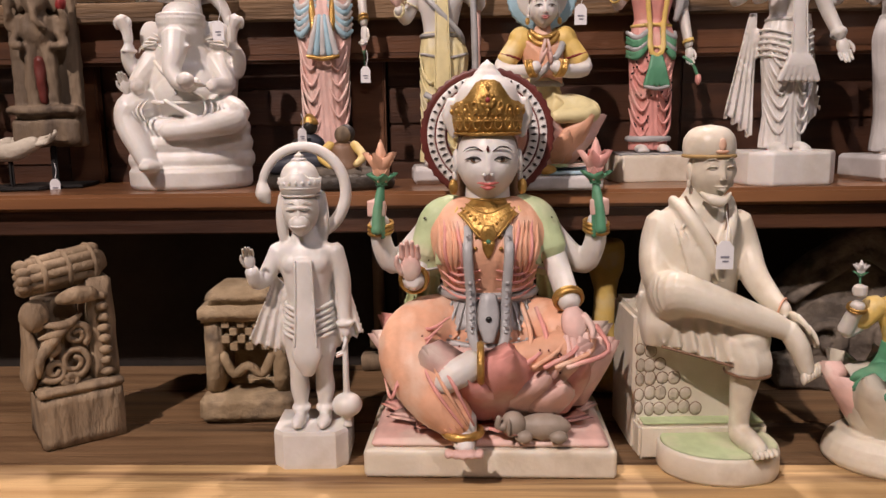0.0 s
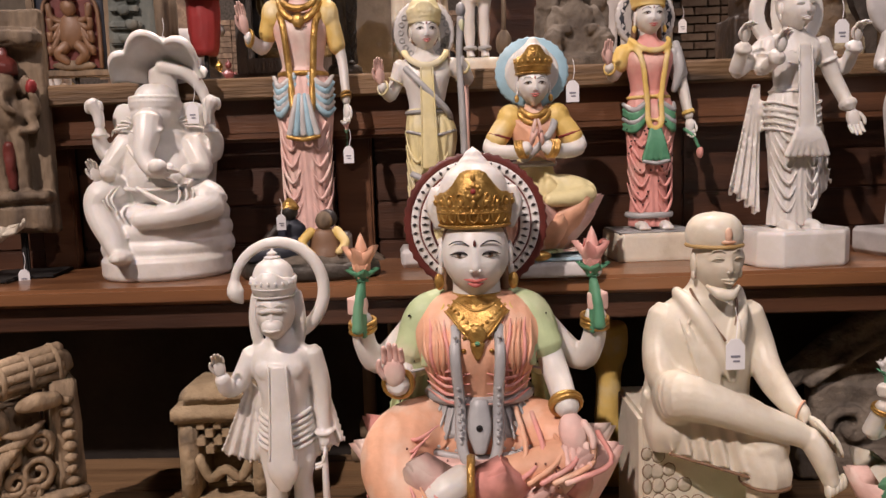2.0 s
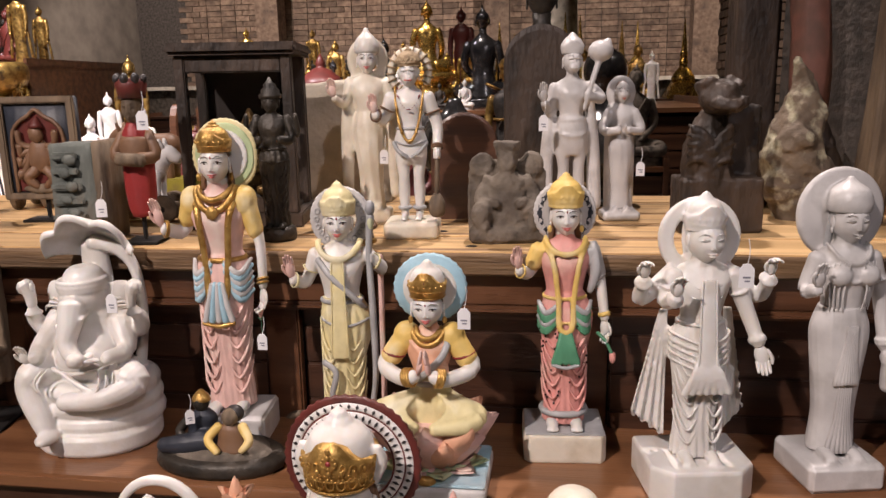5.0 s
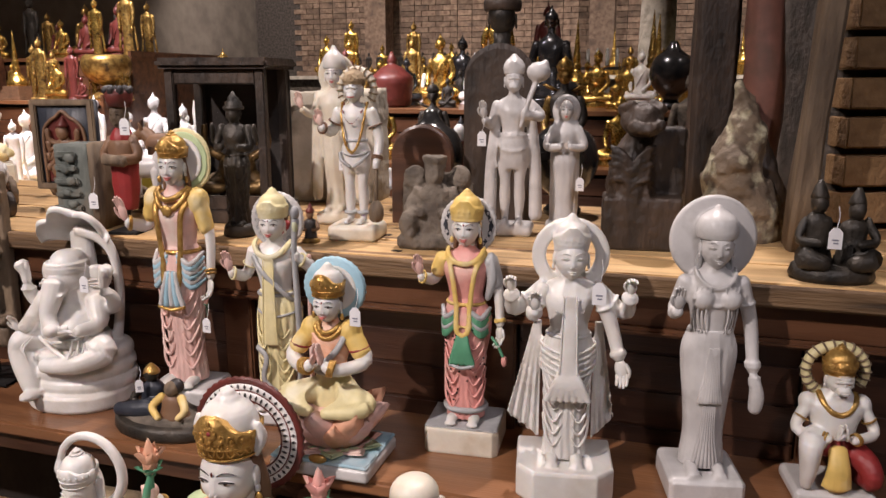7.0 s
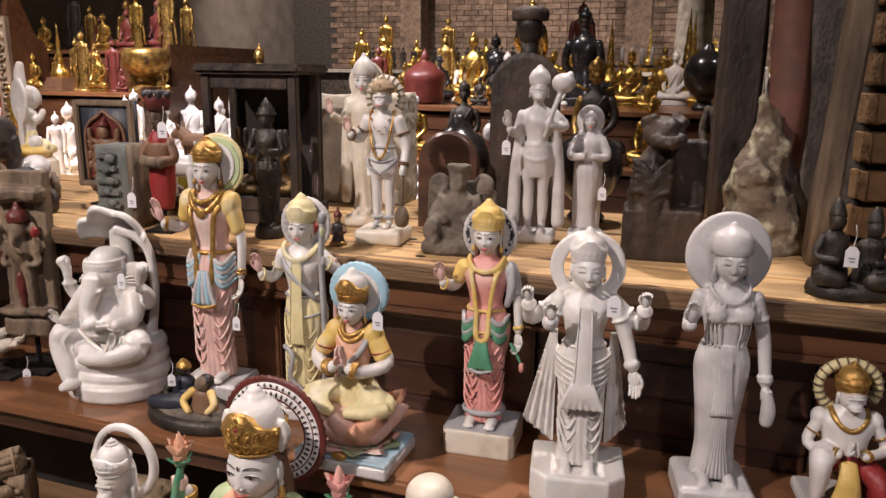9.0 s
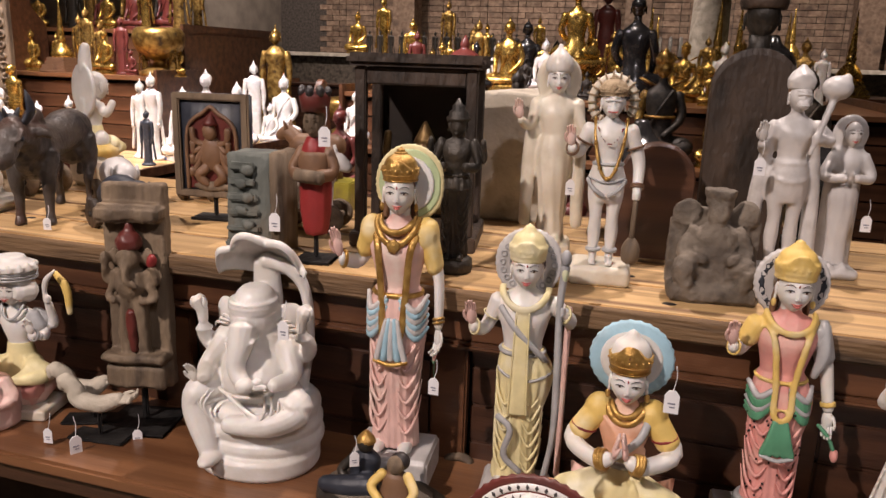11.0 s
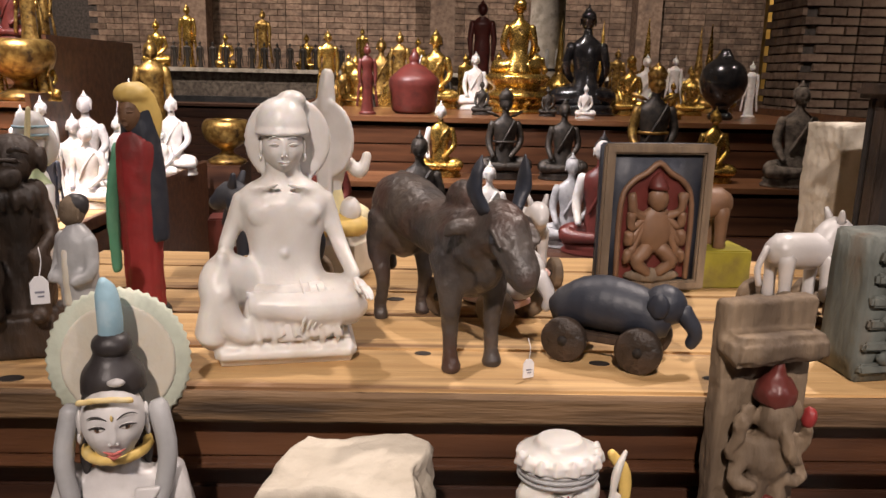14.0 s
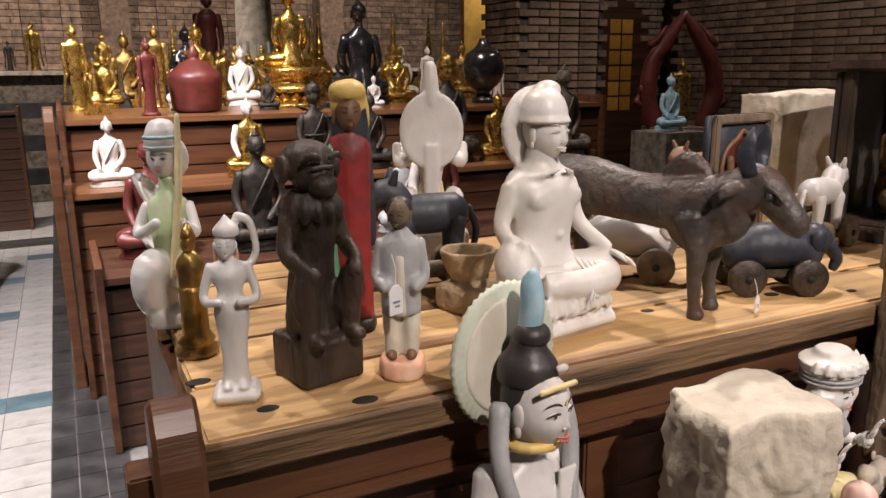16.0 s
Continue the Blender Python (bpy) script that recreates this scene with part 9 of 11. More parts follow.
def cabinet_idol():
    s = Shape()
    s.lathe([(0.05, 0), (0.05, 0.02), (0.04, 0.03)], (0, 0, 0), BRONZE, 20, squash=0.7)
    s.ball((0, 0, 0.08), (0.05, 0.036, 0.05), DIMGILT, 16, 10)
    s.ball((0, -0.01, 0.15), (0.026, 0.026, 0.03), DIMGILT, 14, 9)
    s.tube([(0, -0.03, 0.15), (0, -0.045, 0.1), (0.02, -0.045, 0.08)], [0.012, 0.01, 0.006], DIMGILT, 9, 4)
    for side in (-1, 1):
        s.tube([(side * 0.04, 0, 0.11), (side * 0.08, 0, 0.14), (side * 0.08, 0, 0.19)], [0.012, 0.01, 0.008], DIMGILT, 9, 4)
        s.tube([(side * 0.04, 0, 0.06), (side * 0.075, -0.03, 0.04), (side * 0.02, -0.04, 0.035)], [0.022, 0.02, 0.012], DIMGILT, 9, 4)
    s.lathe([(0.026, 0), (0.016, 0.02), (0.003, 0.045)], (0, 0, 0.172), DIMGILT, 12, 2)
    return s


put_statue(cabinet_idol(), "small_gilt_idol", -0.355, 1.872, TABLE + 0.041, 12, "small old gilt elephant god inside the cabinet", "figurine")


def robed_dark():
    s = Shape()
    s.lathe([(0.036, 0), (0.04, 0.008), (0.036, 0.024), (0.03, 0.028)], (0, 0, 0), BRONZE, 20, 1)
    standing(s, 0.285, 0.026, BRONZE, BRONZE, BRONZE, BRONZE, pleats=12, amp=0.07)
    for side in (-1, 1):
        arm(s, [(side * 0.03, 0, 0.24), (side * 0.045, -0.01, 0.2), (side * 0.02, -0.035, 0.2)], 0.013, BRONZE, r2=0.009)
        arm(s, [(side * 0.03, 0.004, 0.24), (side * 0.06, 0, 0.21), (side * 0.058, -0.01, 0.245)], 0.012, BRONZE, r2=0.008)
    head(s, (0, -0.003, 0.27), 0.022, BRONZE, None, False, fine=False)
    s.lathe([(0.022, 0), (0.024, 0.006), (0.018, 0.01), (0.019, 0.016), (0.013, 0.02), (0.013, 0.026), (0.007, 0.03), (0.002, 0.04)], (0, 0, 0.278), BRONZE, 16)
    s.rough(0, 0.0015, 80)
    return s


put_statue(robed_dark(), "dark_bronze_goddess", -0.217, 1.651, TABLE, 8, "dark bronze standing goddess with tiered crown", size=(0.950, 0.989, 1.009), reach=0.84)


def tall_white():
    s = Shape()
    base_block(s, 0.1, 0.09, 0.03, CREAM)
    u, z0 = 0.375, 0.03
    standing(s, u, z0, CREAM, CREAM, CREAM, None, pleats=10, amp=0.04, drape=False)
    for side in (-1, 1):
        s.tube([(side * 0.045, 0.01, z0 + 0.74 * u), (side * 0.055, 0.012, z0 + 0.45 * u), (side * 0.06, 0.01, z0 + 0.08 * u)], [0.016, 0.018, 0.014], CREAM, 10, 4)
    arm(s, [(-0.04, 0, z0 + 0.73 * u), (-0.06, -0.01, z0 + 0.62 * u), (-0.078, -0.04, z0 + 0.65 * u)], 0.015, CREAM, r2=0.01)
    hand(s, (-0.08, -0.042, z0 + 0.66 * u), (-0.1, -0.2, 1), (0, -1, 0), 0.038, PALEPINK)
    arm(s, [(0.04, 0, z0 + 0.73 * u), (0.06, -0.01, z0 + 0.58 * u), (0.03, -0.04, z0 + 0.5 * u)], 0.015, CREAM, r2=0.01)
    s.disc((0, 0.02, z0 + 0.86 * u), 0.05, CREAM, 0.008, 56, 0.03, 0.024)
    head(s, (0, -0.005, z0 + 0.86 * u), 0.03, MARBLE, CREAM, True, 3, lip=LIP, mark=RED, long_hair=False)
    s.lathe([(0.029, 0), (0.031, 0.015), (0.024, 0.032), (0.01, 0.045), (0.003, 0.058)], (0, 0, z0 + 0.895 * u), MARBLE, 20, 3)
    return s


put_statue(tall_white(), "tall_cream_god_statue", -0.075, 1.870, TABLE, 9, "tall cream marble robed god with white turban and halo", size=(0.899, 0.997, 1.009))
tag_on(-0.028, 1.8, TABLE + 0.167, 0.03)


def painted_monkey():
    s = Shape()
    base_block(s, 0.12, 0.1, 0.035, CREAM)
    u, z0 = 0.325, 0.035
    standing(s, u, z0, MARBLE, MARBLE, MARBLE, SILVER, legs=True, pleats=8, amp=0.03)
    for side in (-1, 1):
        s.tube([(side * 0.005, -0.03, z0 + 0.38 * u), (side * 0.025, -0.03, z0 + 0.42 * u), (side * 0.036, -0.01, z0 + 0.46 * u)], 0.004, SILVER, 6, 3)
        band(s, (side * 0.016, 0, z0 + 0.07 * u), (0, 0, 1), 0.012, 0.004, SILVER)
    necklace(s, (0, 0, z0 + 0.78 * u), 0.03, 0.03, 0.1, 0.003, GOLD, beads=True)
    necklace(s, (0, 0, z0 + 0.78 * u), 0.026, 0.03, 0.04, 0.003, RED, beads=True)
    arm(s, [(-0.038, 0, z0 + 0.73 * u), (-0.058, 0, z0 + 0.6 * u), (-0.07, -0.035, z0 + 0.63 * u)], 0.018, MARBLE, None, BROWN, r2=0.011)
    hand(s, (-0.071, -0.037, z0 + 0.64 * u), (-0.05, -0.2, 1), (0, -1, 0), 0.036, PALEPINK)
    arm(s, [(0.038, 0, z0 + 0.73 * u), (0.058, 0, z0 + 0.56 * u), (0.058, -0.02, z0 + 0.42 * u)], 0.018, MARBLE, None, BROWN, r2=0.011)
    fist(s, (0.058, -0.024, z0 + 0.39 * u), 0.03, MARBLE)
    s.tube([(0.058, -0.026, z0 + 0.38 * u), (0.056, -0.026, z0 + 0.16 * u)], 0.005, OLDWOOD, 8, 2)
    s.lathe([(0.008, -0.026), (0.016, -0.02), (0.018, 0), (0.012, 0.014), (0.006, 0.02)], (0.056, -0.026, z0 + 0.1 * u), OLDWOOD, 14, 2)
    pts = [(0.04 * math.cos(q), 0.02, z0 + 0.87 * u + 0.04 * math.sin(q)) for q in (radians(-70 - 320 * k / 18) for k in range(19))]
    s.tube(pts, 0.009, CREAM, 10, 2)
    for p in pts:
        band(s, p, (p[2] - z0 - 0.87 * u, 0, -p[0]), 0.0098, 0.002, STONE)
    head(s, (0, -0.005, z0 + 0.865 * u), 0.028, MARBLE, BROWN, True, 3, monkey=True, lip=LIP)
    crown(s, (0, 0, z0 + 0.9 * u), 0.028, 0.035, STONE, STONE, RED, peak=0.4)
    return s


put_statue(painted_monkey(), "painted_monkey_statue", 0.050, 1.701, TABLE, 5, "white marble monkey god with beads and a mace", size=(0.921, 0.997, 1.023))


def stone_seated():
    s = Shape()
    s.block((0, 0.03, 0), (0.16, 0.025, 0.15), GREYSTONE, 0.02, rough=0.003, cuts=3)
    s.block((0, 0.0, 0), (0.155, 0.09, 0.03), GREYSTONE, 0.006, rough=0.003, cuts=3)
    n = len(s.v)
    s.loft([(0.03, 0, 0, 0.05, 0.036), (0.07, 0, 0, 0.04, 0.03), (0.11, 0, 0, 0.042, 0.028), (0.13, 0, 0, 0.02, 0.02)], GREYSTONE, 20, 4)
    for side in (-1, 1):
        s.tube([(side * 0.02, 0, 0.045), (side * 0.055, -0.03, 0.06), (side * 0.05, -0.035, 0.03)], [0.022, 0.02, 0.014], GREYSTONE, 10, 4)
        s.tube([(side * 0.036, 0, 0.115), (side * 0.055, -0.01, 0.08), (side * 0.02, -0.034, 0.075)], [0.014, 0.012, 0.009], GREYSTONE, 10, 4)
        s.ball((side * 0.05, 0.022, 0.14), (0.026, 0.012, 0.026), GREYSTONE, 12, 8)
    s.ball((0, -0.006, 0.148), (0.021, 0.022, 0.024), GREYSTONE, 12, 9)
    s.lathe([(0.024, 0), (0.023, 0.012), (0.027, 0.016), (0.028, 0.026), (0.004, 0.028)], (0, 0, 0.16), GREYSTONE, 16)
    s.rough(n, 0.003, 60)
    return s


stone_seated().carved(0.003).put("seated_stone_figure", 0.244, 1.661, TABLE, 6, "dark weathered stone seated figure against a slab", "stone figure", scale=(0.948, 0.996, 1.029))


def mace_bearer():
    s = Shape()
    base_block(s, 0.11, 0.09, 0.025, GREYM)
    u, z0 = 0.365, 0.025
    standing(s, u, z0, GREYM, GREYM, GREYM, GREYM, legs=True, pleats=10, amp=0.04)
    for side in (-1, 1):
        s.tube([(side * 0.04, 0.012, z0 + 0.72 * u), (side * 0.055, 0.016, z0 + 0.4 * u), (side * 0.06, 0.014, z0 + 0.04 * u)], [0.012, 0.016, 0.018], GREYM, 10, 4)
    arm(s, [(-0.04, 0, z0 + 0.73 * u), (-0.056, 0, z0 + 0.61 * u), (-0.068, -0.035, z0 + 0.64 * u)], 0.017, GREYM, r2=0.011)
    hand(s, (-0.07, -0.037, z0 + 0.65 * u), (-0.05, -0.2, 1), (0, -1, 0), 0.038, GREYM)
    arm(s, [(0.04, 0, z0 + 0.73 * u), (0.07, -0.005, z0 + 0.66 * u), (0.036, -0.04, z0 + 0.67 * u)], 0.017, GREYM, r2=0.011)
    fist(s, (0.03, -0.042, z0 + 0.68 * u), 0.03, GREYM)
    s.tube([(0.022, -0.044, z0 + 0.6 * u), (0.04, -0.04, z0 + 0.75 * u), (0.056, -0.03, z0 + 0.86 * u)], [0.005, 0.007, 0.008], GREYM, 8, 3)
    s.ball((0.062, -0.024, z0 + 0.92 * u), (0.03, 0.026, 0.022), GREYM, 16, 10)
    s.ball((0.078, -0.024, z0 + 0.965 * u), (0.01, 0.01, 0.01), GREYM, 8, 6)
    head(s, (0, -0.005, z0 + 0.87 * u), 0.029, GREYM, BROWN, False, 5, monkey=True, long_hair=False)
    crown(s, (0, 0, z0 + 0.905 * u), 0.028, 0.046, GREYM, GREYM, peak=0.7)
    return s


put_statue(mace_bearer(), "mace_bearer_statue", 0.367, 1.850, TABLE, 7, "grey-white marble monkey god raising a mace", size=(0.881, 0.993, 1.000))
tag_on(0.31, 1.79, TABLE + 0.235, 0.032)


def veiled_woman():
    s = Shape()
    base_block(s, 0.09, 0.07, 0.02, GREYM)
    u, z0 = 0.27, 0.02
    standing(s, u, z0, GREYM, GREYCLOTH, GREYM, None, pleats=14, amp=0.05, drape=False)
    s.loft([(z0 + 0.02 * u, 0, 0.012, 0.034, 0.02), (z0 + 0.5 * u, 0, 0.014, 0.036, 0.02), (z0 + 0.78 * u, 0, 0.012, 0.03, 0.022)], GREYM, 20, 4, 8, 0.05)
    for side in (-1, 1):
        arm(s, [(side * 0.028, 0, z0 + 0.73 * u), (side * 0.045, -0.01, z0 + 0.6 * u), (side * 0.01, -0.032, z0 + 0.6 * u)], 0.014, GREYM, r2=0.009)
    s.disc((0, 0.01, z0 + 0.87 * u), 0.034, GREYM, 0.016, 36)
    head(s, (0, -0.005, z0 + 0.87 * u), 0.022, GREYM, BROWN, True, 0, lip=LIP, mark=RED, long_hair=True)
    return s


put_statue(veiled_woman(), "veiled_woman_statue", 0.475, 1.916, TABLE, 8, "grey-white marble veiled woman with folded hands", size=(0.940, 0.994, 1.083))
tag_on(0.515, 1.88, TABLE + 0.13, 0.03)


def lion_bracket():
    s = Shape()
    s.block((0, 0, 0), (0.16, 0.1, 0.11), DARKWOOD, 0.004, rough=0.002, cuts=3)
    s.block((0.05, 0.03, 0.11), (0.07, 0.05, 0.14), DARKWOOD, 0.004, rough=0.002, cuts=3)
    n = len(s.v)
    s.loft([(0.1, -0.02, -0.01, 0.05, 0.04), (0.16, -0.025, -0.01, 0.045, 0.04), (0.21, -0.02, 0, 0.035, 0.03), (0.24, -0.01, 0, 0.025, 0.025)], DARKWOOD, 22, 4, 9, 0.08, 2)
    for k in range(5):
        for side in (-1, 1):
            s.tube([(-0.025, -0.05, 0.13 + 0.012 * k), (-0.025 + side * 0.03, -0.046, 0.15 + 0.014 * k), (-0.025 + side * 0.045, -0.03, 0.135 + 0.02 * k)], [0.004, 0.008, 0.003], DARKWOOD, 7, 4)
    s.ball((-0.01, -0.03, 0.265), (0.042, 0.04, 0.034), DARKWOOD, 16, 10)
    s.tube([(-0.03, -0.06, 0.255), (0.0, -0.075, 0.25), (0.025, -0.06, 0.255)], 0.012, DARKWOOD, 8, 4)
    for k in range(9):
        q = 0.8 * k
        s.ball((-0.01 + 0.036 * math.cos(q), -0.02 + 0.02 * math.sin(q), 0.285 + 0.008 * math.sin(2 * q)), 0.014, DARKWOOD, 8, 6)
    s.rough(n, 0.004, 55)
    return s


lion_bracket().carved(0.003).put("lion_bracket", 0.655, 1.79, TABLE, 6, "dark carved wooden bracket with a crouching lion", "carving")


def crusted_root():
    s = Shape()
    s.tube([(0.03, 0, 0.0), (0.02, 0, 0.06), (-0.01, -0.005, 0.12), (0.0, 0, 0.19), (0.01, 0, 0.24), (0.0, 0, 0.3), (-0.01, 0, 0.34)], [0.07, 0.078, 0.066, 0.055, 0.042, 0.022, 0.008], LICHEN, 20, 6)
    s.tube([(0.04, 0.02, 0.0), (0.075, 0.02, 0.08), (0.05, 0.02, 0.17), (0.02, 0.01, 0.25)], [0.045, 0.035, 0.028, 0.02], DARKWOOD, 14, 5)
    s.ball((-0.02, -0.045, 0.17), (0.04, 0.03, 0.035), LICHEN, 14, 10)
    s.ball((-0.03, -0.03, 0.08), (0.05, 0.04, 0.045), LICHEN, 14, 10)
    s.rough(0, 0.012, 28)
    s.rough(0, 0.005, 70)
    return s


crusted_root().carved().put("crusted_carving", 0.85, 1.95, TABLE, 5, "eroded wooden figure crusted with pale lime", "carving")


def dark_pair():
    s = Shape()
    s.lathe([(0.08, 0), (0.085, 0.008), (0.078, 0.022), (0.07, 0.026)], (0, 0, 0), BRONZE, 28, squash=0.65)
    for side, k in ((-1, 1.0), (1, 0.92)):
        x = side * 0.033
        s.tube([(x, 0, 0.04), (x + side * 0.03, -0.03, 0.04), (x - side * 0.01, -0.042, 0.034)], [0.024, 0.02, 0.014], BRONZE, 10, 4)
        s.loft([(0.026, x, 0, 0.034, 0.03), (0.07, x, 0, 0.024, 0.02), (0.1 * k, x, 0, 0.026, 0.018), (0.115 * k, x, 0, 0.01, 0.01)], BRONZE, 16, 4)
        s.ball((x, -0.004, 0.13 * k), (0.016, 0.017, 0.018), BRONZE, 12, 9)
        s.lathe([(0.017, 0), (0.013, 0.012), (0.004, 0.03)], (x, 0, 0.14 * k), BRONZE, 12, 2)
        s.tube([(x + side * 0.022, 0, 0.1), (x + side * 0.04, -0.015, 0.07), (x, -0.034, 0.066)], [0.01, 0.009, 0.007], BRONZE, 9, 4)
    s.rough(0, 0.002, 70)
    return s


put_statue(dark_pair(), "dark_couple_statue", 0.994, 1.616, TABLE, 6, "small black metal seated pair on an oval base", size=(0.950, 0.990, 1.027), reach=0.89)
tag_on(0.985, 1.56, TABLE + 0.1, 0.036)


def little_red(x, y, k):
    s = Shape()
    s.lathe([(0.02, 0), (0.02, 0.006), (0.012, 0.01)], (0, 0, 0), OLDGILT, 14)
    s.loft([(0.008, 0, 0, 0.015, 0.013), (0.03, 0, 0, 0.012, 0.01), (0.045, 0, 0, 0.014, 0.01), (0.052, 0, 0, 0.006, 0.006)], RED if k else HAIR, 14, 4)
    s.ball((0, -0.002, 0.06), (0.008, 0.008, 0.009), BROWN, 10, 8)
    s.lathe([(0.009, 0), (0.01, 0.006), (0.005, 0.012), (0.002, 0.022)], (0, 0, 0.064), MAROON, 12)
    for side in (-1, 1):
        s.tube([(side * 0.012, 0, 0.045), (side * 0.019, -0.006, 0.032), (side * 0.008, -0.014, 0.03)], 0.004, BROWN, 7, 3)
    return s.put("tiny_idol", x, y, TABLE, 10, "tiny painted idol in red cloth" if k else "tiny dark idol with red cap", "figurine", "tiny idols")


little_red(-0.075, 1.6, 1)
little_red(-0.03, 1.63, 0)


def round_board(name, x, y, w, h, rz, label, mat=DARKWOOD):
    s = Shape()
    pts = [(-w / 2, 0)] + [(-w / 2 * math.cos(q), h - w / 2 + w / 2 * math.sin(q)) for q in (math.pi * j / 16 for j in range(17))] + [(w / 2, 0)]
    rings = [[(a * k, y0, b * k) for a, b in pts] for y0, k in ((-0.016, 0.97), (-0.013, 1), (0.013, 1), (0.016, 0.97))]
    s.rings(rings, mat, smooth=False)
    return s.put(name, x, y, TABLE, rz, label, "board")


round_board("round_topped_board", 0.3, 2.0, 0.17, 0.43, 6, "tall dark round-topped wooden board")
round_board("low_round_board", 0.13, 1.92, 0.15, 0.24, 6, "low dark brown round-topped wooden board", PEWDARK)


def black_bust():
    s = Shape()
    head(s, (0, 0, 0.05), 0.042, BRONZE, BRONZE, False, fine=False, long_hair=False)
    s.lathe([(0.043, 0), (0.046, 0.012), (0.04, 0.03), (0.004, 0.036)], (0, 0, 0.07), DARKWOOD, 18, 2)
    s.lathe([(0.03, -0.02), (0.02, 0), (0.022, 0.02)], (0, 0, 0), BRONZE, 14)
    return s


black_bust().put("wooden_bust", 0.3, 2.02, TABLE + 0.435, 180, "dark carved head resting on the tall board", "bust")


def lacquer_jar(x, y, z, k, label="round glossy black lacquer jar"):
    s = Shape()
    s.lathe([(0.03 * k, 0), (0.034 * k, 0.01 * k), (0.02 * k, 0.03 * k), (0.05 * k, 0.06 * k), (0.062 * k, 0.1 * k), (0.05 * k, 0.14 * k), (0.024 * k, 0.16 * k), (0.01 * k, 0.185 * k)], (0, 0, 0), BLACKST, 26, 3)
    return s.put("lacquer_jar", x, y, z, 0, label, "jar", "black jars")


lacquer_jar(0.08, 2.14, TABLE, 1.45)
lacquer_jar(0.44, 2.14, TABLE, 1.45)


def ape():
    """A squatting monkey with a shaggy ruff, its hands on its knees."""
    s = Shape()
    s.block((0, 0, 0), (0.104, 0.09, 0.058), DARKWOOD, 0.004, rough=0.002, cuts=2)
    s.loft([(0.05, 0, 0.008, 0.04, 0.032), (0.1, 0, 0.008, 0.036, 0.03), (0.15, 0, 0.004, 0.03, 0.027), (0.19, 0, 0.0, 0.035, 0.03), (0.214, 0, 0, 0.034, 0.03), (0.232, 0, 0, 0.022, 0.022)], DARKWOOD, 24, 4)
    for side in (-1, 1):
        s.tube([(side * 0.026, 0.0, 0.075), (side * 0.036, -0.03, 0.11), (side * 0.036, -0.042, 0.14), (side * 0.034, -0.038, 0.1), (side * 0.032, -0.036, 0.06)], [0.022, 0.021, 0.017, 0.015, 0.014], DARKWOOD, 14, 4)
        s.ball((side * 0.03, -0.05, 0.062), (0.014, 0.02, 0.009), DARKWOOD, 10, 7)
        s.tube([(side * 0.036, 0.0, 0.2), (side * 0.05, -0.008, 0.165), (side * 0.044, -0.036, 0.152), (side * 0.03, -0.054, 0.14)], [0.015, 0.014, 0.012, 0.011], DARKWOOD, 12, 4)
        s.ball((side * 0.04, 0.004, 0.26), (0.01, 0.016, 0.018), DARKWOOD, 12, 8)
        s.tube([(side * 0.006, -0.04, 0.274), (side * 0.018, -0.04, 0.278), (side * 0.03, -0.03, 0.27)], [0.004, 0.005, 0.003], DARKWOOD, 7, 3)
    for j in range(14):
        q = 2 * math.pi * j / 14
        s.tube([(0.026 * math.cos(q), 0.024 * math.sin(q), 0.228), (0.038 * math.cos(q), 0.034 * math.sin(q), 0.214), (0.041 * math.cos(q), 0.037 * math.sin(q), 0.198)], [0.008, 0.009, 0.004], DARKWOOD, 7, 3)
    head(s, (0, -0.006, 0.256), 0.036, DARKWOOD, None, False, 0, monkey=True, ears=False)
    s.ball((0, 0.004, 0.266), (0.037, 0.034, 0.028), DARKWOOD, 18, 11)
    s.ball((0, -0.034, 0.242), (0.02, 0.016, 0.015), DARKWOOD, 14, 9)
    return s


ape().carved(0.0032, 0.001).put("wooden_monkey", -1.805, 1.673, TABLE, 13, "dark carved wooden monkey squatting on a block", "carving", scale=(0.950, 0.972, 1.036), reach=0.85)


def robed_visitor():
    """A man in a red robe and blue cape, yellow headcloth."""
    s = Shape()
    s.lathe([(0.04, 0), (0.042, 0.01), (0.036, 0.018)], (0, 0, 0), BRONZE, 20)
    s.loft([(0.016, 0, 0, 0.034, 0.028), (0.06, 0, 0, 0.032, 0.027), (0.15, 0, 0, 0.034, 0.028), (0.23, 0, 0, 0.036, 0.028), (0.265, 0, 0, 0.036, 0.024), (0.285, 0, 0, 0.016, 0.016)], RED, 30, 4, 8, 0.06)
    s.loft([(0.12, 0.012, 0.012, 0.034, 0.024), (0.2, 0.01, 0.012, 0.036, 0.026), (0.27, 0.004, 0.008, 0.034, 0.024), (0.32, 0.002, 0.008, 0.026, 0.024)], NAVY, 24, 4, 7, 0.05)
    s.tube([(-0.03, -0.01, 0.26), (-0.04, -0.024, 0.18), (-0.03, -0.03, 0.08)], [0.012, 0.014, 0.01], GREEN, 9, 4)
    head(s, (0, -0.006, 0.308), 0.027, BROWN, None, False, 10, fine=False)
    s.ball((0, 0.006, 0.318), (0.028, 0.028, 0.028), YELLOW, 14, 9)
    s.lathe([(0.028, 0), (0.03, 0.01), (0.02, 0.022), (0.004, 0.026)], (0, 0, 0.328), YELLOW, 16, 2)
    s.tube([(0.02, 0.012, 0.33), (0.026, 0.018, 0.3), (0.022, 0.02, 0.27)], [0.012, 0.014, 0.008], YELLOW, 9, 4)
    return s


robed_visitor().carved().put("robed_man_statue", -1.697, 1.829, TABLE, -19, "painted statue of a man in red robe, yellow headcloth", "statue", scale=(0.950, 0.972, 1.054), reach=0.78)


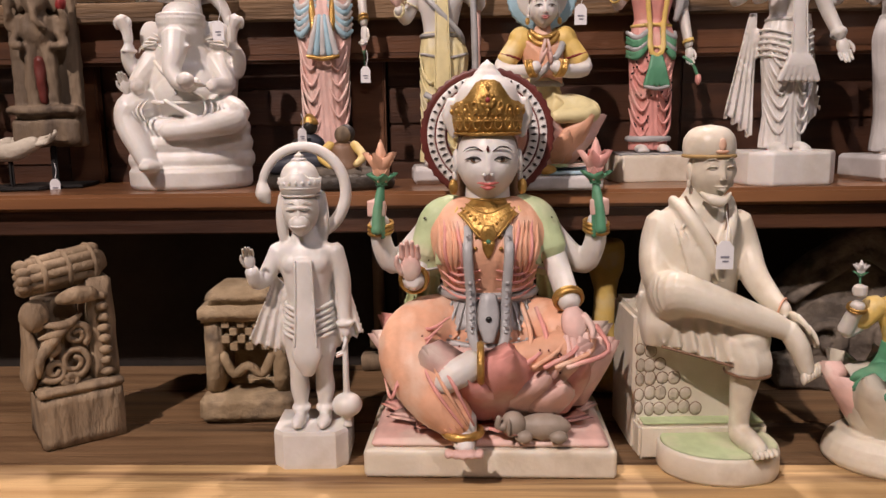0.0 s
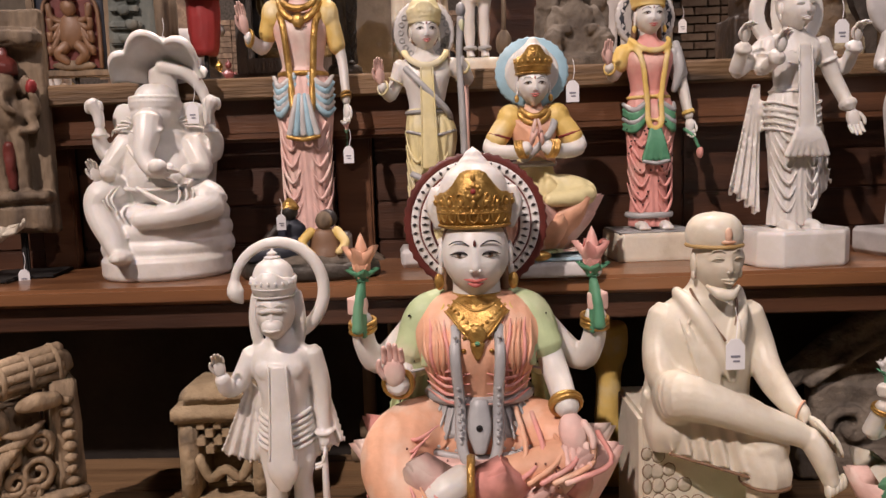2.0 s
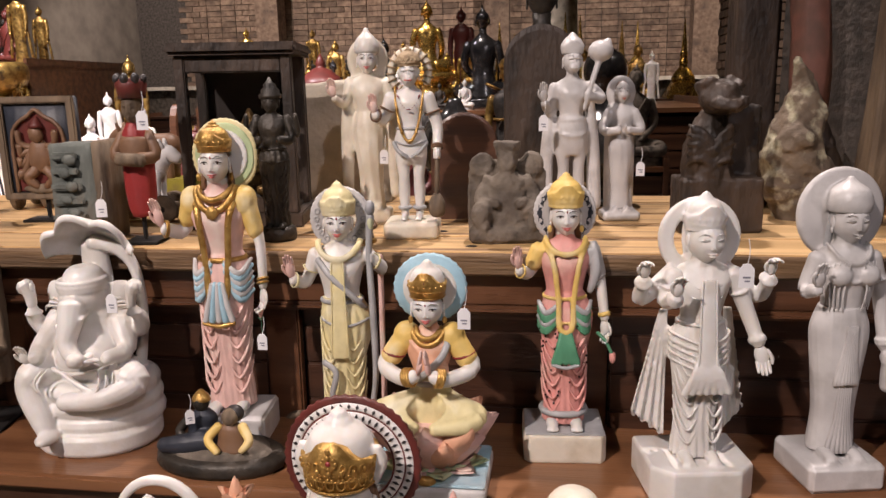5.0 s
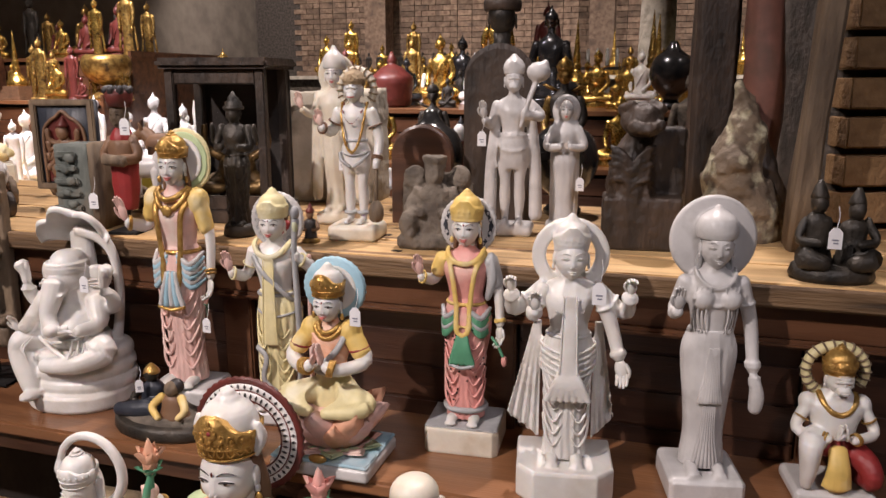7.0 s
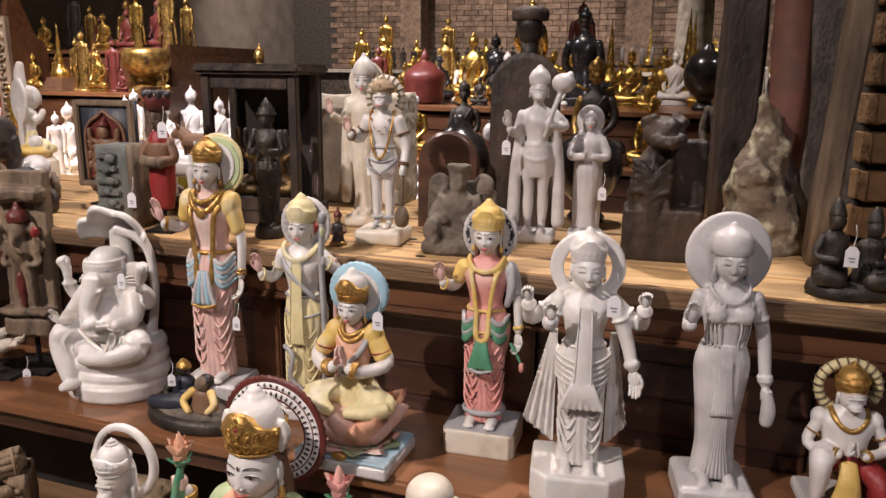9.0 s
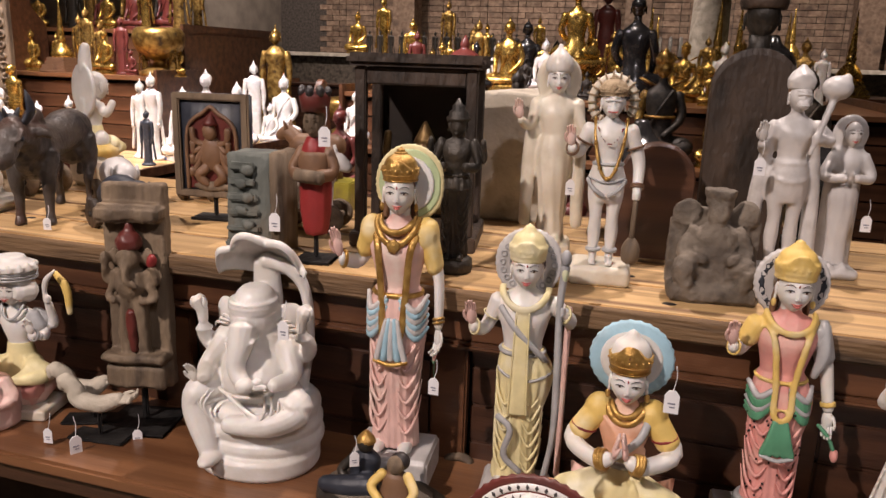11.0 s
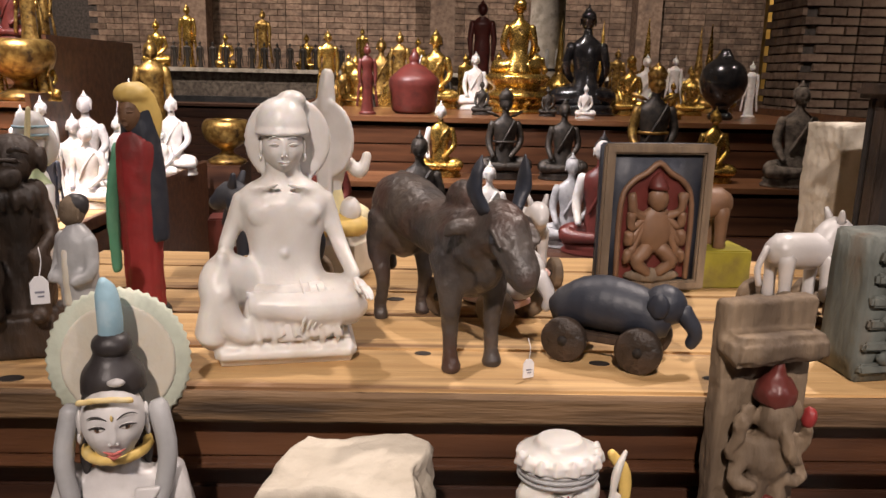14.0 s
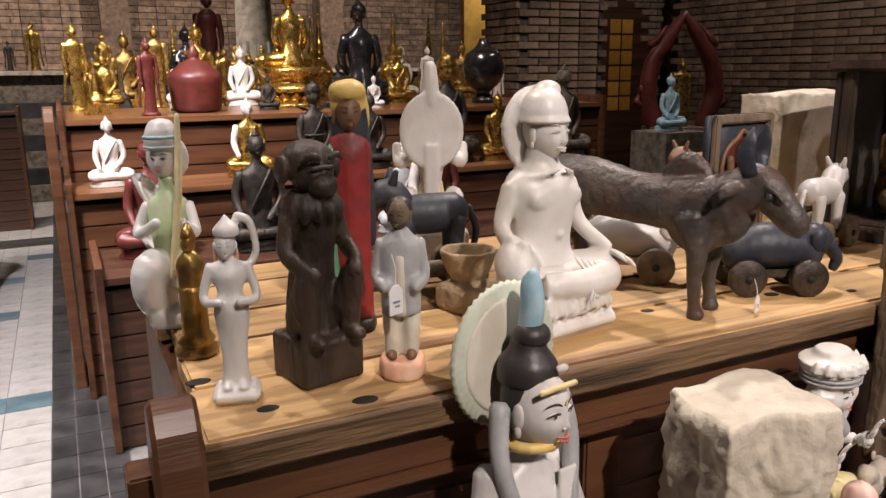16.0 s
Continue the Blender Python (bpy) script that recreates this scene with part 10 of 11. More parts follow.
def old_man():
    s = Shape()
    s.lathe([(0.034, 0), (0.036, 0.006), (0.034, 0.022), (0.028, 0.026)], (0, 0, 0), PEACH, 22)
    for side in (-1, 1):
        s.tube([(side * 0.012, 0, 0.026), (side * 0.013, 0, 0.06), (side * 0.013, 0, 0.11)], [0.011, 0.013, 0.015], CREAM, 12, 3)
        s.ball((side * 0.013, -0.012, 0.03), (0.008, 0.016, 0.007), BROWN, 8, 6)
    s.loft([(0.08, 0, 0, 0.028, 0.021), (0.12, 0, 0, 0.028, 0.022), (0.165, 0, 0, 0.031, 0.021), (0.18, 0, 0, 0.018, 0.016), (0.19, 0, 0, 0.01, 0.01)], SILVER, 22, 4, 6, 0.04)
    s.loft([(0.08, 0, -0.008, 0.012, 0.016), (0.16, 0, -0.006, 0.012, 0.018)], CREAM, 14, 2)
    for side in (-1, 1):
        s.tube([(side * 0.027, 0, 0.17), (side * 0.036, -0.006, 0.13), (side * 0.018, -0.026, 0.12)], [0.011, 0.01, 0.008], SILVER, 10, 4)
    head(s, (0, -0.003, 0.205), 0.02, OLDWOOD, None, False, -15, fine=False)
    s.ball((0, 0.004, 0.212), (0.019, 0.018, 0.016), HAIR, 12, 8)
    return s


old_man().carved().put("old_man_figurine", -1.707, 1.625, TABLE, -25, "painted figurine of an old man in a grey jacket", "figurine", scale=(0.950, 0.982, 1.025), reach=0.86)
tag_on(-1.735, 1.575, TABLE + 0.135, 0.036, 20)


def slim_monkey():
    s = Shape()
    base_block(s, 0.062, 0.05, 0.02, MARBLE)
    standing(s, 0.2, 0.02, MARBLE, MARBLE, MARBLE, None, pleats=6, amp=0.02, drape=False)
    for side in (-1, 1):
        arm(s, [(side * 0.022, 0, 0.168), (side * 0.034, -0.004, 0.13), (side * 0.01, -0.024, 0.13)], 0.009, MARBLE, r2=0.006)
    s.tube([(0.02, 0.012, 0.16), (0.036, 0.014, 0.18), (0.03, 0.012, 0.215), (0.012, 0.01, 0.225)], 0.006, MARBLE, 9, 4)
    head(s, (-0.002, -0.002, 0.192), 0.017, MARBLE, PEACH, False, 0, fine=False, long_hair=True)
    s.lathe([(0.016, 0), (0.015, 0.01), (0.006, 0.018), (0.002, 0.026)], (0, 0, 0.204), MARBLE, 14, 2)
    return s


slim_monkey().carved(0.003, 0.0005).put("slim_white_statuette", -1.915, 1.644, TABLE, -15, "slim white marble statuette on a small base", "statuette", scale=(0.950, 0.992, 0.989), reach=0.91)


def bronze_pillar_figure():
    s = Shape()
    s.lathe([(0.03, 0), (0.032, 0.01), (0.024, 0.016), (0.028, 0.022), (0.02, 0.034), (0.018, 0.09), (0.022, 0.1)], (0, 0, 0), OLDGILT, 20)
    s.loft([(0.03, 0, 0, 0.02, 0.018), (0.09, 0, 0, 0.017, 0.015), (0.13, 0, 0, 0.02, 0.015), (0.15, 0, 0, 0.008, 0.008)], OLDGILT, 16, 3)
    s.ball((0, -0.002, 0.16), (0.011, 0.012, 0.013), OLDGILT, 12, 8)
    s.lathe([(0.012, 0), (0.009, 0.01), (0.003, 0.022)], (0, 0, 0.166), OLDGILT, 12)
    s.rough(0, 0.0015, 80)
    return s


bronze_pillar_figure().put("bronze_figurine", -1.934, 1.824, TABLE, -15, "small old gilt bronze figurine on a round base", "figurine", scale=(0.945, 0.997, 0.989))


def kneeling_flutist():
    s = Shape()
    base_block(s, 0.075, 0.1, 0.03, MARBLE)
    s.tube([(0.0, 0.01, 0.08), (-0.03, -0.04, 0.09), (-0.03, -0.03, 0.04), (0.0, 0.04, 0.035)], [0.032, 0.028, 0.024, 0.016], MARBLE, 14, 5)
    s.tube([(0.01, 0.01, 0.08), (0.035, -0.035, 0.075), (0.03, -0.04, 0.035)], [0.032, 0.026, 0.016], MARBLE, 14, 5)
    s.loft([(0.06, 0, 0.005, 0.034, 0.03), (0.11, 0, 0, 0.028, 0.024), (0.15, 0, -0.002, 0.034, 0.026), (0.18, 0, 0, 0.036, 0.022), (0.2, 0, 0, 0.014, 0.014), (0.22, 0, 0, 0.012, 0.012)], PALEGREEN, 24, 5)
    for side in (-1, 1):
        arm(s, [(side * 0.034, 0, 0.178), (side * 0.048, -0.02, 0.14), (side * 0.02 + 0.012, -0.045, 0.16)], 0.012, MARBLE, r2=0.009)
    s.tube([(0.01, -0.05, 0.08), (0.03, -0.045, 0.2), (0.035, -0.03, 0.31)], [0.006, 0.007, 0.005], PALEYELLOW, 9, 3)
    s.petal((-0.02, 0.02, 0.1), 2.4, 0.06, 0.06, 0.05, MARBLE, 0.4)
    s.petal((-0.02, 0.02, 0.16), 2.8, 0.05, 0.05, 0.06, MARBLE, 0.4)
    s.disc((0.0, 0.025, 0.245), 0.036, MARBLE, 0.01, 32)
    head(s, (0, -0.004, 0.245), 0.026, MARBLE, MARBLE, True, -10, fine=False, lip=LIP, long_hair=False)
    s.lathe([(0.026, 0), (0.03, 0.014), (0.026, 0.03), (0.018, 0.042), (0.004, 0.046)], (0, 0, 0.258), MARBLE, 18, 1)
    for z in (0.264, 0.278):
        belt(s, (0, 0, z), 0.029, 0.029, 0.003, BLUE)
    return s


kneeling_flutist().carved(0.0035, 0.0005).put("kneeling_white_statue", -1.937, 1.988, TABLE, -20, "kneeling white and mint painted marble figure with staff", "statue", scale=(0.897, 0.993, 1.046))


def seated_back():
    """An elephant god with a broad disc, seen from behind."""
    s = Shape()
    s.block((0, 0, 0), (0.16, 0.12, 0.085), CREAM, 0.012)
    s.ball((0, 0.0, 0.1), (0.09, 0.06, 0.03), YELLOW, 20, 10)
    seated_body(s, 0.09, 0.26, MARBLE, PALEYELLOW, MARBLE, 0.26, 0.1)
    s.disc((0, 0.03, 0.26), 0.07, MARBLE, 0.012, 72, 0.025)
    s.block((0, 0.032, 0.08), (0.04, 0.014, 0.16), MARBLE, 0.006)
    head(s, (0, -0.01, 0.27), 0.038, MARBLE, MARBLE, False, fine=False)
    s.tube([(0, 0.02, 0.31), (0, 0.02, 0.345), (0, 0.015, 0.375)], [0.02, 0.018, 0.014], MARBLE, 12, 4)
    for side in (-1, 1):
        arm(s, [(side * 0.034, 0, 0.22), (side * 0.07, 0.0, 0.2), (side * 0.075, -0.02, 0.23)], 0.016, MARBLE, r2=0.012)
        s.ball((side * 0.05, 0.01, 0.13), (0.024, 0.022, 0.026), MARBLE, 12, 9)
    return s


put_statue(seated_back(), "disc_backed_god_statue", -1.431, 2.112, TABLE, 159, "white marble god turned away, disc halo and yellow cushion", size=(0.870, 0.961, 1.043))



def brown_cow_box():
    e = empty("cow_on_box", -0.72, 2.1, TABLE, 5, "brown carved cow standing on a green painted box", "toy")
    box_part("box", (0, 0, 0), (0.2, 0.1, 0.075), paint("olive_paint", (0.3, 0.26, 0.03), wear=(0.2, 0.16, 0.04)), e)
    s = Shape()
    s.tube([(-0.06, 0, 0.16), (0.0, 0, 0.158), (0.05, 0, 0.162)], [0.03, 0.034, 0.03], BROWN, 14, 4)
    s.tube([(-0.055, 0, 0.165), (-0.085, 0, 0.19), (-0.11, 0, 0.18)], [0.022, 0.02, 0.013], BROWN, 12, 4)
    for sx in (-0.05, 0.045):
        for side in (-1, 1):
            s.tube([(sx, side * 0.018, 0.15), (sx, side * 0.02, 0.11), (sx, side * 0.02, 0.076)], [0.016, 0.012, 0.012], BROWN, 9, 3)
    for side in (-1, 1):
        s.tube([(-0.085, side * 0.012, 0.2), (-0.088, side * 0.022, 0.22)], [0.007, 0.003], BROWN, 7, 2)
    s.put("cow", parent=e)


brown_cow_box()


def gift_bag():
    e = empty("paper_bag", -1.62, 2.15, TABLE, 10, "brown paper carrier bag with a white label", "bag")
    box_part("body", (0, 0, 0), (0.12, 0.07, 0.11), MAROON, e)
    s = Shape()
    s.tube([(-0.03, -0.036, 0.1), (-0.02, -0.036, 0.14), (0.0, -0.036, 0.15), (0.02, -0.036, 0.14), (0.03, -0.036, 0.1)], 0.004, HAIR, 7, 4)
    s.put("handle", parent=e)
    box_part("label_card", (0.0, -0.038, 0.055), (0.034, 0.002, 0.045), PAPER, e)


gift_bag()

# old timbers at the table's end
def timber(name, x, y, w, d, h, mat, rz, label, lean=0.0):
    s = Shape()
    s.block((0, 0, 0), (w, d, h), mat, 0.006, rough=0.006, cuts=10)
    ob = s.put(name, x, y, TABLE, rz, label, "timber")
    ob.rotation_euler[1] = radians(lean)
    return ob


timber("carved_timber", 0.79, 2.14, 0.1, 0.08, 1.2, DARKWOOD, 8, "dark carved upright timber standing on the table")
timber("old_timber", 0.965, 1.85, 0.045, 0.06, 1.3, OLDWOOD, 8, "weathered grey-brown upright timber", 3)


def carved_limb():
    s = Shape()
    s.tube([(0, 0, 0.08), (0.005, 0, 0.3), (-0.01, 0, 0.55), (0.01, -0.01, 0.75), (0.03, 0, 1.0)], [0.035, 0.045, 0.04, 0.05, 0.05], paint("dull_red_wood", (0.2, 0.09, 0.065), wear=(0.13, 0.07, 0.05)), 14, 5)
    s.block((0, 0, 0), (0.1, 0.1, 0.09), DARKWOOD, 0.006, rough=0.004, cuts=3)
    s.rough(0, 0.004, 20)
    return s


carved_limb().put("carved_limb", 0.895, 2.06, TABLE, 0, "tall worn reddish carved wooden limb", "carving")


# ---- the church around: pews, platforms, walls ----
def stand_block(name, x0, x1, y0, y1, z0, z1, mat, label, category="pew"):
    """A panelled pew block: boarded front, top board, end boards."""
    e = empty(name, (x0 + x1) / 2, (y0 + y1) / 2, 0, 0, label, category, "display pews")
    w, d = x1 - x0, y1 - y0
    box_part("top_board", (0, 0, z1 - 0.03), (w + 0.03, d + 0.03, 0.03), mat, e)
    # near-black filling: shade between the boards put into its colour
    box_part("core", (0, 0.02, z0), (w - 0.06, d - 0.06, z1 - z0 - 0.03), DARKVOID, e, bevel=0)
    rows_ = max(2, int((z1 - z0 - 0.05) / 0.1))
    hh = (z1 - z0 - 0.05) / rows_
    for k in range(rows_):
        box_part("board", (0, -d / 2 + 0.02, z0 + k * hh), (w - 0.02, 0.02, hh - 0.006), PEW if mat is not PEWDARK else PEWDARK, e)
    for x in (-w / 2, w / 2):
        box_part("end_board", (x, 0, z0), (0.03, d + 0.06, z1 - z0 + 0.05), PEW, e)
    return e


stand_block("display_pew", -2.07, 0.95, 4.7, 5.13, 0.0, 1.02, SHELFWOOD, "brown wooden pew ledge crowded with Buddha statues")
stand_block("display_pew", -2.07, 1.35, 5.15, 7.2, 0.0, 1.34, SHELFWOOD, "long brown panelled pew block carrying gilded statues")
stand_block("display_pew", -2.0, 0.7, 4.05, 4.6, 0.0, 0.76, PEWDARK, "low dark pew seat before the statue ledge")
stand_block("display_pew", -5.4, -2.8, 3.0, 4.93, 0.0, 0.85, PLANK, "plank table crowded with white marble Buddhas")
stand_block("display_pew", -3.46, -2.93, 4.98, 6.45, 0.0, 0.85, PLANK, "narrow plank table crowded with white marble Buddhas")
stand_block("display_pew", -5.7, -3.48, 5.05, 5.5, 0.0, 1.38, SHELFWOOD, "panelled pew ledge with gilded statues")
stand_block("display_pew", -5.9, -3.6, 5.55, 6.9, 0.0, 1.72, SHELFWOOD, "tall panelled pew block with seated figures")
pew_end(-2.12, 5.0, 0.0, 0, 1.42, 0.3)
pew_end(-4.85, 5.25, 1.38, 0, 0.75, 0.4, "broad dark brown pew end with a slanted top")

# altar platform with black steps
altar = empty("altar_platform", 0, 0, 0, 0, "raised grey church choir platform with dark steps", "platform", kind="structure")
box_part("platform_block", (-2.5, 15.2, 0), (14, 5.0, 1.6), GREYSTONE, altar, bevel=0)
box_part("platform_edge", (-2.5, 12.62, 1.55), (14, 0.12, 0.06), PALESTONE, altar)
for k in range(7):
    box_part("step", (-2.9, 12.6 - 0.14 * (k + 1), 0), (4.2, 0.28, 1.4 - 0.2 * k), BLACKTILE if k % 2 else GREYSTONE, altar, bevel=0.01)
stand_block("long_bench", -5.0, -2.45, 9.6, 10.0, 0.0, 1.2, PEWDARK, "long dark wooden church bench before the steps", "bench")


# ---- brick walls ----
def brick_pier(name, x0, x1, y0, y1, height, label, near, mat, pitch=0.072):
    core = wall(name, (x0 + 0.03, (y0 + y1) / 2), (x1 - 0.03, (y0 + y1) / 2), height, y1 - y0 - 0.06, MORTAR, label=label)
    inv = core.matrix_basis.inverted()
    front = along((x0, y0 + 0.025), (x1, y0 + 0.025))
    left = along((x0 + 0.025, y1), (x0 + 0.025, y0))
    bricks("brick_courses", 0, x1 - x0 - 0.03, 0.6, min(3.2, height - 0.1), lambda u, z: inv @ front(u, z), mat, core, near, pitch)
    bricks("brick_courses", 0, y1 - y0 - 0.03, 0.6, min(3.2, height - 0.1), lambda u, z: inv @ left(u, z), mat, core, lambda u, z: False, pitch)
    return core


inv = column.matrix_basis.inverted()
bricks("brick_courses", 0.0, 0.2, 0.9, 2.6, lambda u, z: inv @ SETBACK(u, z), OCHREBRICK, column, lambda u, z: True, 0.082, 0.2, 0.07, 0.017, random.Random(11), bond=False)
bricks("brick_courses", 0.13, 0.9, 0.9, 2.6, lambda u, z: inv @ PROUD(u, z), REDBRICK, column, lambda u, z: True, 0.082, 0.24, 0.07, 0.013, random.Random(12))
brick_pier("pier_1", 1.75, 2.75, 6.9, 7.6, 4.5, "square brown brick church pier", lambda u, z: 1.0 < z < 2.6, BRICK)

# the wall with the arched passage and door, behind the pier
door_wall = wall("wall_door", (3.25, 7.9), (5.2, 7.9), 4.5, 0.02, MORTAR, label="brick wall round a pointed arch doorway")
inv = door_wall.matrix_basis.inverted()
face = along((2.7, 7.86), (5.4, 7.86))


def in_arch(u, z):
    for c, half, spring in ((0.32, 0.17, 1.75), (0.98, 0.42, 1.75)):
        if abs(u - c) < half and z < spring + 1.5 * half * max(0.0, 1 - (abs(u - c) / half) ** 1.6):
            return True
    return False


bricks("brick_courses", 0, 2.6, 0.5, 3.2, lambda u, z: inv @ face(u, z), BRICK, door_wall, lambda u, z: 1.0 < z < 2.4, rng=random.Random(13), skip=in_arch, depth=0.12)
passage = wall("wall_passage", (2.6, 9.6), (3.6, 9.6), 4.5, 0.1, YELLOWWALL, label="ochre lit brick wall beyond the passage")
door = empty("door_1", 3.68, 7.84, 0, 0, "dark wooden church door with amber leaded panes", "door", kind="structure")
s = Shape()
outline = [(-0.4, 0)] + [(-0.4 * math.cos(q) if q < math.pi / 2 else 0.4 * math.cos(math.pi - q), 1.8 + 0.62 * math.sin(q) ** 0.9) for q in (math.pi * j / 14 for j in range(15))] + [(0.4, 0)]
s.rings([[(a, -0.03, b) for a, b in outline], [(a, 0.03, b) for a, b in outline]], PEWDARK, smooth=False)
s.put("door_leaf", parent=door)
for j in range(2):
    for k in range(6):
        box_part("pane", (-0.1 + 0.17 * j, -0.035, 1.1 + 0.17 * k), (0.15, 0.01, 0.15), AMBER, door)
# unseen lamp added to brighten the ochre wall beyond the passage
spot((3.1, 8.8, 3.2), (3.05, 9.6, 1.8), 60, (1.0, 0.75, 0.4), 120)

# right-hand wall
inv = east.matrix_basis.inverted()
run = along((4.05, 8.0), (4.05, 1.2))
east.location, east.rotation_euler = (4.3, 4.5, 0), (0, 0, radians(90))
inv = east.matrix_basis.inverted()
bricks("brick_courses", 0.6, 6.6, 0.6, 3.1, lambda u, z: inv @ run(u, z), BRICK, east, lambda u, z: 1.4 < u < 4.4 and 1.2 < z < 2.2, rng=random.Random(14))
inv = north.matrix_basis.inverted()
far_face = along((-9.3, 17.33), (9.0, 17.33))
bricks("brick_courses", 1.0, 17.5, 1.4, 4.2, lambda u, z: inv @ far_face(u, z), BRICK, north, lambda u, z: False, 0.12, 0.34, rng=random.Random(15))
for x in (-6.2, -1.2, 3.0):
    wall("choir_pier", (x, 16.9), (x + 0.5, 16.9), 6.0, 0.5, BRICK, label="slender brick pilaster on the choir wall")

# ---- floor tiles in the aisle ----
tile_forms = []
for mat in (TILE, BLACKTILE, BLUETILE):
    s = Shape()
    s.block((0, 0, 0), (0.196, 0.196, 0.006), mat, 0.0015)
    tile_forms.append(s)
tile_meshes = [f.mesh("tile") for f in tile_forms]
rest, count = Shape(), 0
for j in range(-8, 50):
    for i in range(9):
        x, y = -2.36 - 0.2 * i, 2.6 + 0.2 * j
        kind = 0
        if (i + j * 2) % 17 == 5 or (i, j % 13) in ((2, 12), (1, 11)):
            kind = 2
        if j in (31, 32) or (i == 5 and j < 31):
            kind = 1
        if count < 290 and i < 6:
            ob = new("tile", tile_meshes[kind])
            ob.location, ob.parent = (x - 0, y - 12, 0.1), floor
            count += 1
        else:
            merged(rest, tile_forms[kind], Matrix.Translation((x, y - 12, 0.1)))
small = Shape()
small.block((0, 0, 0), (0.096, 0.196, 0.006), BLACKTILE, 0.0015)
for j in range(40):
    for i in range(3):
        merged(rest, small, Matrix.Translation((-2.21 + 0.1 * i, 2.6 + 0.2 * j - 12, 0.1)))
ob = new("tile_field", rest.mesh("tile_field"))
ob.parent = floor
tagged(ob, kind="stuff")


# ---- the crowd of statues beyond ----
def buddha_mesh(kind, skin, robe):
    """Unit-high figures: seated, standing, crowned, with stupas and pedestals."""
    s = Shape()
    if kind == "stupa":
        for k, (r, z) in enumerate(((0.22, 0), (0.2, 0.05), (0.17, 0.1), (0.15, 0.15))):
            s.block((0, 0, z), (2 * r, 2 * r, 0.05), robe, 0.008)
        s.lathe([(0.14, 0.2), (0.15, 0.25), (0.1, 0.34), (0.05, 0.4), (0.06, 0.44), (0.045, 0.5), (0.05, 0.54), (0.035, 0.62), (0.03, 0.72), (0.016, 0.85), (0.004, 1.0)], (0, 0, 0), skin, 18, 2)
        return s.mesh("stupa")
    if kind == "stand":
        s.lathe([(0.12, 0), (0.125, 0.02), (0.1, 0.045)], (0, 0, 0), robe, 18)
        s.loft([(0.04, 0, 0, 0.1, 0.06), (0.1, 0, 0, 0.085, 0.055), (0.3, 0, 0, 0.075, 0.05), (0.5, 0, 0, 0.085, 0.055), (0.62, 0, 0, 0.075, 0.05), (0.74, 0, 0, 0.105, 0.058), (0.79, 0, 0, 0.07, 0.04), (0.82, 0, 0, 0.035, 0.035)], robe, 26, 4, 7, 0.05)
        for side in (-1, 1):
            s.tube([(side * 0.095, 0, 0.76), (side * 0.12, -0.01, 0.6), (side * 0.11, -0.03, 0.44)], [0.034, 0.028, 0.02], skin, 10, 4)
            s.tube([(side * 0.1, 0.0, 0.6), (side * 0.125, 0.0, 0.35), (side * 0.15, 0, 0.12)], [0.012, 0.018, 0.02], robe, 8, 3)
            s.ball((side * 0.11, -0.035, 0.41), (0.02, 0.02, 0.034), skin, 8, 6)
        h, r = 0.885, 0.062
    else:
        zb = 0.0
        if kind == "pedestal":
            s.lathe([(0.24, 0), (0.25, 0.02), (0.19, 0.05), (0.2, 0.1), (0.26, 0.13), (0.24, 0.17), (0.19, 0.2), (0.24, 0.24), (0.27, 0.3), (0.2, 0.32)], (0, 0, 0), robe, 28, 2)
            for j in range(14):
                q = 2 * math.pi * j / 14
                s.petal((0.18 * math.cos(q), 0.18 * math.sin(q), 0.2), q, 0.1, 0.1, 0.09, skin, 0.3, 0.012)
                s.petal((0.17 * math.cos(q), 0.17 * math.sin(q), 0.03), q, 0.1, 0.1, 0.08, skin, 0.3, 0.012)
            zb = 0.32
        else:
            s.lathe([(0.27, 0), (0.28, 0.02), (0.25, 0.05), (0.27, 0.07), (0.24, 0.09)], (0, 0, 0), robe, 24, squash=0.62)
            zb = 0.09
        k = 1 - zb
        for side in (-1, 1):
            s.tube([(side * 0.06, 0.03 * k, zb + 0.09 * k), (side * 0.24 * k, -0.06 * k, zb + 0.075 * k), (side * 0.2 * k, -0.12 * k, zb + 0.055 * k), (0, -0.16 * k, zb + 0.06 * k)], [0.09 * k, 0.085 * k, 0.062 * k, 0.045 * k], robe, 12, 5)
            s.tube([(side * 0.145 * k, 0.01, zb + 0.55 * k), (side * 0.19 * k, 0.0, zb + 0.34 * k), (side * (0.16 if side < 0 else 0.05) * k, -0.12 * k, zb + 0.17 * k)], [0.05 * k, 0.042 * k, 0.028 * k], skin if side < 0 else robe, 12, 5)
        s.loft([(zb, 0, 0.01, 0.19 * k, 0.13 * k), (zb + 0.12 * k, 0, 0.01, 0.15 * k, 0.11 * k), (zb + 0.28 * k, 0, 0.0, 0.11 * k, 0.085 * k), (zb + 0.45 * k, 0, 0, 0.14 * k, 0.095 * k), (zb + 0.55 * k, 0, 0, 0.15 * k, 0.08 * k), (zb + 0.61 * k, 0, 0, 0.09 * k, 0.055 * k), (zb + 0.65 * k, 0, 0, 0.045 * k, 0.045 * k), (zb + 0.7 * k, 0, 0, 0.04 * k, 0.04 * k)], robe, 24, 4)
        s.tube([(0.1 * k, -0.05 * k, zb + 0.58 * k), (0.0, -0.1 * k, zb + 0.42 * k), (-0.08 * k, -0.08 * k, zb + 0.26 * k)], 0.016 * k, robe, 7, 3)
        h, r = zb + 0.775 * k, 0.092 * k
    head(s, (0, -0.01, h), r, skin, None, False, fine=False)
    dark = HAIR if skin in (MARBLE, GREYM) and robe not in (MARBLE, GREYM, GILT) else skin
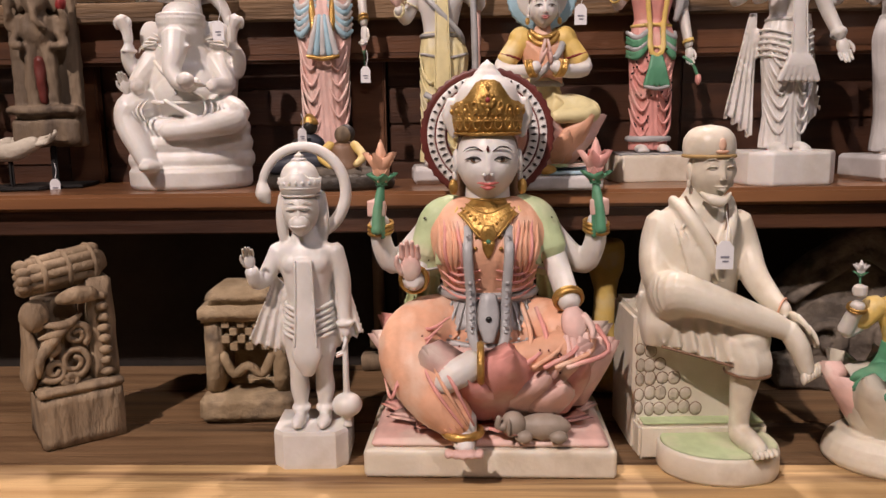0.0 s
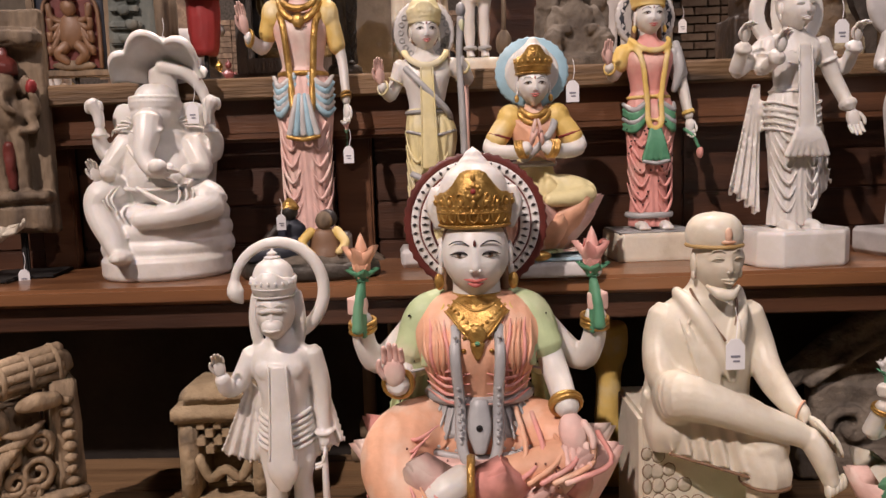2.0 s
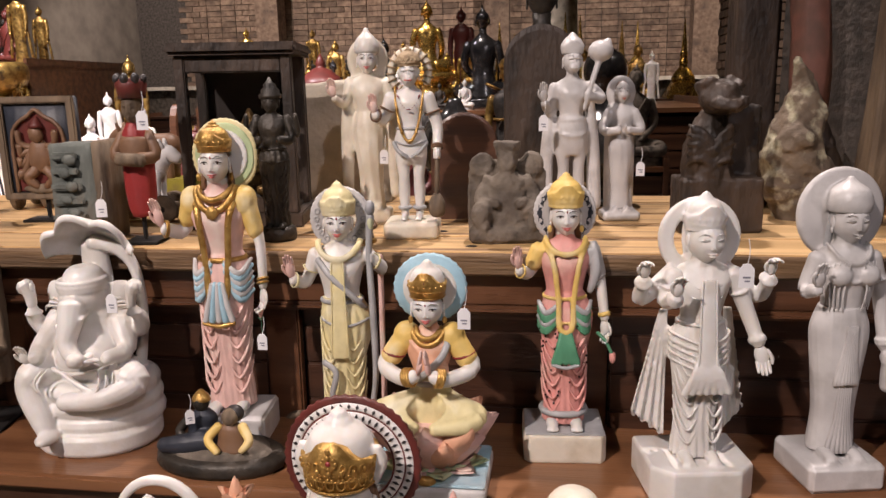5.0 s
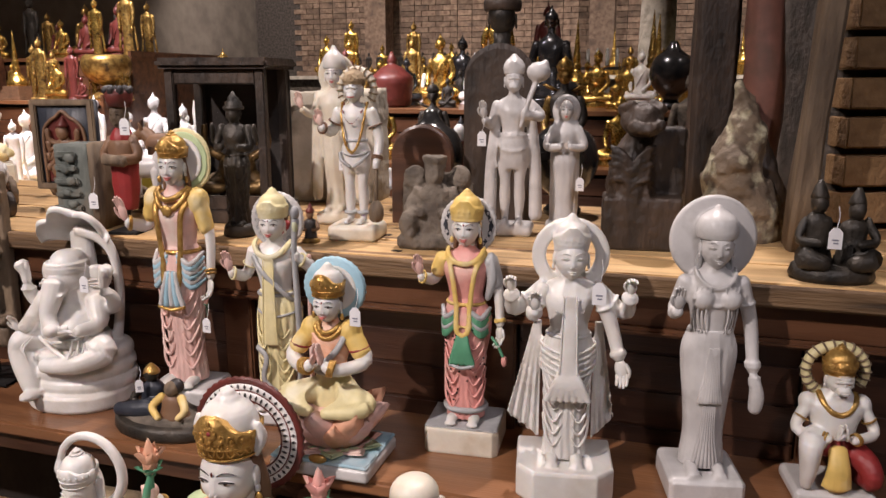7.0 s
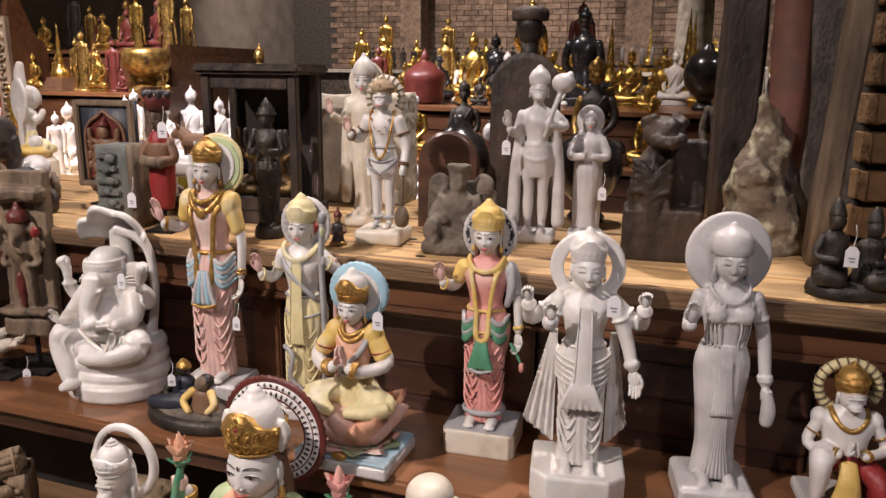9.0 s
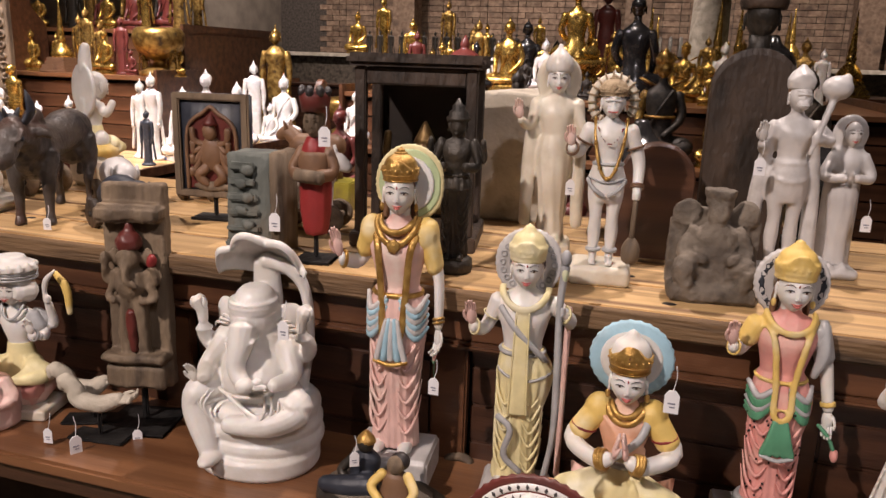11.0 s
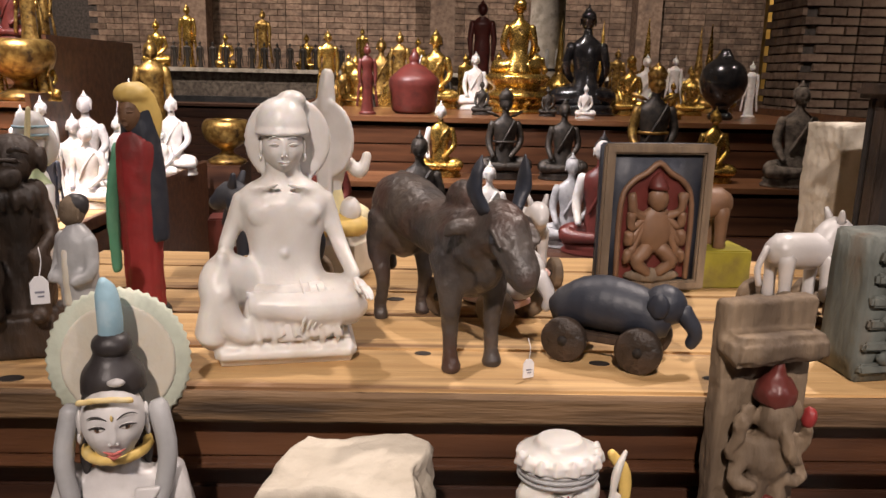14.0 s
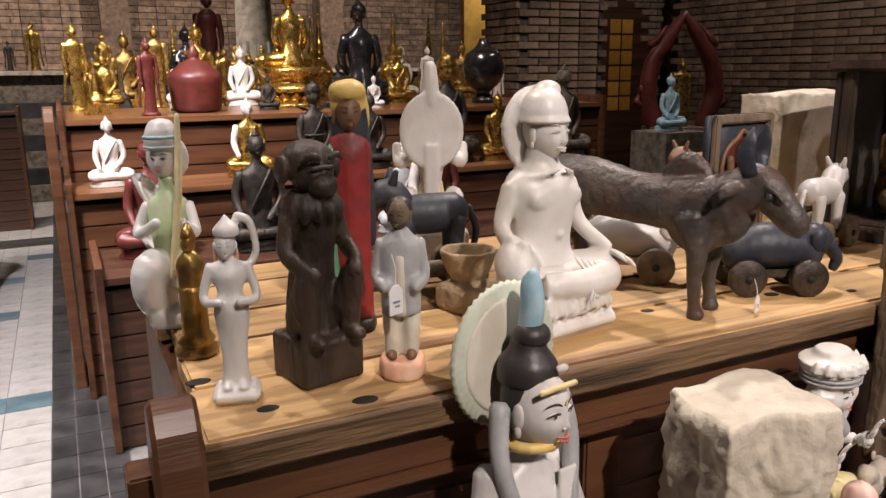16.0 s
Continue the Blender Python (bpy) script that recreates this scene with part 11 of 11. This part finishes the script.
    s.ball((0, 0.16 * r, h + 0.35 * r), (0.8 * r, 0.82 * r, 0.76 * r), dark, 14, 9)
    s.lathe([(0.4 * r, 0), (0.36 * r, 0.2 * r), (0.14 * r, 0.4 * r), (0.05 * r, (1.0 - h) / 1.0 - 0.85 * r if kind == "stand" else 0.8 * r)], (0, 0.05 * r, h + 0.95 * r), dark, 12)
    if kind == "crowned":
        crown(s, (0, 0, h + 0.4 * r), 0.95 * r, 1.6 * r, skin, skin, peak=1.2)
        for side in (-1, 1):
            s.petal((side * 0.1, 0.02, h - 1.6 * r), 0 if side > 0 else math.pi, 0.1, 0.1, 0.06, skin, 0.6, 0.012)
        belt(s, (0, 0, 0.4), 0.12, 0.1, 0.014, skin)
    return s.mesh("buddha_statue" if kind != "stand" else "standing_buddha")


made = {}
words = {MARBLE: "white marble", GREYM: "grey-white marble", GILT: "gilded", OLDGILT: "old worn gilt", BRONZE: "dark bronze", BLACKST: "black lacquered", MAROON: "red-brown lacquered", SILVER: "silvery grey", GREYSTONE: "grey stone", NAVY: "dark blue-grey", DARKWOOD: "dark wooden", BLUE: "blue-grey"}


def buddha(kind, skin, x, y, z, h, robe=None, rz=0):
    key = (kind, skin, robe)
    if key not in made:
        made[key] = buddha_mesh(kind, skin, robe or skin)
    name = {"stupa": "miniature_stupa", "stand": "standing_buddha", "crowned": "crowned_buddha"}.get(kind, "seated_buddha")
    text = {"stupa": "miniature stupa with a tiered spire", "stand": "standing Buddha statue in a long robe", "crowned": "crowned seated Buddha statue", "pedestal": "seated Buddha on a tall lotus pedestal"}.get(kind, "seated Buddha statue on a low base")
    ob = new(name, made[key])
    ob.location, ob.rotation_euler, ob.scale = (x, y, z), (0, 0, radians(rz)), (h, h, h)
    return tagged(ob, words.get(skin, "painted") + (" and gilt " if robe is GILT else " ") + text, "stupa" if kind == "stupa" else "statue", "Buddha statues on the pews")


LEDGE, UPPER, SEAT, WHITES = 1.02, 1.34, 0.76, 0.85
buddha("seated", MARBLE, -1.87, 4.92, LEDGE, 0.37)
buddha("crowned", BRONZE, -0.81, 4.92, LEDGE, 0.52, rz=8)
buddha("seated", BRONZE, -0.48, 4.92, LEDGE, 0.48)
buddha("seated", MARBLE, -0.94, 4.3, SEAT, 0.45, rz=-10)
buddha("seated", SILVER, -0.53, 4.35, SEAT, 0.5)
buddha("crowned", OLDGILT, 0.03, 4.95, LEDGE, 0.68, BRONZE)
buddha("seated", GILT, 0.37, 4.92, LEDGE, 0.45)
buddha("seated", MARBLE, -0.42, 4.2, SEAT, 0.62, MAROON, -15)
buddha("seated", MAROON, -1.74, 4.4, SEAT, 0.58)
buddha("seated", MARBLE, -1.17, 4.95, LEDGE, 0.45, GILT)
buddha("seated", BRONZE, -1.28, 4.3, SEAT, 0.6)
buddha("stand", MAROON, -1.61, 5.35, UPPER, 0.42, rz=20)
buddha("pedestal", GILT, -0.63, 5.97, UPPER, 0.82, rz=185)
buddha("seated", BLACKST, -0.2, 5.8, UPPER, 0.76, rz=180)
buddha("seated", MARBLE, -0.28, 5.35, UPPER, 0.22)
buddha("seated", GILT, -1.19, 6.3, UPPER, 0.6)
buddha("seated", MARBLE, -0.9, 6.3, UPPER, 0.44)
buddha("seated", BLACKST, -1.34, 5.9, UPPER, 0.4, rz=30)
buddha("stupa", OLDGILT, 0.83, 6.6, UPPER, 0.64)
buddha("crowned", GILT, 0.13, 5.9, UPPER, 0.42)
buddha("stand", MARBLE, 1.0, 6.0, UPPER, 0.38)
buddha("stupa", GILT, 0.51, 6.9, UPPER, 0.72)
buddha("stupa", GILT, -0.17, 7.0, UPPER, 0.7)
buddha("stupa", GILT, -1.87, 5.7, UPPER, 0.32)
buddha("seated", BRONZE, -0.9, 5.55, UPPER, 0.23)
buddha("seated", BRONZE, -0.48, 5.55, UPPER, 0.2)
buddha("stand", GILT, -1.95, 6.2, UPPER, 0.54, rz=15)
buddha("seated", OLDGILT, -1.61, 6.8, UPPER, 0.56)
buddha("seated", BLACKST, -1.17, 6.9, UPPER, 0.62, rz=190)
buddha("seated", GILT, 0.3, 5.5, UPPER, 0.25)
buddha("seated", GILT, 0.62, 6.1, UPPER, 0.34)
buddha("stand", GILT, -0.42, 6.6, UPPER, 0.5)
buddha("seated", GILT, -1.78, 6.45, UPPER, 0.4)
buddha("stand", OLDGILT, -1.45, 6.35, UPPER, 0.55)
buddha("seated", GILT, 0.3, 6.5, UPPER, 0.4)
buddha("seated", OLDGILT, 0.95, 6.5, UPPER, 0.5)
rng = random.Random(21)
for k in range(10):
    buddha(rng.choice(("seated", "stand", "stupa", "seated")), rng.choice((GILT, OLDGILT, BRONZE, GILT)), -1.9 + 0.31 * k + rng.uniform(-0.05, 0.05), 6.95 + rng.uniform(-0.12, 0.1), UPPER, rng.uniform(0.3, 0.52))

# left-hand rows
buddha("stand", GILT, -4.45, 4.70, WHITES, 0.62)
buddha("stupa", GILT, -4.53, 5.28, 1.38, 0.55, BROWN)
buddha("stand", OLDGILT, -3.23, 6.30, WHITES, 0.96, rz=20)
buddha("stand", OLDGILT, -4.30, 5.30, 1.38, 0.50)
buddha("seated", GILT, -4.10, 5.25, 1.38, 0.36)
buddha("seated", MAROON, -3.60, 5.30, 1.38, 0.36)
buddha("stand", OLDGILT, -3.50, 5.25, 1.38, 0.36)
buddha("seated", MAROON, -3.86, 5.25, 1.38, 0.20)
buddha("seated", GILT, -3.50, 5.30, 1.38, 0.30)
buddha("seated", GILT, -4.90, 5.25, 1.38, 0.40)
buddha("seated", MARBLE, -3.09, 5.46, WHITES, 0.54, rz=20)
buddha("seated", MARBLE, -3.03, 6.07, WHITES, 0.60)
buddha("seated", GREYM, -3.36, 5.46, WHITES, 0.63)
buddha("seated", MARBLE, -3.22, 4.97, WHITES, 0.51, rz=15)
buddha("stand", MARBLE, -3.23, 4.65, WHITES, 0.58)
buddha("stand", MARBLE, -3.31, 6.07, WHITES, 0.66, rz=30)
buddha("seated", MARBLE, -3.03, 5.84, WHITES, 0.36)
buddha("seated", MARBLE, -3.31, 5.80, WHITES, 0.45)
buddha("seated", MARBLE, -3.03, 5.17, WHITES, 0.39)
buddha("stand", NAVY, -3.09, 4.41, WHITES, 0.36)
buddha("seated", MARBLE, -3.03, 4.69, WHITES, 0.48)
buddha("seated", MARBLE, -3.36, 3.55, WHITES, 0.50, rz=20)
buddha("seated", MARBLE, -3.45, 4.25, WHITES, 0.53)
buddha("seated", GREYM, -3.65, 3.65, WHITES, 0.45)
buddha("stand", MARBLE, -3.36, 4.70, WHITES, 0.53)
buddha("seated", MAROON, -3.99, 5.90, 1.72, 0.50)
buddha("seated", GILT, -4.52, 5.80, 1.72, 0.36)
buddha("stand", OLDGILT, -3.82, 5.80, 1.72, 0.60)
buddha("seated", MAROON, -4.25, 5.80, 1.72, 0.40)
buddha("stand", GILT, -4.10, 5.75, 1.72, 0.50)

# smaller figures that fill the rows
for k in range(16):
    buddha(rng.choice(("seated", "stand", "seated", "stupa")), rng.choice((GILT, OLDGILT, BRONZE, GILT, MARBLE)), -1.9 + 0.19 * k + rng.uniform(-0.04, 0.04), 6.42 + rng.uniform(-0.1, 0.25), UPPER, rng.uniform(0.26, 0.48), rz=rng.uniform(-20, 20))
for k in range(12):
    buddha(rng.choice(("seated", "seated", "stand")), rng.choice((MARBLE, MARBLE, GREYM)), -5.2 + 0.19 * k, 3.35 + 0.11 * ((k * 5) % 11) + rng.uniform(-0.03, 0.03), WHITES, rng.uniform(0.32, 0.52), rz=rng.uniform(0, 30))
for k in range(9):
    buddha(rng.choice(("seated", "stand")), rng.choice((GILT, OLDGILT, MAROON, GILT)), -5.45 + 0.21 * k, 5.32 + rng.uniform(-0.05, 0.05), 1.38, rng.uniform(0.25, 0.45), rz=rng.uniform(0, 25))
for k in range(7):
    buddha(rng.choice(("seated", "stand")), rng.choice((GILT, OLDGILT, MAROON, BRONZE)), -5.6 + 0.28 * k, 6.1 + rng.uniform(-0.1, 0.2), 1.72, rng.uniform(0.35, 0.6), rz=rng.uniform(0, 25))
for k in range(14):
    buddha("stand", BRONZE, -5.2 + 0.2 * k, 13.0, 1.6, 0.42)

# the choir
for x, h, kind in ((-5.6, 0.8, "seated"), (-4.5, 0.6, "seated"), (-3.9, 0.95, "stand"), (-3.2, 0.62, "seated"), (-5.1, 1.0, "stand"), (-2.3, 0.7, "stand"), (-1.4, 0.6, "seated"), (-0.4, 0.75, "stupa"), (0.6, 0.6, "seated"), (1.6, 0.9, "stupa")):
    buddha(kind, GILT if x != -3.9 else OLDGILT, x, 13.4, 1.6, h)
buddha("stand", MAROON, -0.7, 8.6, 1.34, 1.0)
stand_block("display_pew", -1.6, 2.2, 8.3, 9.2, 0.0, 1.34, PEWDARK, "dark pew block in front of the choir")
buddha("seated", BLACKST, -1.2, 8.6, 1.34, 0.5)
buddha("stupa", GILT, 0.4, 8.6, 1.34, 0.9)
buddha("stupa", GILT, 1.6, 8.5, 1.34, 0.8)

# the white column and the candle rack
s = Shape()
s.lathe([(0.34, 0), (0.34, 0.1), (0.27, 0.14), (0.25, 0.3), (0.22, 1.6), (0.2, 3.4)], (0, 0, 0), PALESTONE, 28, 1)
s.put("marble_column", 0.35, 11.2, 1.3, 0, "pale stone column shaft on a moulded foot", "column")
box_part("column_plinth", (0.35, 11.2, 0), (0.8, 0.8, 1.3), GREYSTONE, None, "square grey stone plinth under the pale column", category="plinth")
rack = empty("candle_rack", -0.15, 8.5, 1.34, 0, "black iron candle rack with white candles", "candle rack")
box_part("frame", (0, 0, 0.3), (0.5, 0.04, 0.03), IRON, rack)
box_part("post", (0, 0, 0), (0.04, 0.04, 0.3), IRON, rack)
box_part("foot", (0, 0, 0), (0.2, 0.12, 0.02), IRON, rack)
for k in range(5):
    s = Shape()
    s.lathe([(0.02, 0), (0.018, 0.17), (0.006, 0.19)], (0, 0, 0), WAX, 10)
    s.put("candle", -0.2 + 0.1 * k, 0, 0.33, parent=rack)

# jars and boxes among the statues
lacquer_jar(0.65, 5.6, UPPER, 2.4, "large black lacquer jar with a pointed lid")


def red_jar(x, y, z, k):
    s = Shape()
    s.lathe([(0.1, 0), (0.14, 0.02), (0.15, 0.12), (0.16, 0.2), (0.13, 0.24), (0.07, 0.29), (0.03, 0.31), (0.035, 0.34), (0.005, 0.4)], (0, 0, 0), MAROON, 26, 2)
    ob = s.put("lacquer_offering_vessel", x, y, z, 0, "red-brown lacquer offering vessel with a domed lid", "vessel")
    ob.scale = (k, k, k)


red_jar(-1.33, 5.55, UPPER, 1.0)


def hat_shrine():
    """A carved reddish flame frame round a gilt figure, on a grey plinth."""
    e = empty("flame_shrine", 2.5, 5.6, 0, -25, "reddish carved flame arch round a gilt figure on grey plinth", "shrine")
    box_part("plinth", (0, 0, 0), (0.5, 0.4, 1.1), GREYSTONE, e)
    s = Shape()
    for side in (-1, 1):
        s.tube([(side * 0.2, 0, 1.1), (side * 0.27, 0, 1.35), (side * 0.24, 0, 1.6), (side * 0.12, 0, 1.8), (0, 0, 2.0)], [0.07, 0.075, 0.07, 0.06, 0.02], MAROON, 12, 5)
        for k in range(6):
            s.tube([(side * 0.26, 0, 1.25 + 0.1 * k), (side * (0.36 - 0.03 * k), -0.02, 1.3 + 0.1 * k), (side * (0.33 - 0.04 * k), 0, 1.4 + 0.1 * k)], [0.035, 0.03, 0.008], MAROON, 8, 4)
    s.rough(0, 0.015, 14)
    s.put("flame_frame", parent=e)
    ob = new("gilt_figure", buddha_mesh("stand", OLDGILT, OLDGILT))
    ob.location, ob.scale, ob.parent = (0, -0.02, 1.1), (0.55, 0.55, 0.55), e


hat_shrine()
box_part("grey_pedestal", (1.75, 4.9, 0), (0.36, 0.36, 1.14), GREYSTONE, None, "plain grey square pedestal", category="pedestal")
buddha("seated", BLUE, 1.75, 4.9, 1.14, 0.42)
s = Shape()
for k in range(8):
    q = 2 * math.pi * k / 8
    s.block((0.17 * math.cos(q), 0.17 * math.sin(q), 0), (0.04, 0.04, 0.9), PEWDARK, 0.004)
s.lathe([(0.26, 0.9), (0.28, 0.92), (0.28, 0.97), (0.25, 0.99), (0.01, 0.99)], (0, 0, 0), OLDGILT, 8, smooth=False)
s.put("octagonal_stool", 1.35, 5.9, 0, 0, "dark octagonal stool with a gilt top", "stool")
buddha("seated", GREYSTONE, 0.78, 4.8, 1.02, 0.62)
pew_end(1.35, 6.3, 0, 30, 1.15, 0.4)
limestone("pale_rough_block", -0.265, 2.215, TABLE, (0.33, 0.13, 0.315), 4, "large pale rough limestone block standing on the table", 14, 0.007)

# carved screen behind the left-hand pews
def carved_screen():
    e = empty("carved_screen", -4.7, 4.65, WHITES, 15, "tall old carved wooden screen with leafy borders", "screen")
    for x in (-0.22, 0.22):
        s = Shape()
        s.block((0, 0, 0), (0.1, 0.06, 1.1), OLDWOOD, 0.005)
        n = len(s.v)
        for k in range(14):
            s.tube([(0.03 * math.cos(q) * (1 - i / 10), -0.035, 0.05 + 0.075 * k + 0.03 * math.sin(q) * (1 - i / 10)) for i, q in enumerate([0.8 * j + k for j in range(8)])], 0.011, OLDWOOD, 6, 2)
        s.rough(n, 0.004, 40)
        s.put("border", x, 0, 0, parent=e)
    box_part("panel", (0, 0.02, 0), (0.36, 0.03, 1.1), MAROON, e)


carved_screen()


def bowl_on_foot():
    s = Shape()
    s.lathe([(0.14, 0), (0.15, 0.03), (0.06, 0.08), (0.06, 0.12), (0.16, 0.18), (0.19, 0.28), (0.17, 0.34), (0.13, 0.35), (0.12, 0.3), (0.01, 0.26)], (0, 0, 0), OLDGILT, 28, 2)
    return s


bowl_on_foot().put("offering_bowl", -3.62, 5.27, 1.38, 0, "old gilt offering bowl on a foot", "bowl")
bowl_on_foot().put("offering_bowl", -2.84, 6.8, 0.85, 0, "old gilt offering bowl on a foot", "bowl")
box_part("bowl_table", (-2.9, 6.8, 0), (0.4, 0.4, 0.85), PEWDARK, None, "small dark table in the aisle", category="table")
